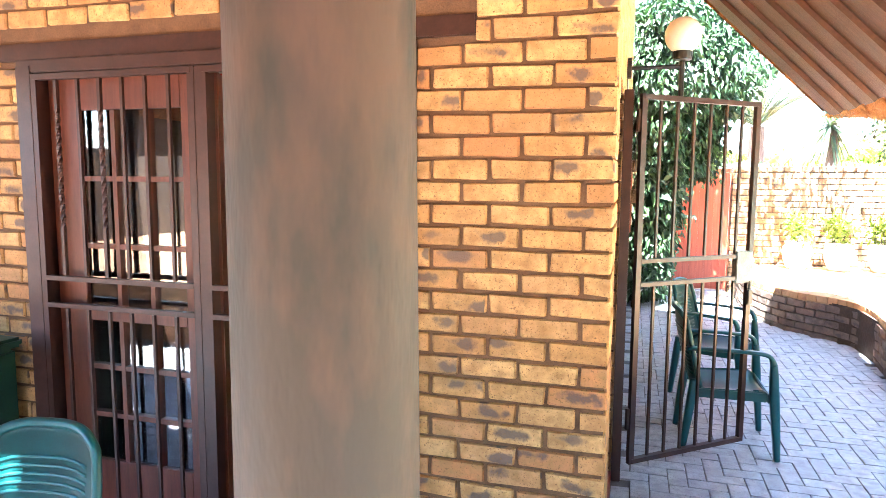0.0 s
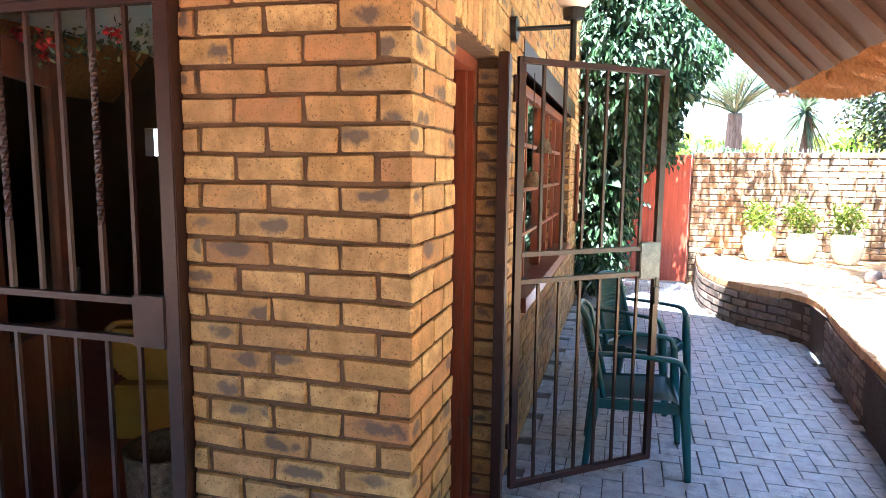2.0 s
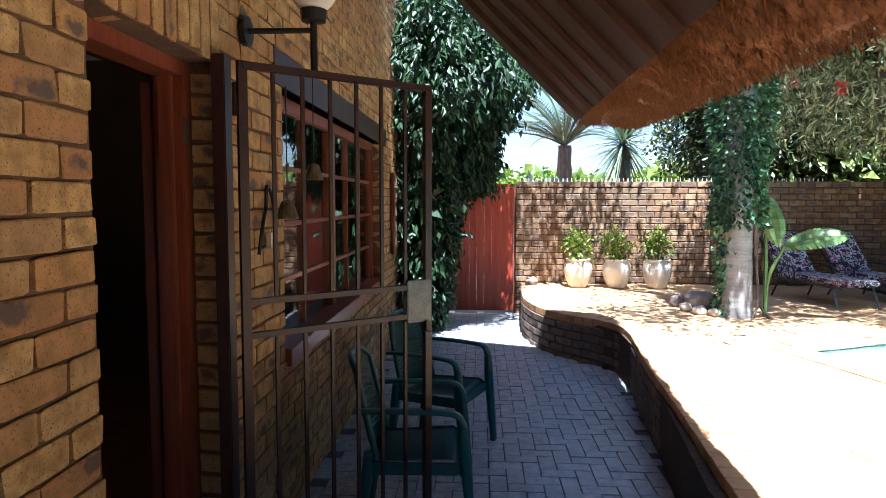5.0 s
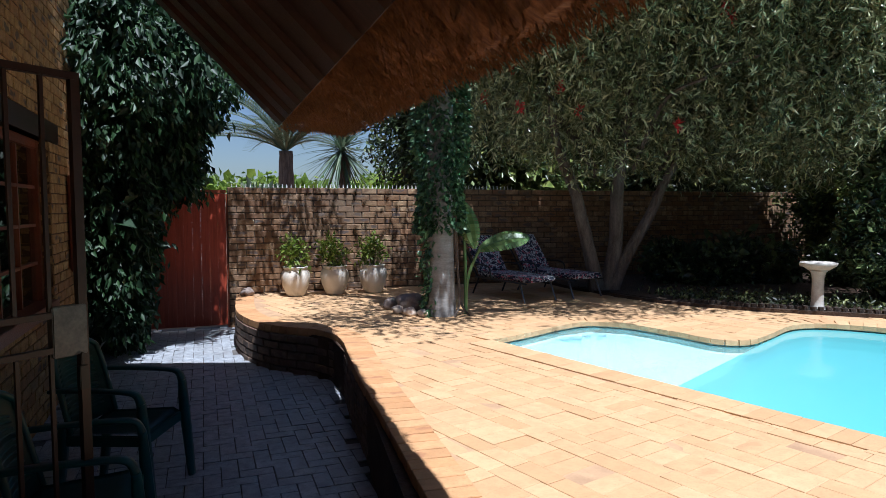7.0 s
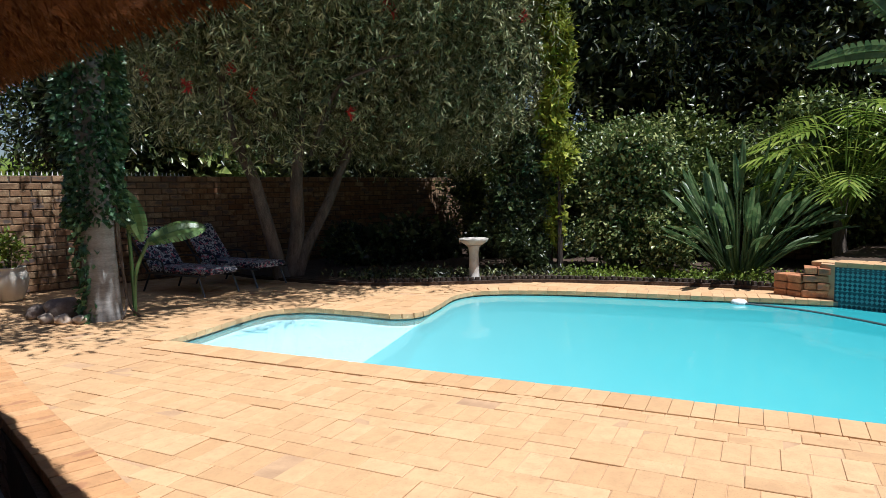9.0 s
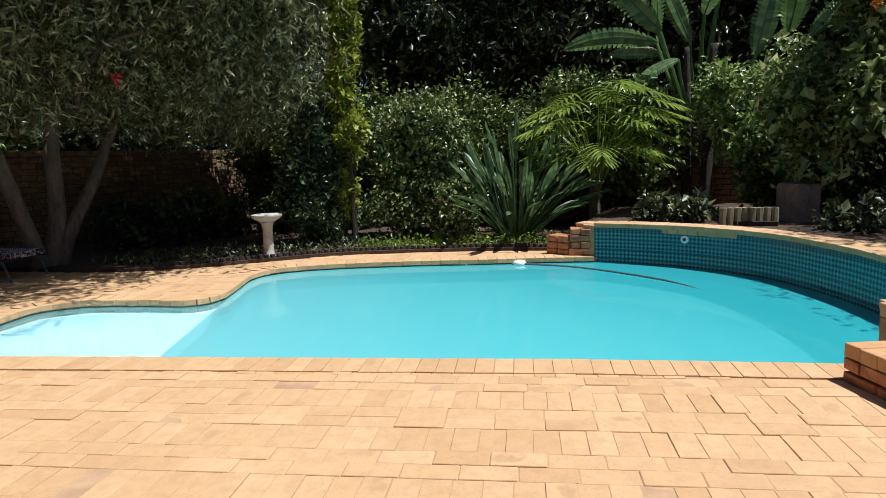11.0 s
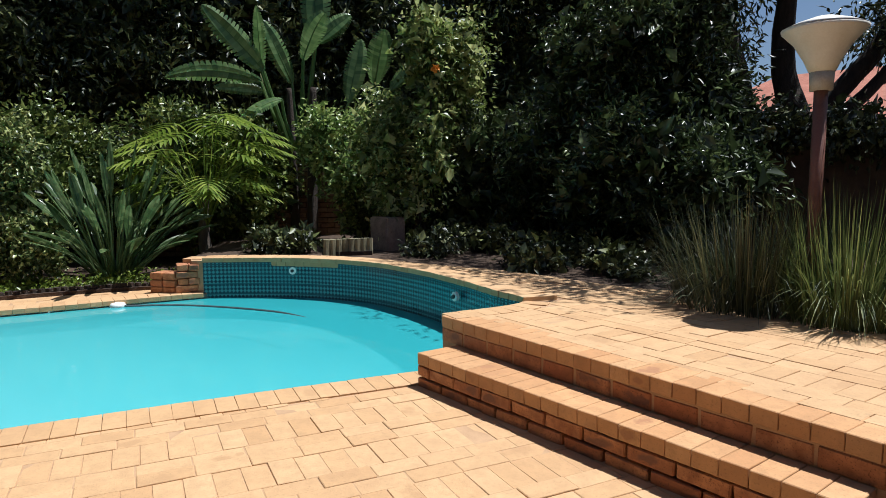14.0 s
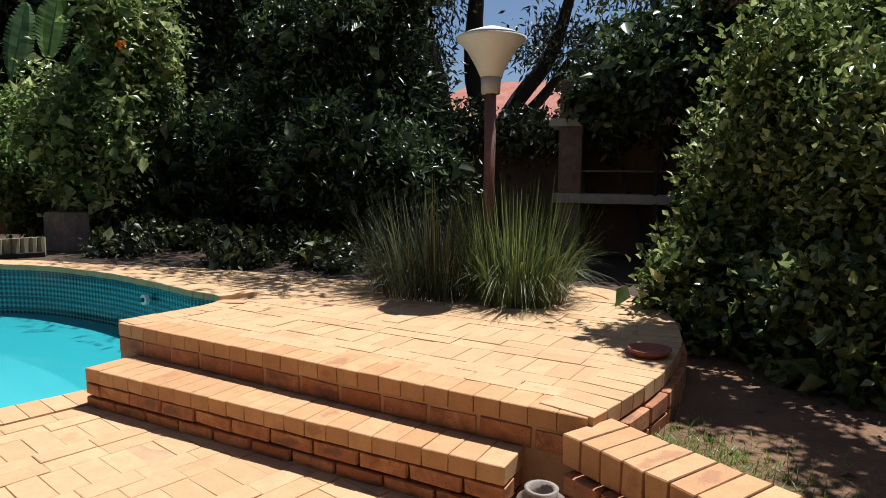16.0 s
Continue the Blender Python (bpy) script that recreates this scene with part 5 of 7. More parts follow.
crown("crown", high, 150, 13, 0.12, 0.11, 0.05, L_DARK, tr, "unseen leafy crown added to dapple the wall", low=0.1, droop=0.5)
leaves("ivy_leaves", pp, dd, rng.uniform(0.045, 0.09, len(pp)), rng.uniform(0.035, 0.07, len(pp)), L_IVY, tr, "green ivy leaves")


def broad_leaf(name, parent, root, head, face, length, width, droop, mat, split=0.0, seg=14):
    """One broad leaf on a bent midrib, its two halves folded and torn into strips."""
    root, head, face = np.array(root, float), np.array(head, float), np.array(face, float)
    head /= np.linalg.norm(head)
    down = np.array([0, 0, -1.0])
    rib = [root + head * length * q + down * droop * length * q * q for q in np.linspace(0, 1, seg + 1)]
    V, F = [], []
    for g in (-1, 1):
        for j in range(seg):
            gap = split * rng.random()
            quad = []
            for q, end in ((j, 0), (j + 1, 1)):
                t = rib[min(q + 1, seg)] - rib[max(q - 1, 0)]
                t /= np.linalg.norm(t)
                side = np.cross(t, face)
                side /= np.linalg.norm(side) + 1e-9
                up = np.cross(side, t)
                s0 = (q + (gap if not end else -gap)) / seg
                w = width / 2 * max(0.0, math.sin(math.pi * min(1.0, 0.04 + 0.96 * (q / seg)))) ** 0.6
                quad.append((rib[q], rib[q] + g * side * w * 0.55 + up * 0.10 * w + t * 0.08 * w, rib[q] + g * side * w - up * 0.12 * w + t * (0.25 * w + (s0 - q / seg) * length)))
            k = len(V)
            V += [quad[0][0], quad[1][0], quad[1][1], quad[0][1], quad[1][2], quad[0][2]]
            F += [[k, k + 1, k + 2, k + 3], [k + 3, k + 2, k + 4, k + 5]]
    me = bpy.data.meshes.new(name)
    me.from_pydata([tuple(v) for v in V], [], F)
    me.materials.append(mat)
    me.update()
    ob = new(name, me)
    hang(ob, parent)
    rb = bmesh.new()
    tube(rb, rib, [0.012 * (1 - 0.8 * q / seg) * min(1.0, width * 4) for q in range(seg + 1)], 5)
    part("midrib", rb, mat, ob)
    return ob


sp = thing("young_banana_plant", "young plant with two broad green leaves beside the trunk", "plant", (3.92, 5.62, H1))
for e in ((0.14, -0.07, 0.74), (-0.05, -0.02, 1.26)):
    bm = bmesh.new()
    tube(bm, smooth_line([(0, 0, 0), (e[0] * 0.2, 0, e[2] * 0.55), e], 6), [0.018] * 13, 6)
    part("stalk", bm, L_BANANA, sp)
broad_leaf("broad_leaf", sp, (0.13, -0.06, 0.72), (0.9, -0.35, 0.55), (-0.3, -0.7, 0.75), 0.66, 0.27, 0.30, L_BANANA, 0.15)
broad_leaf("broad_leaf", sp, (-0.05, -0.02, 1.26), (0.25, -0.1, -0.9), (-0.4, -0.9, 0.1), 0.5, 0.22, 0.1, L_BANANA, 0.2)

# ---- bottlebrush tree over the loungers ----
bt = thing("bottlebrush_tree", "weeping bottlebrush tree with red flowers and leaning trunks", "tree", (6.95, 7.05, 0.45))
trunk("trunk", [(-0.58, -0.38, 0), (-0.72, -0.40, 0.45), (-0.98, -0.42, 1.35), (-1.32, -0.45, 2.1), (-1.6, -0.6, 3.4)], [0.12, 0.095, 0.08, 0.065, 0.035], M_BARK, bt)
trunk("trunk", [(-0.46, -0.36, 0), (-0.32, -0.38, 0.6), (-0.28, -0.40, 1.6), (-0.1, -0.5, 3.4)], [0.12, 0.10, 0.085, 0.04], M_BARK, bt)
trunk("trunk", [(-0.40, -0.42, 0), (-0.2, -0.45, 0.45), (0.22, -0.50, 1.15), (0.48, -0.55, 1.7), (1.3, -0.8, 3.0)], [0.11, 0.085, 0.07, 0.06, 0.035], M_BARK, bt)
for q in range(14):
    a = rng.uniform(0, 6.28)
    bm = bmesh.new()
    z = rng.uniform(1.9, 2.8)
    tube(bm, smooth_line([(0.5 * math.cos(a), 0.3 * math.sin(a) - 0.2, z - 0.3), (1.2 * math.cos(a), 0.9 * math.sin(a) - 0.4, z + 0.5), (2.3 * math.cos(a), 1.5 * math.sin(a) - 0.8, z + 0.6)], 4), [0.03] * 5 + [0.018] * 4, 6)
    part("limb", bm, M_BARK, bt)
blobs = [(0.2, -0.5, 3.5, 2.6, 1.5, 1.6), (-1.4, -0.2, 3.6, 1.7, 1.3, 1.8), (1.5, -1.2, 3.2, 1.7, 1.6, 1.7), (0.2, -1.2, 4.6, 2.4, 1.8, 1.3), (1.7, -2.1, 3.2, 1.3, 1.2, 1.7), (1.2, 0.2, 3.2, 1.9, 0.9, 1.6), (-1.9, -1.7, 4.7, 1.8, 1.4, 1.0), (0.3, -2.4, 4.6, 1.9, 1.3, 1.0), (2.2, -0.9, 4.3, 1.7, 1.4, 1.2), (2.7, -0.1, 3.8, 1.3, 1.0, 1.1), (3.7, -0.3, 3.7, 1.2, 1.0, 1.1), (2.0, 0.2, 3.2, 1.4, 0.8, 0.9), (3.4, 0.3, 3.4, 1.4, 0.8, 1.0)]
c, _ = blob_points(blobs, 6200, 0.45, 0.3)
ps, ds = [], []
for p in c:
    ln = rng.uniform(0.35, 1.15)
    dx, dy = rng.normal(0, 0.16, 2)
    s = rng.random(24)
    q = np.stack([p[0] + dx * s, p[1] + dy * s, p[2] - ln * s], 1) + rng.normal(0, 0.025, (24, 3))
    e = np.stack([rng.normal(0, 0.7, 24), rng.normal(0, 0.7, 24), -0.55 + rng.normal(0, 0.45, 24)], 1)
    ps.append(q)
    ds.append(e)
ps, ds = np.vstack(ps), np.vstack(ds)
ok = ps[:, 2] > 1.72 + 0.15 * np.sin(ps[:, 0] * 2.3) + 0.2 * np.sin(ps[:, 1] * 3 + ps[:, 0] * 5)
ps, ds = ps[ok], ds[ok]
leaves("weeping_leaves", ps, ds, rng.uniform(0.08, 0.15, len(ps)), rng.uniform(0.017, 0.030, len(ps)), L_BOTTLE, bt, "narrow grey-green hanging leaves", up_bias=0.3)
crown("inner_foliage", [(*b[:3], *(0.62 * v for v in b[3:6])) for b in blobs], 2600, 8, 0.1, 0.18, 0.06, L_BOTTLE, bt, "shaded inner leaves", low=0.1, droop=0.8, floor=1.85)
over = [(-1.5, -3.0, 4.5, 2.0, 1.3, 0.6), (0.8, -3.3, 4.4, 1.8, 1.2, 0.6), (-3.2, -2.2, 4.6, 1.6, 1.4, 0.6), (2.4, -2.6, 4.5, 1.3, 1.2, 0.6), (-3.7, -3.1, 4.5, 1.3, 1.0, 0.5)]
crown("overhang_foliage", over, 480, 16, 0.16, 0.15, 0.05, L_BOTTLE, bt, "leaves overhanging the terrace", low=0.1, droop=0.8)
for q in over:
    bm = bmesh.new()
    tube(bm, smooth_line([(0.0, -0.3, 2.6), (q[0] * 0.5, q[1] * 0.5, 4.0), q[:3]], 4), [0.05] * 4 + [0.03] * 4 + [0.015], 6)
    part("limb", bm, M_BARK, bt)
facing = np.nonzero((c @ np.array([-0.6, -0.8, 0.0]) > 1.3) & (c[:, 2] > 2.2))[0]
ix = rng.choice(facing, 70)
for i in ix:
    q = np.repeat(c[i][None] * [1.03, 1.06, 1], 60, 0) + rng.normal(0, 0.012, (60, 3)) + np.outer(rng.random(60), [0, 0, -0.10])
    leaves("flower", q, rng.normal(size=(60, 3)), np.full(60, 0.075), np.full(60, 0.012), M_RED, bt, "red brush flower")

# ---- creeper on the house wall ----
cr = thing("wall_creeper", "dense dark green creeper hanging on the house wall", "creeper", (0.3, 7.1, 0))
blobs = [(0.05, -0.3, 3.1, 0.6, 0.95, 1.2), (0.25, 0.4, 2.7, 0.75, 0.9, 1.0), (0.50, 0.1, 3.2, 0.8, 1.0, 0.8), (-0.1, -0.3, 1.6, 0.42, 0.6, 1.2), (0.0, 0.2, 1.2, 0.38, 0.8, 1.0), (-0.1, 0.0, 0.55, 0.32, 0.75, 0.6), (0.4, 0.5, 2.3, 0.5, 0.6, 0.7)]
crown("creeper_leaves", blobs, 2500, 13, 0.07, 0.12, 0.055, L_CREEPER, cr, low=0.6, droop=1.3, floor=0.05, core=0.5)
for q in range(6):
    bm = bmesh.new()
    y = rng.uniform(-0.8, 0.8)
    tube(bm, smooth_line([(-0.2, y, 0), (-0.1, y + 0.1, 1.0), (-0.15, y - 0.1, 2.0), (0.1, y, 3.2)], 5), 0.02, 6)
    part("vine_stem", bm, M_DARKBARK, cr)

# ---- garden wall planting on the pool's far side ----


def shrub(name, label, at, blobs, clusters, per, spread, L, W, mat, low=0.5, rough=0.4, droop=0.2, stems=5, category="shrub", floor=0.03):
    t = thing(name, label, category, at)
    top = max(b[2] for b in blobs)
    wide = max(b[3] for b in blobs)
    for q in range(stems):
        a = rng.uniform(0, 6.28)
        b = blobs[q % len(blobs)]
        bm = bmesh.new()
        tube(bm, smooth_line([(0.08 * math.cos(a), 0.08 * math.sin(a), -0.02), (b[0] * 0.5 + 0.1 * math.cos(a), b[1] * 0.5 + 0.1 * math.sin(a), b[2] * 0.5), (b[0], b[1], b[2])], 4), [0.03] * 4 + [0.02] * 4 + [0.01], 6)
        part("stem", bm, M_DARKBARK, t)
    lumps = [(b[0], b[1], b[2], b[3] * 0.8, b[4] * 0.8, b[5] * 0.8) for b in blobs]
    for b in blobs:
        for q in range(9):
            v = rng.normal(size=3)
            v /= np.linalg.norm(v)
            k = rng.uniform(0.30, 0.48)
            lumps.append((*(np.array(b[:3]) + v * np.array(b[3:6]) * 0.66), b[3] * k, b[4] * k, b[5] * k))
    crown("foliage", lumps, int(clusters * 1.5), per, spread, L * 1.1, W * 1.15, mat, t, low=low, rough=rough, droop=droop, floor=floor, core=0.5)
    return t


shrub("golden_conifer", "thin golden-green conifer at the edge of the bed", (8.95, 3.87, 0.45), [(0.05, 0.05, 0.7, 0.14, 0.16, 0.5), (0.0, -0.05, 1.6, 0.22, 0.24, 0.5), (-0.04, 0.0, 2.3, 0.16, 0.18, 0.6), (0.04, -0.05, 3.1, 0.17, 0.18, 0.7), (-0.03, 0.0, 3.9, 0.15, 0.15, 0.7), (-0.05, 0.1, 4.6, 0.14, 0.14, 0.6)], 480, 16, 0.035, 0.065, 0.02, L_GOLD, low=0.6, droop=-0.3, category="conifer")
shrub("grey_conifer", "dull knobbly grey-green shrub beside the bird bath", (8.72, 4.25, 0.45), [(0, 0, 0.5, 0.42, 0.42, 0.6), (0.1, 0.05, 1.1, 0.40, 0.42, 0.6), (-0.1, 0.2, 0.9, 0.3, 0.3, 0.5), (0.1, 0.0, 1.6, 0.35, 0.35, 0.4)], 800, 16, 0.045, 0.06, 0.022, L_SHADE, low=0.65, droop=-0.2, category="shrub")
shrub("flowering_shrub", "loose green shrub with pale variegated leaves", (9.55, 3.05, 0.47), [(0, 0.15, 0.8, 0.55, 0.55, 0.85), (0.1, -0.1, 1.5, 0.52, 0.5, 0.65), (-0.1, -0.5, 0.45, 0.45, 0.42, 0.5), (0.2, 0.45, 1.5, 0.5, 0.5, 0.7)], 760, 20, 0.07, 0.060, 0.038, L_FLOWER, low=0.5, rough=0.8)
shrub("wall_hedge", "creeper hedge covering the boundary wall", (11.7, 3.6, 0.47), [(0, 3.2, 1.2, 0.7, 1.6, 1.2), (0, 1.4, 1.3, 0.7, 1.6, 1.1), (0, -0.4, 1.3, 0.7, 1.5, 1.12), (0.0, -2.0, 1.3, 0.7, 1.3, 1.1), (0.1, -3.2, 1.2, 0.6, 1.0, 1.1)], 1700, 22, 0.09, 0.085, 0.052, L_HEDGE, low=0.6, rough=0.6, stems=8, category="hedge")
gc = thing("ground_cover", "low bright ground cover plants along the bed", "ground cover", (0, 0, 0), 0, "", "stuff")
q = resample(bed_front[21:], 0.11)
pp = np.repeat(q, 70, 0)
pp = np.stack([pp[:, 0] + 0.16 + np.abs(rng.normal(0, 0.34, len(pp))), pp[:, 1] + 0.08 + rng.normal(0, 0.1, len(pp)), 0.48 + np.abs(rng.normal(0, 0.06, len(pp)))], 1)
leaves("low_leaves", pp, rng.normal(size=(len(pp), 3)) + [0, 0, 0.6], rng.uniform(0.03, 0.07, len(pp)), rng.uniform(0.02, 0.04, len(pp)), L_BRIGHT, gc)
# Dark leaves along this stretch stand in for the tree's shade.
q = np.repeat(resample(bed_front[6:24], 0.11), 60, 0)
q = np.stack([q[:, 0] + 0.14 + np.abs(rng.normal(0, 0.45, len(q))), q[:, 1] + 0.1 + np.abs(rng.normal(0, 0.3, len(q))), 0.48 + np.abs(rng.normal(0, 0.05, len(q)))], 1)
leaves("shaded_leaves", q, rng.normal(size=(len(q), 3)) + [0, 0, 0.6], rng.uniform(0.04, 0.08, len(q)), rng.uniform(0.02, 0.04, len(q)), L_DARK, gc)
ed = setting("bed_edging", ribbon(bed_front + [0.05, 0.02], 0.42, 0.50), M_DARKBARK, "low dark log edging along the bed", "edging")
for p in resample(bed_front[8:], 0.075):
    bm = bmesh.new()
    tube(bm, [(p[0] + 0.06, p[1] + 0.03, 0.40), (p[0] + 0.06, p[1] + 0.03, 0.525 + 0.01 * rng.random())], 0.034, 7)
    part("log", bm, M_DARKBARK, ed)

st = thing("strelitzia", "large clump of grey-green strelitzia leaves", "plant", (9.75, 1.68, 0.47))
for q in range(84):
    a = q * 2.39996 + rng.normal(0, 0.2)
    lean = 0.08 + 1.15 * ((q + 0.5) / 84) ** 0.9
    h = np.array([math.cos(a) * lean, math.sin(a) * lean, 1.0])
    h /= np.linalg.norm(h)
    b0 = np.array([0.20 * math.cos(a) * rng.random(), 0.20 * math.sin(a) * rng.random(), -0.02])
    ln = rng.uniform(0.75, 1.25) * (1 - 0.3 * lean / 1.2)
    top = b0 + h * ln
    bm = bmesh.new()
    tube(bm, [b0, b0 + h * ln * 0.5 + np.array([0, 0, 0.03]), top], [0.016, 0.012, 0.009], 5)
    part("stalk", bm, L_BLADE, st)
    out = h + np.array([math.cos(a), math.sin(a), -0.3]) * 0.25 * lean + rng.normal(0, 0.08, 3)
    fc = np.array([-math.cos(a) * 0.8, -math.sin(a) * 0.8, lean]) + rng.normal(0, 0.55, 3) + [-0.3, 0, 0]
    broad_leaf("leaf", st, top, out, fc, rng.uniform(0.45, 0.72), rng.uniform(0.07, 0.115), rng.uniform(0.02, 0.32) * lean, L_BLADE, 0.0, 8)

ph = thing("philodendron", "philodendron with bright cut yellow-green leaves", "plant", (10.5, 0.68, 0.47))
R0, H0, LL = [], [], []
for q in range(44):
    a, e = rng.uniform(0, 6.28), rng.uniform(-0.9, 1.2)
    tip = np.array([0.6 * math.cos(a) * math.cos(e), 0.75 * math.sin(a) * math.cos(e), 1.55 + 0.5 * math.sin(e)]) * rng.uniform(0.8, 1.1)
    bm = bmesh.new()
    tube(bm, smooth_line([(0, 0, 0.6), (tip[0] * 0.4, tip[1] * 0.4, 1.2), tuple(tip)], 4), 0.008, 5)
    part("stalk", bm, L_BRIGHT, ph)
    out = np.array([math.cos(a), math.sin(a), -0.35])
    sd2 = np.array([-math.sin(a), math.cos(a), 0])
    for s in np.linspace(0, 1, 7):
        for g in (-1, 1):
            R0.append(tip + out * 0.42 * s)
            H0.append(out * (0.5 + s) + sd2 * g * (1.2 - 0.6 * s) + np.array([0, 0, 0.25]))
            LL.append(0.34 * (1.1 - 0.6 * s))
n = len(R0)
blades("cut_leaf", R0, H0, LL, np.full(n, 0.062), np.full(n, 0.35), L_BRIGHT, ph, seg=4)
trunk("trunk", [(0, 0, 0), (0.05, 0.05, 0.5), (0.0, 0.0, 1.2)], [0.09, 0.08, 0.06], M_BARK, ph)

bn = thing("wild_banana", "tall wild banana with big split green leaves", "plant", (12.0, -0.55, 1.3))
for q in range(4):
    x, y = rng.normal(0, 0.2, 2)
    trunk("stem", [(x, y, -0.52), (x * 1.2, y * 1.2, 1.0), (x * 1.4, y * 1.4, 1.9)], [0.08, 0.065, 0.04], M_DARKBARK, bn, 0.1, 10)
for y0, z0, tilt, ln, wd, dr in ((0.58, 2.0, 158, 1.6, 0.32, 0.35), (0.52, 2.15, 131, 1.35, 0.40, 0.05), (0.56, 2.15, 92, 1.0, 0.26, 0.0), (-0.30, 2.65, 90, 1.4, 0.52, 0.0), (-0.32, 2.6, 46, 0.8, 0.32, 0.12), (-0.80, 1.65, 78, 1.05, 0.36, 0.0), (-1.25, 2.0, 80, 0.95, 0.44, 0.05), (0.50, 1.85, 168, 0.85, 0.22, 0.15), (-1.5, 1.9, 52, 1.0, 0.30, 0.25), (0.1, 2.0, 112, 1.2, 0.34, 0.1), (0.25, 1.7, 195, 0.7, 0.24, 0.3), (-0.1, 2.3, 70, 1.1, 0.34, 0.3)):
    x0 = rng.uniform(-0.3, 0.3)
    a = radians(tilt)
    h = np.array([rng.normal(-0.1, 0.2), -math.cos(a), math.sin(a)])
    h = h / np.linalg.norm(h)
    bm = bmesh.new()
    tube(bm, smooth_line([(x0 * 0.3, y0 * 0.25, 0.9), (x0 * 0.8, y0 * 0.8, z0 - 0.35), (x0, y0, z0)], 5), [0.035] * 5 + [0.025] * 5 + [0.018], 6)
    part("leaf_stalk", bm, L_BANANA, bn)
    broad_leaf("leaf", bn, (x0, y0, z0), h, (-1.0, rng.normal(0, 0.35), rng.normal(0.35, 0.35)), ln, wd, dr, L_BANANA, 0.32, 18)

shrub("rose_shrub", "leafy green shrub with a few white flowers", (10.9, -1.5, 0.8), [(0, 0, 0.9, 0.6, 0.7, 0.9), (0.1, 0.3, 1.5, 0.55, 0.6, 0.6), (0.1, -0.6, 1.3, 0.6, 0.6, 0.7)], 620, 14, 0.07, 0.07, 0.045, L_OLIVE)
shrub("lantana_shrub", "tall loose green shrub with an orange flower", (9.75, -2.15, 0.8), [(0, 0, 1.1, 0.65, 0.6, 1.1), (0.3, -0.6, 2.2, 0.7, 0.65, 1.0), (0.2, 0.4, 1.6, 0.5, 0.5, 0.7), (-0.1, -0.2, 2.7, 0.4, 0.4, 0.6)], 420, 12, 0.10, 0.075, 0.04, L_VARI, low=0.35, rough=0.7)
fo = thing("orange_flower", "single orange flower on the tall shrub", "flower", (9.3, -2.35, 3.1))
leaves("petals", np.zeros((24, 3)), rng.normal(size=(24, 3)), np.full(24, 0.07), np.full(24, 0.05), M_ORANGE, fo)
# Shade over these shrubs is carried by their leaf colour.
shrub("dark_shrub", "big dark evergreen shrub behind the upper terrace", (9.1, -4.7, 0.8), [(0, 0, 1.3, 1.0, 1.1, 1.3), (-0.3, -0.8, 1.6, 1.0, 1.0, 1.6), (0.2, 0.3, 2.0, 0.9, 0.9, 1.2), (0, -0.7, 2.7, 1.0, 1.0, 1.0), (0.7, 1.1, 0.9, 0.9, 0.9, 1.1), (-0.9, -0.9, 0.8, 0.8, 0.8, 1.0), (1.2, 1.9, 0.6, 0.7, 0.8, 0.8)], 2100, 14, 0.09, 0.10, 0.034, L_SHADE, category="shrub")
shrub("dark_shrub", "dark evergreen shrub with glossy leaves by the tall grass", (7.4, -4.7, 0.8), [(0, 0, 0.6, 0.6, 0.7, 0.7), (0.3, -0.3, 0.9, 0.6, 0.6, 0.6), (0.5, 0.6, 0.9, 0.6, 0.6, 0.9)], 600, 14, 0.08, 0.10, 0.036, L_SHADE, category="shrub")
# Dark tree leaf colour used here to put shade on the low plants.
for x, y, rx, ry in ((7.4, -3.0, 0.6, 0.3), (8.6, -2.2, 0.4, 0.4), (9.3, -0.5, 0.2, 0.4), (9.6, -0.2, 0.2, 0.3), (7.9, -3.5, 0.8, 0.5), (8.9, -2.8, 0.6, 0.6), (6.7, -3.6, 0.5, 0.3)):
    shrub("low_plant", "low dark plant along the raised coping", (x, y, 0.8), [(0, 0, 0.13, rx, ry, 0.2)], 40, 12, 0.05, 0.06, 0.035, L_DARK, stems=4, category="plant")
# Dark shrubs added over the bed soil, in place of tree shade.
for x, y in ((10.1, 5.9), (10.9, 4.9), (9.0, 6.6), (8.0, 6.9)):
    shrub("shade_shrub", "low dark shrub added in place of tree shade on the bed", (x, y, 0.47), [(0, 0, 0.3, 0.6, 0.5, 0.4), (0.3, -0.2, 0.25, 0.5, 0.4, 0.35)], 220, 12, 0.07, 0.08, 0.04, L_SHADE, stems=4)
stump = thing("cement_block", "square pale cement block in the bed", "block", (9.6, -1.75, 0.78), 30)
part("block", boxes((-0.2, 0.2, -0.15, 0.15, 0, 0.45), bev=0.02), M_STONE, stump)
lg = setting("log_edging", boxes((8.95, 9.0, -1.5, -0.9, 0.75, 0.85)), M_DARKBARK, "short pale log edging in the raised bed", "edging")
for k in range(8):
    bm = bmesh.new()
    tube(bm, [(8.95 + 0.02 * k, -0.95 - 0.075 * k, 0.76), (8.95 + 0.02 * k, -0.95 - 0.075 * k, 1.0)], 0.042, 8)
    part("log", bm, M_LOG, lg)

# tall trees behind the boundary walls


def tree(at, label, blobs, clusters, per, spread, L, W, mat, trunks, low=0.45, droop=0.2, core=1.2):
    t = thing("tree", label, "tree", at)
    for pts, rad in trunks:
        trunk("trunk", pts, rad, M_DARKBARK, t, 0.2, 10)
    crown("crown", blobs, int(clusters * 1.6), per, spread, L * 1.15, W * 1.2, mat, t, low=low, rough=0.45, droop=droop, core=core)
    return t


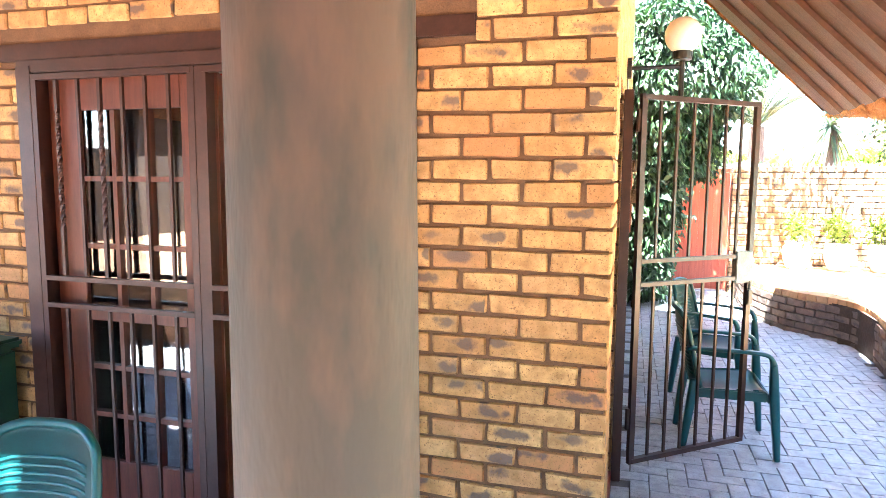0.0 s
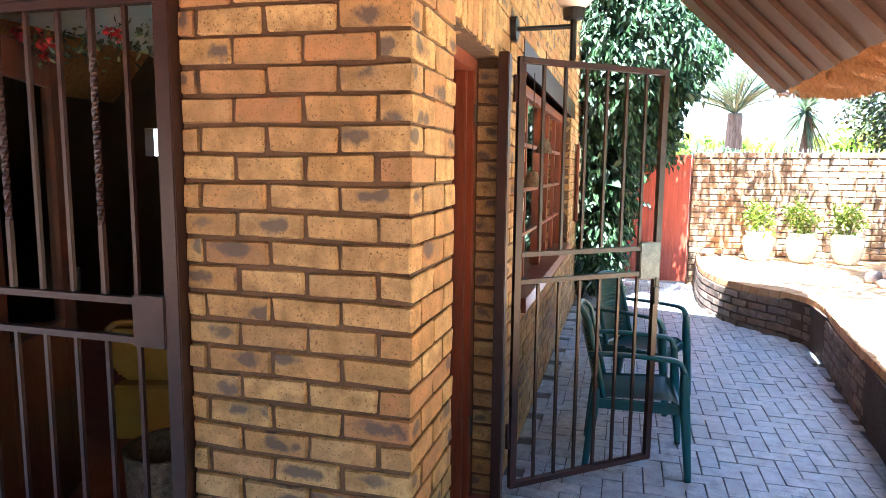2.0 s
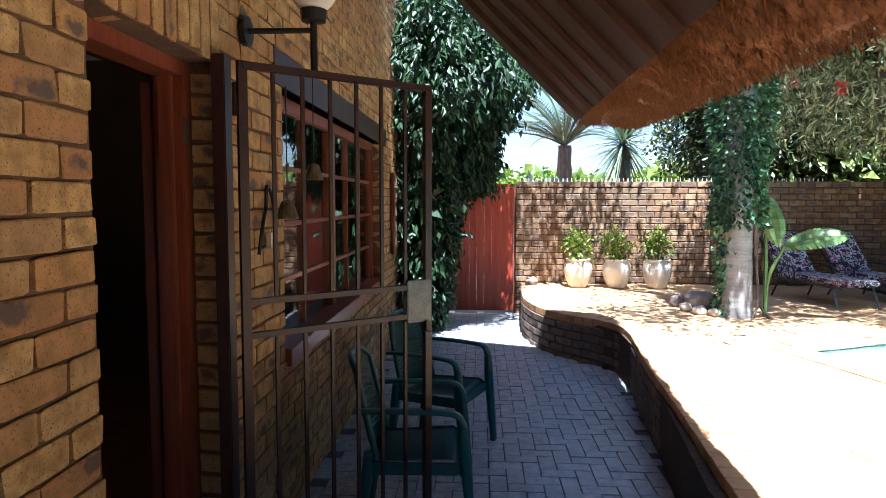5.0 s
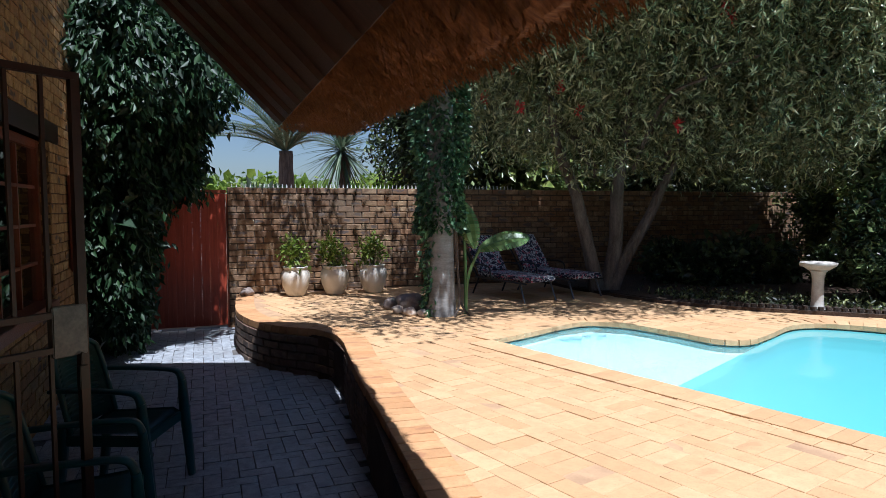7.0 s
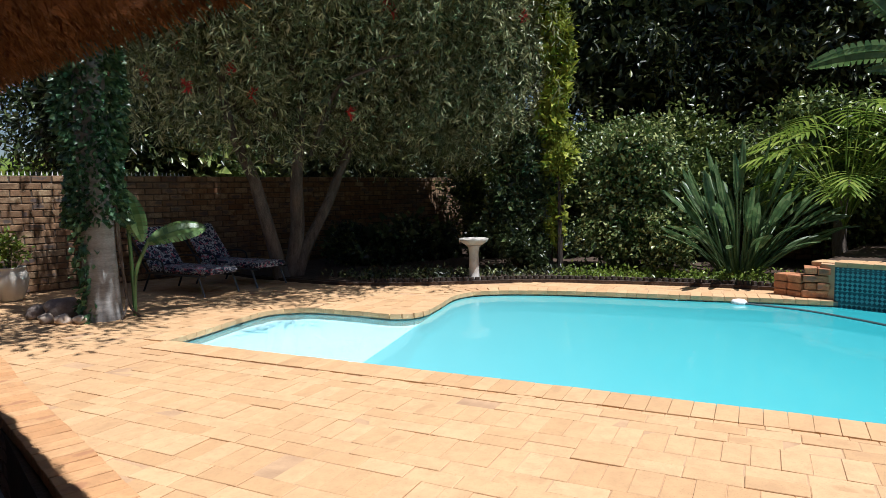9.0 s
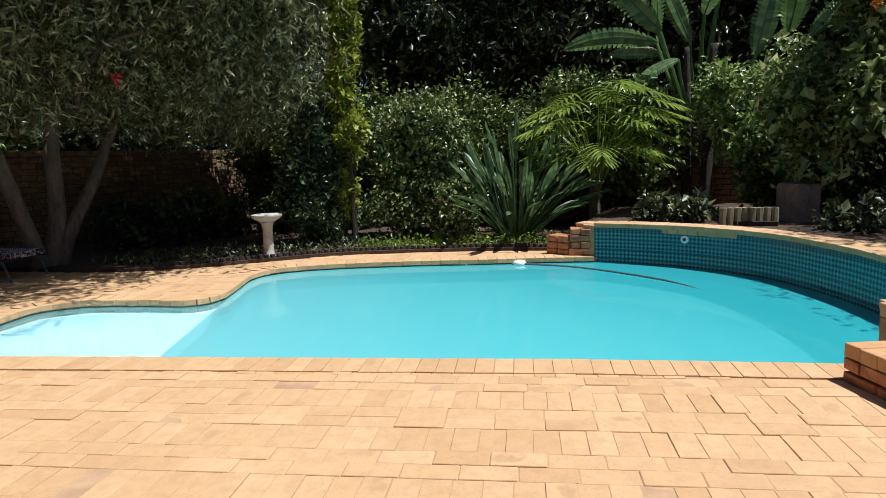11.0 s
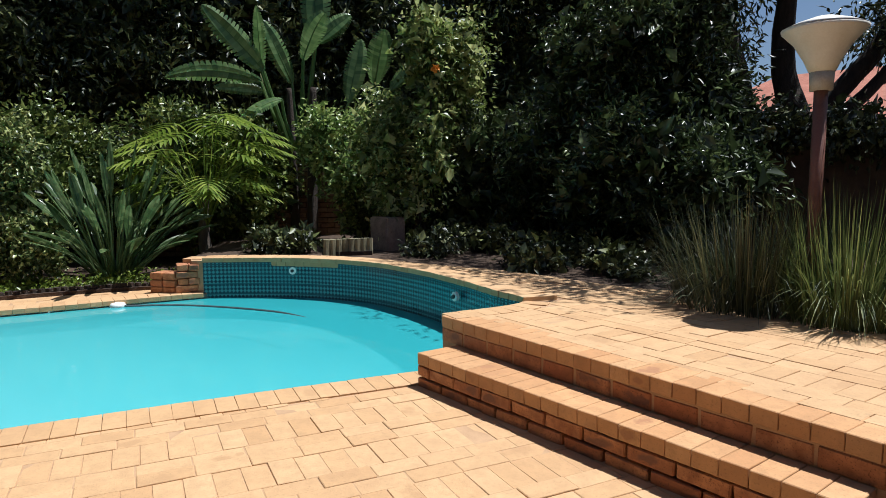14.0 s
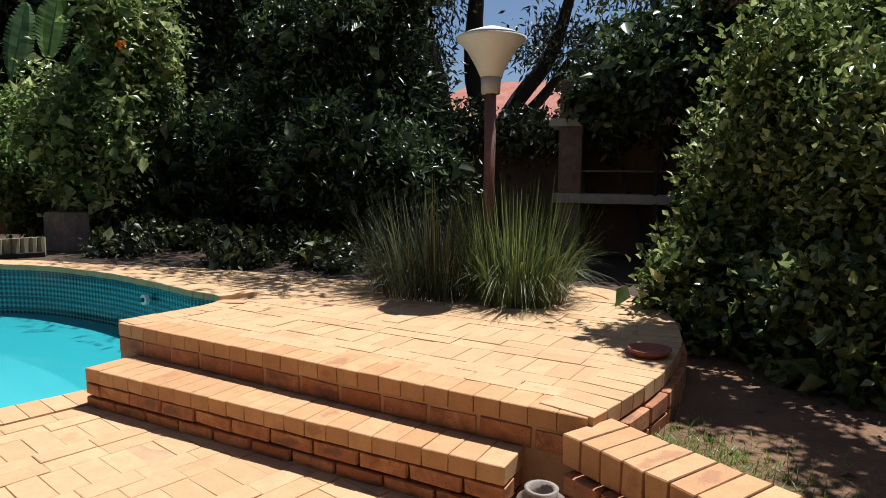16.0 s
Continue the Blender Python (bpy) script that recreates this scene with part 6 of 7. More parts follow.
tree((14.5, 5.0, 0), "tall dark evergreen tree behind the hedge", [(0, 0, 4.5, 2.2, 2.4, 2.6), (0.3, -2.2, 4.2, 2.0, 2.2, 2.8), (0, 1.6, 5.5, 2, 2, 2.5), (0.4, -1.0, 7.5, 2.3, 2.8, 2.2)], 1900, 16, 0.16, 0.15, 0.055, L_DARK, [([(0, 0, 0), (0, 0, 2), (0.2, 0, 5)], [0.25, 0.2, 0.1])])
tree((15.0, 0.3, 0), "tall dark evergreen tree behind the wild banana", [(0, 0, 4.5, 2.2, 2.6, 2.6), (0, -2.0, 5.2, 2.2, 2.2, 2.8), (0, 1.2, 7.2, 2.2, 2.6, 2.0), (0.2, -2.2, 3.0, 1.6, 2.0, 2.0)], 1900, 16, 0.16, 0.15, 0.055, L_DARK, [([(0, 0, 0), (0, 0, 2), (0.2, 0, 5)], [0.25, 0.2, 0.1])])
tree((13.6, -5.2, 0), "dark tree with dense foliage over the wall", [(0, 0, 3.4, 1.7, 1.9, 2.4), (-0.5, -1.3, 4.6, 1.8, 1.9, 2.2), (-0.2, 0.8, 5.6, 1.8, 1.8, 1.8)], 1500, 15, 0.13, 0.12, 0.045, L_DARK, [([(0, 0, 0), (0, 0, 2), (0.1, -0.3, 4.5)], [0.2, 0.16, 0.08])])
# The last four crown blobs are unseen, added to dapple the upper terrace.
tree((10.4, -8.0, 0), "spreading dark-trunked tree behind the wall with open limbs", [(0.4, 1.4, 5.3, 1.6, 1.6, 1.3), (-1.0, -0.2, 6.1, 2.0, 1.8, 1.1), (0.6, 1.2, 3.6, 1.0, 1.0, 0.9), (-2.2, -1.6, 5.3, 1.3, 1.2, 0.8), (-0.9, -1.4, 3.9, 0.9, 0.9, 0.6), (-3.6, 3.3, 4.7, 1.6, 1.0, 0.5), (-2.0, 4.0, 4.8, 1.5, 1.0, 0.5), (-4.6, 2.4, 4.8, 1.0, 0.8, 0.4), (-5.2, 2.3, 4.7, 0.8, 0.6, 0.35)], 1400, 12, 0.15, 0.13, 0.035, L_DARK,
     [([(0, 0.5, 0), (0.0, 0.5, 2.2), (-0.15, 0.9, 3.6), (0.3, 1.3, 5.5)], [0.24, 0.2, 0.15, 0.07]), ([(-0.4, -0.2, 0), (-0.3, -0.2, 2.3), (-0.1, 0.0, 3.6), (-0.6, 0.2, 6)], [0.26, 0.22, 0.17, 0.08]), ([(-0.3, -0.2, 2.2), (-0.6, -0.6, 3.0), (-1.0, -1.0, 3.8), (-1.25, -1.3, 5.2)], [0.15, 0.14, 0.12, 0.06]), ([(0, 0.5, 2.6), (-1.5, 2.0, 4.2), (-3.4, 3.2, 4.7)], [0.1, 0.07, 0.03]), ([(-0.4, -0.3, 2.4), (-0.9, -0.8, 2.95), (-1.6, -1.4, 4.2)], [0.1, 0.09, 0.04])], droop=0.5, core=0.0)
tree((9.5, 11.5, 0), "leafy green tree behind the garden wall", [(0, 0, 4, 2.6, 1.8, 2.4), (-2.4, 0.0, 3.6, 2.0, 1.5, 2.0), (2.5, 0, 4, 2.2, 1.5, 2.6), (0, 0, 6, 3, 2, 1.8), (-2.4, -0.6, 2.2, 2.0, 1.2, 1.1), (0.3, -0.8, 2.2, 2.0, 1.2, 1.1), (2.6, -0.6, 2.3, 2.0, 1.2, 1.1)], 2000, 15, 0.16, 0.14, 0.06, L_HEDGE, [([(0, 0, 0), (0, 0, 2), (0.2, 0, 5)], [0.25, 0.2, 0.1])])
tree((5.8, 10.8, 0), "leafy green tree behind the garden wall", [(0, 0, 3.2, 1.6, 1.2, 1.7), (0.6, 0.3, 4.8, 1.6, 1.3, 1.4)], 1200, 15, 0.14, 0.12, 0.05, L_SHADE, [([(0, 0, 0), (0, 0, 1.5), (0.2, 0, 3.5)], [0.18, 0.14, 0.08])])


def palm(at, label, h, r, fronds, L, drop, name="palm_tree"):
    t = thing(name, label, "palm tree", at)
    trunk("trunk", [(0, 0, 0), (0, 0, h * 0.6), (0, 0, h)], [r * 1.2, r, r * 0.8], M_BARK, t, 0.15, 12)
    R0, H0, LL, BB = [], [], [], []
    for q in range(fronds):
        a, e = rng.uniform(0, 6.28), rng.uniform(0.4, 1.42)
        h0 = np.array([math.cos(a) * math.cos(e), math.sin(a) * math.cos(e), math.sin(e)])
        p0 = np.array([0, 0, h])
        bm = bmesh.new()
        pts = [p0 + h0 * L * s + np.array([math.cos(a) * 0.3, math.sin(a) * 0.3, -1]) * drop * L * s * s for s in np.linspace(0, 1, 7)]
        tube(bm, pts, [0.03, 0.028, 0.024, 0.02, 0.016, 0.012, 0.006], 5)
        part("frond_rib", bm, L_PALM, t)
        sd2 = np.array([-math.sin(a), math.cos(a), 0])
        for s in np.linspace(0.12, 1, 24):
            c0 = p0 + h0 * L * s + np.array([math.cos(a) * 0.3, math.sin(a) * 0.3, -1]) * drop * L * s * s
            for g in (-1, 1):
                R0.append(c0)
                H0.append(sd2 * g + h0 * 0.9 + np.array([0, 0, 0.15]))
                LL.append(L * 0.24 * (1.1 - 0.7 * s))
    n = len(R0)
    blades("frond_blade", R0, H0, LL, np.full(n, 0.045), np.full(n, 0.3), L_PALM, t, seg=3)
    return t


shrub("wall_hedge", "dark hedge standing behind the garden wall", (11.0, 9.4, 0), [(-1.6, 0, 2.2, 1.1, 0.6, 1.3), (0.2, 0, 2.4, 1.2, 0.6, 1.4), (1.8, -0.2, 2.4, 1.1, 0.6, 1.4), (2.6, -1.5, 2.6, 0.8, 1.0, 1.3)], 900, 16, 0.11, 0.11, 0.06, L_DARK, low=0.4, stems=6, category="hedge")


palm((3.62, 19.5, 0), "tall palm with upright arching fronds beyond the wall", 3.4, 0.26, 34, 3.2, 0.42)
yc = thing("yucca_tree", "yucca with a drooping head of stiff leaves beyond the wall", "tree", (4.35, 14.5, 0))
trunk("trunk", [(0, 0, 0), (0.05, 0, 1.5), (0, 0, 2.9)], [0.16, 0.14, 0.14], M_BARK, yc)
n = 170
a, e = rng.uniform(0, 6.28, n), rng.uniform(-1.2, 1.3, n)
blades("stiff_leaf", np.stack([np.zeros(n), np.zeros(n), 2.9 + 0.2 * rng.random(n)], 1), np.stack([np.cos(a) * np.cos(e), np.sin(a) * np.cos(e), np.sin(e)], 1), rng.uniform(0.8, 1.25, n), np.full(n, 0.07), np.full(n, 0.25), L_PALM, yc, seg=4)
shrub("fan_palm", "low blue-green palm shrub behind the garden gate", (2.5, 15.0, 0), [(0, 0, 1.6, 0.8, 0.7, 0.6), (0.3, 0, 1.0, 0.6, 0.6, 0.7)], 320, 12, 0.08, 0.16, 0.03, L_PALM, stems=3)
tree((12, 34, 0), "distant pale green trees", [(0, 0, 1.8, 5, 3, 1.5), (-7, 0, 1.5, 4, 3, 1.3), (-12, 1, 1.6, 5, 3, 1.3)], 900, 12, 0.35, 0.35, 0.16, L_BRIGHT, [([(0, 0, 0), (0, 0, 1), (0, 0, 3)], [0.3, 0.25, 0.15])])
hw = thing("white_gable", "white gable end of a neighbouring roof beyond the gate", "house", (0.7, 11.5, 0))
bm = bmesh.new()
vs = [bm.verts.new(v) for v in ((-2.0, 0, 0), (0.55, 0, 0), (0.55, 0, 1.95), (-0.1, 0, 2.35), (-2.0, 0, 2.5))]
bm.faces.new(vs)
r = bmesh.ops.extrude_face_region(bm, geom=list(bm.faces))
bmesh.ops.translate(bm, vec=(0, 0.3, 0), verts=[v for v in r["geom"] if isinstance(v, bmesh.types.BMVert)])
part("gable_wall", bm, M_HAZE, hw)

# neighbour's house with a tiled roof
nh = thing("neighbour_house", "neighbour's house with a weathered red tiled roof", "house", (17.5, -17.5, 0), 40)
part("house_wall", boxes((-6, 6, -3, 3, 0, 3.0)), M_YMORTAR, nh)


def hip(bm, w, d, z0, z1, x=0, y=0, r=0.5):
    v = [bm.verts.new((x + sx * w, y + sy * d, z0)) for sx, sy in ((-1, -1), (1, -1), (1, 1), (-1, 1))]
    t = [bm.verts.new((x - w * r, y, z1)), bm.verts.new((x + w * r, y, z1))]
    bm.faces.new((v[0], v[1], t[1], t[0]))
    bm.faces.new((v[2], v[3], t[0], t[1]))
    bm.faces.new((v[1], v[2], t[1]))
    bm.faces.new((v[3], v[0], t[0]))
    bm.faces.new(v)
    return bm


part("roof", hip(bmesh.new(), 6.6, 3.6, 3.0, 5.0), M_ROOFTILE, nh, "red roof tiles with brown lichen")
part("roof_wing", hip(bmesh.new(), 2.2, 2.4, 3.02, 4.3, -1.0, 3.0, 0.3), M_ROOFTILE, nh, "hipped wing of red tiles")
part("gutter", boxes((-6.7, 6.7, 3.55, 3.68, 2.9, 3.02)), M_WHITE, nh)
part("gutter", boxes((-6.7, 6.7, -3.68, -3.55, 2.9, 3.02)), M_WHITE, nh)

# creeper on the southeast wall
cw = thing("wall_creeper", "dark creeper along the top of the boundary wall", "creeper", (8.1, -7.2, 0.8))
u = Vector((0.6, 0.8, 0))
blobs = [(u.x * s, u.y * s, 1.45 + 0.08 * math.sin(s * 3), 0.55, 0.6, 0.34) for s in np.arange(-4.5, 5.6, 0.9)]
crown("creeper_leaves", blobs, 1400, 13, 0.08, 0.085, 0.05, L_DARK, cw, low=0.5, droop=0.6, core=0.5)
for q in np.arange(-4.0, 5.2, 1.1):
    bm = bmesh.new()
    tube(bm, smooth_line([(u.x * q, u.y * q, -0.03), (u.x * q + 0.1, u.y * q, 0.6), (u.x * (q + 0.2), u.y * (q + 0.2), 1.4)], 5), 0.018, 6)
    part("vine_stem", bm, M_DARKBARK, cw)

# ---- brick fireplace and the clipped creeper head ----
fp = thing("brick_fireplace", "brick garden fireplace in deep shade", "fireplace", (5.75, -6.75, 0.78), 218)
for x in (-0.75, 0.55):
    part("pier", boxes((x, x + 0.24, -0.3, 0.3, 0, 1.9), bev=0.01), M_RET, fp)
part("back_wall", boxes((-0.5, 0.54, 0.18, 0.3, 0, 1.9)), M_RET, fp)
part("shelf", boxes((-0.8, 0.84, -0.34, 0.3, 0.62, 0.72), bev=0.01), M_CEMENT, fp, "grey cement shelf")
part("mantel", boxes((-0.85, 0.89, -0.34, 0.3, 1.42, 1.50), bev=0.01), M_CEMENT, fp, "grey cement mantel")
part("grill", boxes((-0.5, 0.54, -0.25, 0.15, 0.95, 0.965)), M_STEEL, fp)
shrub("creeper_mound", "rounded creeper mound growing over the fireplace", (5.35, -6.75, 0.8), [(0, 0, 2.0, 0.9, 0.85, 0.75), (-0.5, -0.4, 2.2, 0.8, 0.8, 0.7), (0.5, 0.3, 1.7, 0.5, 0.5, 0.5), (-0.9, -0.5, 1.2, 0.7, 0.7, 1.2)], 900, 14, 0.08, 0.085, 0.055, L_SHADE, low=0.6)
# The two flat blobs at 2.8 are unseen overhang, added to shade the lawn.
shrub("broad_leaf_bush", "large glossy broad-leaved bush by the lawn", (3.05, -5.75, 0.58), [(0, -0.4, 1.4, 1.1, 1.1, 1.2), (-0.6, 0.2, 1.0, 1.0, 0.95, 1.0), (0.55, 0.1, 1.2, 0.8, 0.8, 1.1), (0.3, 0.1, 0.6, 0.9, 0.7, 0.7), (-1.3, 0.0, 1.3, 0.9, 0.9, 1.2), (0.2, -0.7, 2.2, 0.9, 0.9, 0.8), (-0.9, -0.6, 2.2, 0.9, 0.9, 0.8), (-0.9, 0.2, 0.6, 1.0, 0.7, 0.7), (-2.4, 0.0, 1.6, 0.9, 0.9, 1.4), (0.45, 0.85, 0.3, 0.55, 0.45, 0.45), (-0.4, 0.85, 0.3, 0.6, 0.45, 0.45), (0.1, 0.82, 2.8, 0.8, 0.45, 0.24), (-1.1, 0.86, 2.8, 0.85, 0.48, 0.24)], 4900, 15, 0.06, 0.066, 0.042, L_BUSH, low=0.72, droop=-0.2, stems=8)
# garden trees at the far end of the lawn, mirrored in the door glass
for q in range(4):
    shrub("lawn_tree", "leafy green shrub along the far lawn wall", (-7.2 + 2.1 * q, -11.3, 0.55), [(0, 0, 1.2, 1.0, 0.7, 1.2), (0.3, 0.1, 2.6, 1.2, 0.8, 1.1), (-0.4, 0, 3.6, 1.1, 0.8, 0.9)], 380, 12, 0.12, 0.16, 0.09, L_OLIVE, stems=4)

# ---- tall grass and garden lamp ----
# The dark clump carries its shade in the blade colour.
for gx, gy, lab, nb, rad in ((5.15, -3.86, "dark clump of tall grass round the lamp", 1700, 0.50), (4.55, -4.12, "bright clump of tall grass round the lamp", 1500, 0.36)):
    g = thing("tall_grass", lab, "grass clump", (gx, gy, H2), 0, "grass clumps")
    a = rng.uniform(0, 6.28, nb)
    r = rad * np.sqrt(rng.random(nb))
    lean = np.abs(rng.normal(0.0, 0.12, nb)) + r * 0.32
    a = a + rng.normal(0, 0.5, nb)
    blades("blades", np.stack([r * np.cos(a), r * np.sin(a), np.full(nb, -0.01)], 1), np.stack([np.cos(a) * lean, np.sin(a) * lean, np.ones(nb)], 1), rng.uniform(0.35, 0.98, nb), rng.uniform(0.006, 0.012, nb), rng.uniform(0.02, 1.0, nb) ** 1.4, L_SHADEGRASS if "dark" in lab else L_GRASS, g, seg=5)
lp = thing("garden_lamp", "brown pole lamp with a cream funnel shade", "garden lamp", (4.72, -4.0, H2))
lp.scale = (1.0, 1.0, 1.018)
bm = bmesh.new()
tube(bm, [(0, 0, 0), (0, 0, 1.42)], 0.04, 14)
part("lamp_pole", bm, M_LAMPPOLE, lp, smooth=True)
part("collar", lathe(bmesh.new(), [(0.02, 1.39), (0.065, 1.39), (0.07, 1.50), (0.02, 1.50)], 20), M_CEMENT, lp, "grey metal collar", smooth=True)
part("shade", lathe(bmesh.new(), [(0.02, 1.50), (0.072, 1.50), (0.105, 1.57), (0.165, 1.67), (0.235, 1.74), (0.24, 1.755), (0.02, 1.76)], 32), M_LAMPWHITE, lp, smooth=True)
part("cap", lathe(bmesh.new(), [(0.24, 1.758), (0.17, 1.79), (0.06, 1.825), (0.02, 1.83)], 32), M_LAMPWHITE, lp, smooth=True)

# ---- small things on and beside the steps ----
ur = thing("small_urn", "small grey-brown round clay pot in the corner of the steps", "pot", (2.635, -2.60, H1))
ur.scale = (0.95, 0.95, 1.15)
part("urn_body", lathe(bmesh.new(), [(0.02, 0), (0.06, 0), (0.10, 0.05), (0.105, 0.10), (0.085, 0.15), (0.055, 0.17), (0.06, 0.185), (0.045, 0.185), (0.04, 0.16), (0.02, 0.1)], 24), M_STONE, ur, smooth=True)
ds = thing("clay_dish", "shallow red clay dish on the terrace corner", "dish", (3.10, -3.72, H2))
ds.scale = (0.75, 0.75, 0.9)
part("dish_body", lathe(bmesh.new(), [(0.02, 0), (0.10, 0), (0.135, 0.035), (0.14, 0.045), (0.12, 0.045), (0.10, 0.015), (0.02, 0.012)], 26), M_TERRA, ds, smooth=True)
lw = thing("thin_grass", "sparse green grass tufts on the bare soil", "grass", (0, 0, 0), 0, "", "stuff")
n = 1500
gx, gy = rng.normal(2.55, 0.25, n), rng.normal(-3.35, 0.16, n)
ok = (gy < -3.05) & (gx < 2.75 + (-3.0 - gy) * 0.35)
gx, gy = gx[ok], gy[ok]
n = len(gx)
blades("tufts", np.stack([gx, gy, np.full(n, 0.595)], 1), rng.normal(size=(n, 3)) * [0.6, 0.6, 0.2] + [0, 0, 1], rng.uniform(0.03, 0.09, n), rng.uniform(0.003, 0.007, n), np.full(n, 0.2), L_BRIGHT, lw, seg=2)
dl2 = thing("dry_leaves", "dry fallen leaves on the bare soil", "leaf litter", (0, 0, 0), 0, "", "stuff")
n = 70
pp = np.stack([rng.uniform(0.5, 3.0, n), rng.uniform(-5.0, -3.0, n), np.full(n, 0.61)], 1)
leaves("litter", pp, rng.normal(size=(n, 3)) * [1, 1, 0.1], rng.uniform(0.03, 0.07, n), rng.uniform(0.015, 0.03, n), M_BARK, dl2)

# ---- pieces of the walls, steps and paving ----

# front wall and side wall bricks, toothed at the corner
blocks = []
for k in (0, 1):
    for u0, u1, a, b in bond(0.112 * k, 3.3, Z0 + C * k, 3.1, [(-DOOR1[1], -DOOR1[0], -0.2, DOOR1[3]), (0.52, 2.85, DOOR1[3], 2.305)], 2 * C, zstart=Z0 + C * k, alt=0, tall=C - 0.011):
        blocks.append(((-(u0 + u1) / 2, 0.05 + rng.normal(0, 0.0015), (a + b) / 2 + rng.normal(0, 0.001)), (u1 - u0 - abs(rng.normal(0, 0.003)), 0.1, b - a - abs(rng.normal(0, 0.0015))), 0, jitter(0.004)))
side = []
lay("brick", blocks, M_HOUSE, wall_f, lambda c: abs(c[0] + 0.4) + 0.6 * abs(c[2] - 1.3))
holes = [(DOOR2[0], DOOR2[1], -0.2, DOOR2[3]), (DOOR2[0] - 0.02, DOOR2[1] + 0.02, DOOR2[3], DOOR2[3] + 0.235), (WIN[0], WIN[1], WIN[2] - 0.01, WIN[3]), (WIN[0] - 0.12, WIN[1] + 0.35, WIN[3], WIN[3] + 0.165)]
for k in (0, 1):
    for u0, u1, a, b in bond(0.112 * (1 - k), LY, Z0 + C * k, 4.05, holes, 2 * C, zstart=Z0 + C * k, alt=0, tall=C - 0.011):
        side.append(((-0.05 + rng.normal(0, 0.0012), (u0 + u1) / 2, (a + b) / 2), (0.1, u1 - u0, b - a), 0, jitter(0.003)))
yy = DOOR2[0] - 0.015
while yy < DOOR2[1] + 0.01:
    side.append(((-0.06, yy + 0.037, DOOR2[3] + 0.117), (0.12, 0.074, 0.222), 0, jitter(0.003)))
    yy += 0.085
z = Z0
while z < 2.1:
    side.append(((-0.055, DOOR2[1] + 0.048, z + (C - 0.011) / 2), (0.104, 0.11, C - 0.011), 0, jitter(0.003)))
    z += C
lay("brick", side, M_HOUSE, wall_s, lambda c: c[1])

# garden wall bricks
blocks = [(((u0 + u1) / 2, YW + 0.05, (a + b) / 2), (u1 - u0, 0.1, b - a), 0, jitter(0.004)) for u0, u1, a, b in bond(1.50, 12.2, 0.0, 1.84, (), 0.0855, zstart=-0.04)]
blocks += [(((u0 + u1) / 2, YW + 0.05, (a + b) / 2), (u1 - u0, 0.1, b - a), 0, jitter(0.004)) for u0, u1, a, b in bond(-0.25, 0.48, 0.0, 1.95, (), 0.0855, zstart=-0.04)]
x = 1.5
while x < 12.1:
    blocks.append(((x + 0.111, YW + 0.11, 1.885), (0.222, 0.23, 0.075), 0, jitter(0.006)))
    x += 0.233
lay("brick", blocks, M_YARD, wall_n, lambda c: abs(c[0] - 2.8))
blocks = [(((u0 + u1) / 2, YW - 0.06, (a + b) / 2), (u1 - u0, 0.1, b - a), 0, jitter(0.004)) for u0, u1, a, b in bond(4.27, 4.61, 0.0, 1.94, (), 0.0855, zstart=0.39)]
lay("brick", blocks, M_YARD, pier)
blocks = [((12.16, (u0 + u1) / 2, (a + b) / 2), (0.1, u1 - u0, b - a), 0, jitter(0.004)) for u0, u1, a, b in bond(-1.2, 2.2, 0.5, 2.5, (), 0.0855)]
lay("brick", blocks, M_YARD, wall_e, lambda c: abs(c[1] + 0.3))

# retaining wall bricks and its cap
line = edge_w
blocks, caps = [], []
for k in range(5):
    z = -0.03 + 0.083 * k
    q = resample(line, 0.233)
    if k % 2:
        q = (q[:-1] + q[1:]) / 2
    for a, b in zip(q[:-1], q[1:]):
        m = (a + b) / 2
        t = math.atan2(b[1] - a[1], b[0] - a[0])
        L = float(np.hypot(*(b - a)))
        blocks.append(((m[0] + 0.03, m[1], z + 0.036), (L - 0.011, 0.1, 0.072), t, jitter(0.006)))
lay("brick", blocks, M_RET, rt, lambda c: abs(c[1] - 4.8))
q = resample(line, 0.112)
for a, b in zip(q[:-1], q[1:]):
    m = (a + b) / 2
    t = math.atan2(b[1] - a[1], b[0] - a[0])
    nrm = np.array([-(b - a)[1], (b - a)[0]])
    nrm = nrm / np.linalg.norm(nrm)
    c0 = m + nrm * 0.10
    caps.append(((c0[0], c0[1], H1 - 0.028), (0.104, 0.225, 0.072), t, jitter(0.008)))
lay("cap_brick", caps, M_CAP, rt)

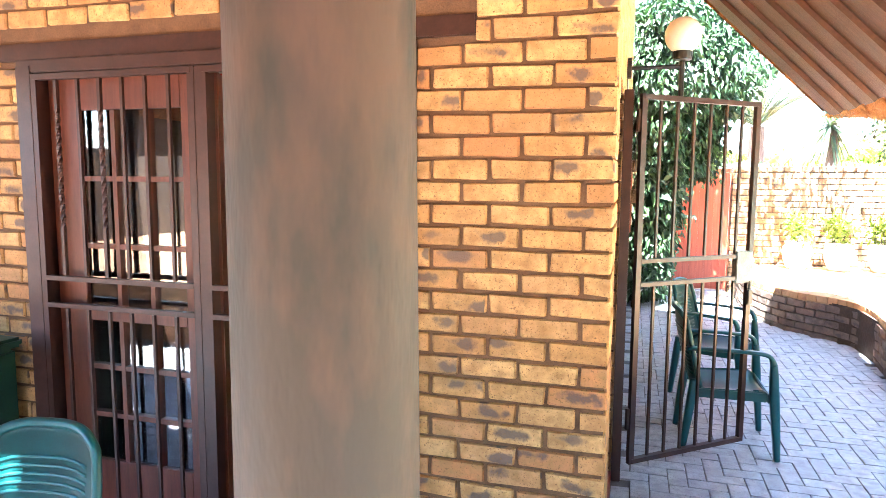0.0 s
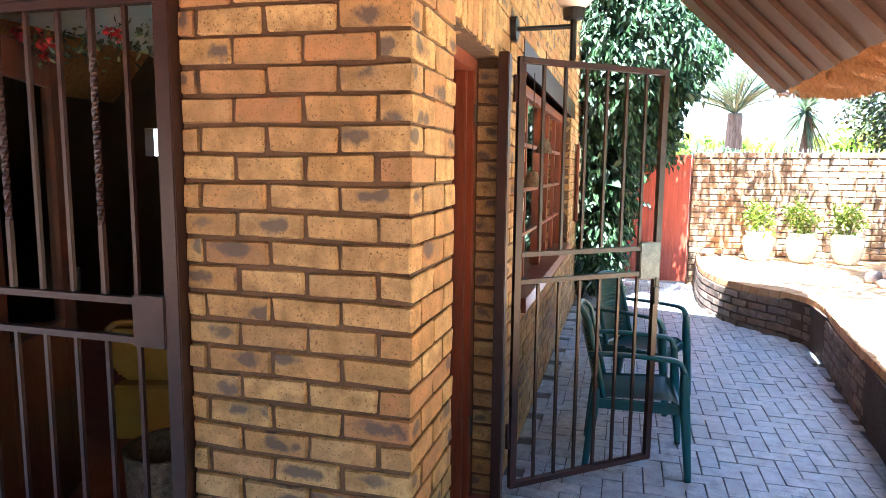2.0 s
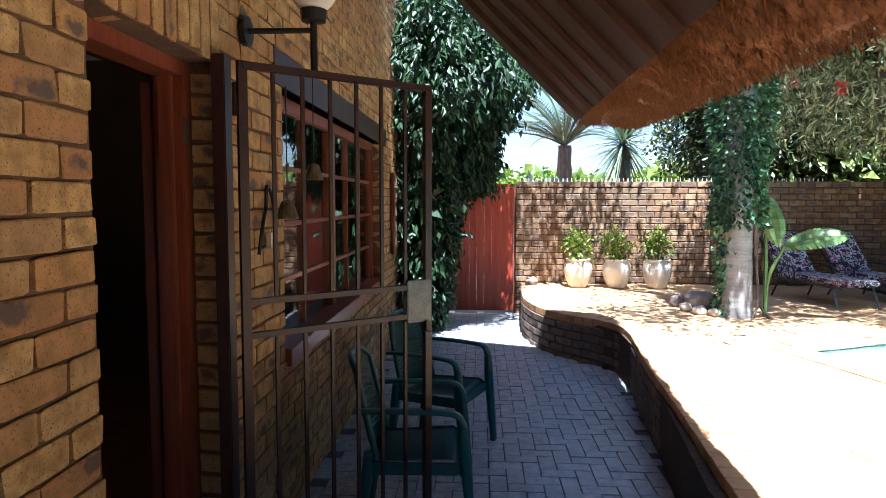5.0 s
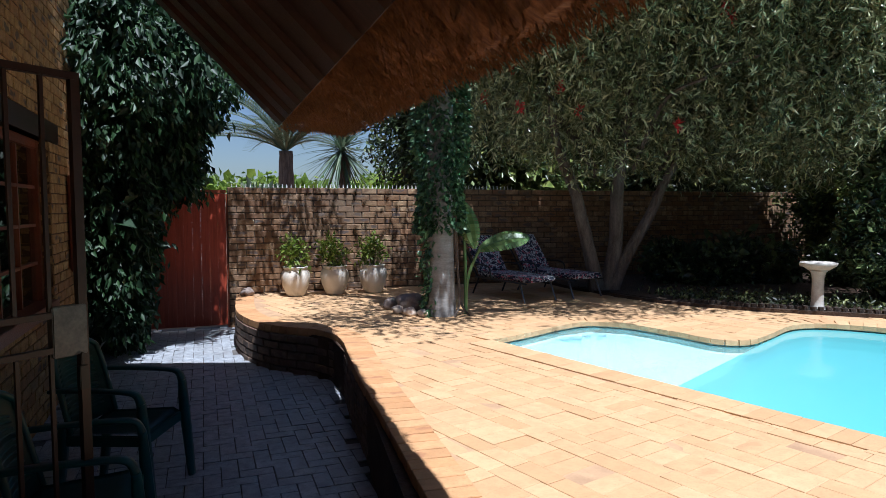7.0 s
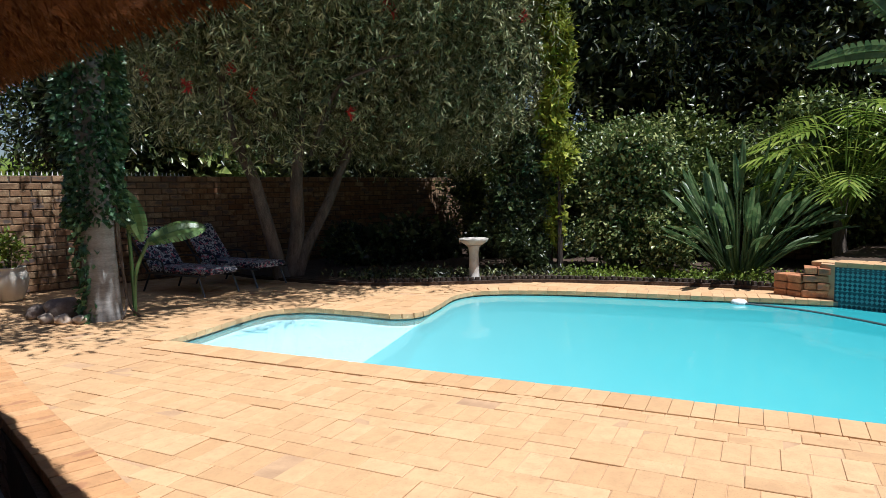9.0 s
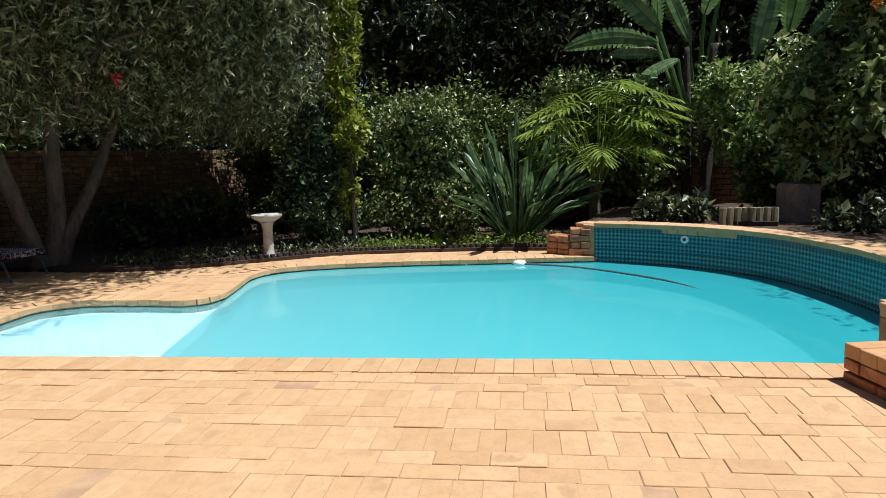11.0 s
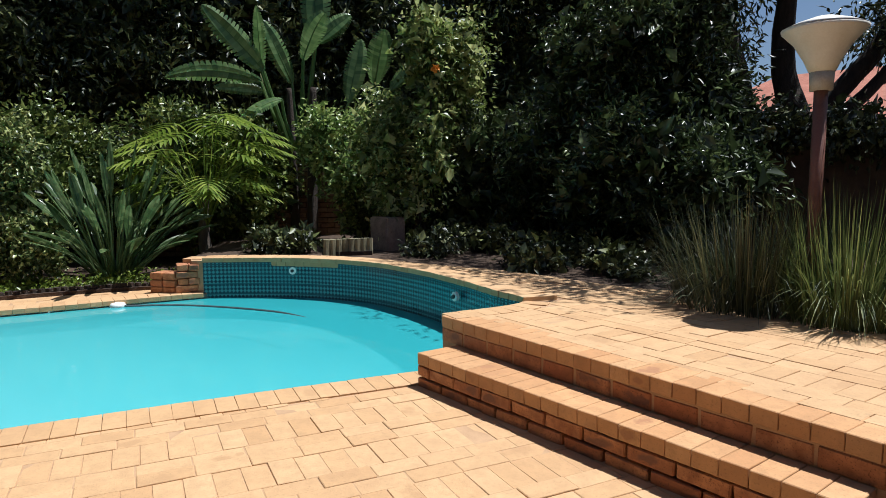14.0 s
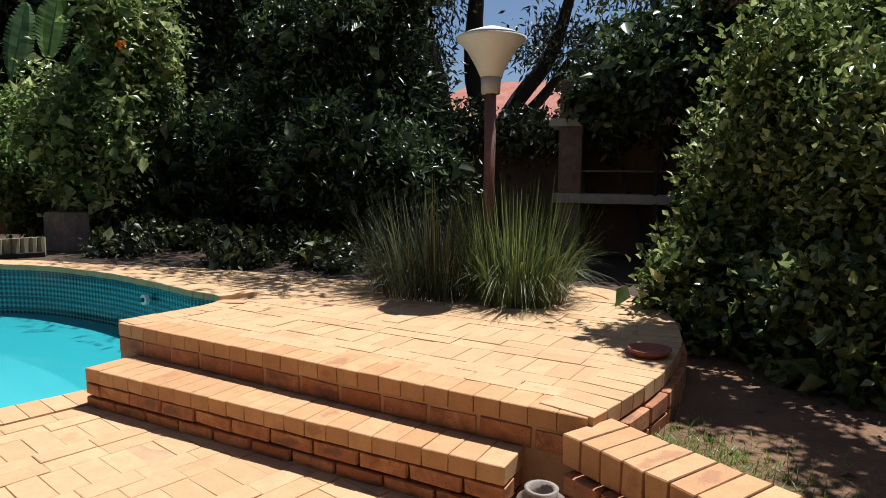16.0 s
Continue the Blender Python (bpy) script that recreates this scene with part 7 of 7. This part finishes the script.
# steps
s1 = thing("lower_step", "lower brick step up to the upper terrace", "step", (0, 0, 0), 0, "garden steps", "structure")
s2 = thing("upper_step", "upper brick step at the edge of the upper terrace", "step", (0, 0, 0), 0, "garden steps", "structure")
for par, A, B, zb, zt, deep in ((s1, S1A, S1B, H1 - 0.02, 0.655, 0.36), (s2, S2A, S2B, 0.655, H2, 0.24)):
    dv = B - A
    L = float(np.hypot(*dv))
    t = math.atan2(dv[1], dv[0])
    u = dv / L
    nv = np.array([-u[1], u[0]])
    nv = nv if nv @ (np.array([4.5, -4.0]) - A) > 0 else -nv
    core = bmesh.new()
    sg2 = 1 if np.cross(u, nv) > 0 else -1
    y0, y1 = sorted((0.03 * sg2, deep * sg2))
    box(core, 0.01, L - 0.01, y0, y1, zb - 0.05, zt - 0.05, m=Matrix.Translation((A[0], A[1], 0)) @ Matrix.Rotation(t, 4, "Z"))
    part("core", core, M_MORTAR, par)
    caps, face = [], []
    nc = int(L / 0.113)
    for i in range(nc):
        c0 = A + u * (L / nc) * (i + 0.5) + nv * 0.105
        caps.append(((c0[0], c0[1], zt - 0.036), (L / nc - 0.003, 0.225, 0.072), t, jitter(0.006)))
        if deep > 0.3:
            c0 = A + u * (L / nc) * (i + 0.5) + nv * 0.336
            caps.append(((c0[0], c0[1], zt - 0.038), (L / nc - 0.003, 0.225, 0.072), t, jitter(0.006)))
    lay("cap_brick", caps, M_CAP, par)
    rowz = [(zb + 0.0, zb + 0.072), (zb + 0.083, zt - 0.078)] if par is s1 else [(zb + 0.0, zt - 0.08)]
    for j, (a, b) in enumerate(rowz):
        if b - a < 0.02:
            continue
        ln = 0.233
        nb = int(L / ln) + 1
        for i in range(-1, nb + 1):
            p0, p1 = max(0.0, (i + 0.5 * (j % 2)) * ln), min(L, (i + 1 + 0.5 * (j % 2)) * ln - 0.011)
            if p1 - p0 > 0.03:
                c0 = A + u * (p0 + p1) / 2 + nv * 0.044
                face.append(((c0[0], c0[1], (a + b) / 2), (p1 - p0, 0.1, b - a), t, jitter(0.004)))
    for e in (0.055, L - 0.055):
        for j, (a, b) in enumerate(rowz):
            c0 = A + u * e + nv * (deep / 2 + 0.05)
            face.append(((c0[0], c0[1], (a + b) / 2), (0.1, max(0.1, deep - 0.14), b - a), t, jitter(0.004)))
    lay("brick", face, M_STEP, par)

# edging wall of the lawn
ew = setting("lawn_edging_wall", boxes((-4.0, 2.62, -2.97, -2.79, -0.05, 0.70)), M_YMORTAR, "low brick edging wall with brick-on-edge capping", "edging wall")
caps = []
x = 2.70
while x > -3.9:
    caps.append(((x - 0.04, -2.88, 0.735), (0.079, 0.25, 0.11), 0, jitter(0.008)))
    x -= 0.087
face = [(((u0 + u1) / 2, -2.77, (a + b) / 2), (u1 - u0, 0.1, b - a), 0, jitter(0.004)) for u0, u1, a, b in bond(-3.9, 2.66, 0.0, 0.67, (), 0.0855)]
lay("cap_brick", caps, M_CAP, ew)
lay("brick", face, M_STEP, ew, lambda c: -c[0])

# side of the upper terrace towards the lawn
q = resample(up_out[:22], 0.233)
us = setting("upper_terrace_side", ribbon(up_out[:22] + [0.03, 0.0], 0.4, 0.75), M_YMORTAR, "brick side of the upper terrace", "terrace")
blocks = []
for k in range(4):
    z = 0.42 + 0.083 * k
    for a, b in zip(q[:-1], q[1:]):
        m = (a + b) / 2
        blocks.append(((m[0], m[1], z + 0.036), (float(np.hypot(*(b - a))) - 0.011, 0.1, 0.072), math.atan2(b[1] - a[1], b[0] - a[0]), jitter(0.01)))
lay("brick", blocks, M_STEP, us)
q = resample(up_out, 0.114)
caps = []
for a, b in zip(q[:-1], q[1:]):
    m, d0 = (a + b) / 2, b - a
    nn = np.array([-d0[1], d0[0]]) / np.linalg.norm(d0)
    nn = nn if inside(upper, *(m + nn * 0.08)) else -nn
    c0 = m + nn * 0.095
    caps.append(((c0[0], c0[1], H2 - 0.031), (float(np.linalg.norm(d0)) - 0.005, 0.226, 0.072), math.atan2(d0[1], d0[0]), jitter(0.006)))
lay("cap_brick", caps, M_PAVE, us)

# coping round the pool
cop = setting("pool_coping", boxes((8.70, 8.86, 0.52, 0.68, 0.4, 0.76)), M_YMORTAR, "rounded clay brick coping round the pool", "coping")
blocks = []
for ln, zt, sgn, wd in ((pool_far, H1 + 0.012, 1, 0.25), (pool_near, H1 + 0.008, 1, 0.25), (pool_raise[1:8], H2 + 0.004, 1, 0.2), (pool_raise[7:], H2 + 0.03, 1, 0.27)):
    q = resample(ln, 0.112)
    for a, b in zip(q[:-1], q[1:]):
        m, d0 = (a + b) / 2, b - a
        nn = np.array([-d0[1], d0[0]]) / np.linalg.norm(d0)
        if inside(pool, *(m + nn * 0.08)):
            nn = -nn
        c0 = m + nn * (wd / 2 - 0.03)
        blocks.append(((c0[0], c0[1], zt - 0.025), (float(np.linalg.norm(d0)) - 0.002, wd, 0.05), math.atan2(d0[1], d0[0]), jitter(0.006)))
stack = []
for k in range(5):
    for q in (0, 1):
        stack.append(((8.70 + 0.12 * q if k % 2 else 8.76, 0.60 if k % 2 else 0.54 + 0.12 * q, 0.43 + 0.078 * k), (0.112, 0.232, 0.07) if k % 2 else (0.232, 0.112, 0.07), 0.25, jitter(0.01)))
lay("coping_brick", blocks, M_PAVE, cop, lambda c: abs(c[0] - 5.5))
lay("brick", stack, M_STEP, cop)
bs = thing("brick_plinth", "small stacked brick plinth at the end of the raised wall", "plinth", (8.80, 0.82, H1), 65)
k = 0
for z in (0.0, 0.08, 0.16):
    for x in (0, 1):
        part("brick", boxes((-0.16 + 0.165 * x, -0.003 + 0.165 * x, -0.11, 0.11, z, z + 0.073), bev=0.006), M_STEP, bs)

# terrace pavers
def courses(reach_u, reach_v):
    """Paving courses: one row of bricks laid across, then two rows laid along; gives (u, v, length along u, width along v)."""
    v, k = -reach_v, 0
    while v < reach_v:
        across = k % 3 == 0
        du, dv = (0.1165, 0.2315) if across else (0.2315, 0.1165)
        u = -reach_u + du * (0.5 if k % 3 == 2 else 0.17 * (k % 5))
        while u < reach_u:
            yield u, v + dv / 2, du - 0.003, dv - 0.003
            u += du
        v += dv
        k += 1


au = math.atan2(-1.62 - 4.22, 5.20 - 3.56)
cu, su = math.cos(au), math.sin(au)
pp = np.vstack([pool, pool[:1]])
tt = np.vstack([terrace, terrace[:1]])
blocks = []
for lu, lv, bl, bw in courses(11.0, 10.0):
    x, y = 4.4 + lu * cu - lv * su, 1.3 + lu * su + lv * cu
    if not (1.9 < x < 9.2 and -3 < y < 8.3) or not inside(terrace, x, y):
        continue
    if inside(pool, x, y) or distance(pp, x, y) < 0.13 or distance(edge_w, x, y) < 0.16:
        continue
    blocks.append(((x, y, H1 - 0.03 + rng.normal(0, 0.0018)), (bl, bw, 0.06), au, jitter(0.004)))
tp = setting("terrace_paving", boxes((1.96, 2.3, -2.6, -2.4, 0.3, 0.43)), M_BED, "tan clay brick paving round the pool", "paving")
lay("paver", blocks, M_PAVE, tp, lambda c: math.hypot(c[0] - 3.2, c[1] + 0.6), "tan clay pavers")

# upper terrace pavers
au2 = math.atan2(S2B[1] - S2A[1], S2B[0] - S2A[0])
cu, su = math.cos(au2), math.sin(au2)
blocks = []
for lu, lv, bl, bw in courses(7.0, 7.0):
    x, y = 4.5 + lu * cu - lv * su, -3.0 + lu * su + lv * cu
    if not inside(upper, x, y) or distance(np.array([S2A, S2B]), x, y) < 0.15 or distance(pool_raise[7:], x, y) < 0.2 or distance(up_out, x, y) < 0.17:
        continue
    if math.hypot(x - 4.78, y + 3.98) < 0.42:
        continue
    blocks.append(((x, y, H2 - 0.03 + rng.normal(0, 0.0015)), (bl, bw, 0.06), au2, jitter(0.004)))
up = setting("upper_paving", boxes((4.0, 4.4, -3.2, -3.0, 0.6, 0.79)), M_BED, "tan clay brick paving of the upper terrace", "paving")
lay("paver", blocks, M_PAVE, up, lambda c: math.hypot(c[0] - 3.6, c[1] + 2.9), "tan clay pavers")

# grey herringbone paving
blocks = []
s = 0.1045
for gy in range(-60, 80):
    for gx in range(-45, 24):
        r4 = (gx - gy) % 4
        if r4 == 0:
            x, y, sz = (gx + 1) * s, (gy + 0.5) * s, (2 * s - 0.006, s - 0.006, 0.05)
        elif r4 == 3:
            x, y, sz = (gx + 0.5) * s, (gy + 1) * s, (s - 0.006, 2 * s - 0.006, 0.05)
        else:
            continue
        if y > 0 and x < 0.02 or y > 8.3 or y < -2.75:
            continue
        if y > 0.3:
            k = int(np.argmin(np.abs(edge_w[:, 1] - y)))
            if x > edge_w[k, 0] - 0.02:
                continue
        elif x > 1.95:
            continue
        blocks.append(((x, y, -0.025 + rng.normal(0, 0.0015)), sz, 0, jitter(0.005)))
fp2 = setting("floor", boxes((0.3, 0.9, -1.0, -0.5, -0.1, -0.03)), M_GBED, "grey herringbone brick paving of the passage", "floor")
lay("paver", blocks, M_GREY, fp2, lambda c: math.hypot(c[0] - 1.2, c[1] - 2.2), "grey brick pavers")
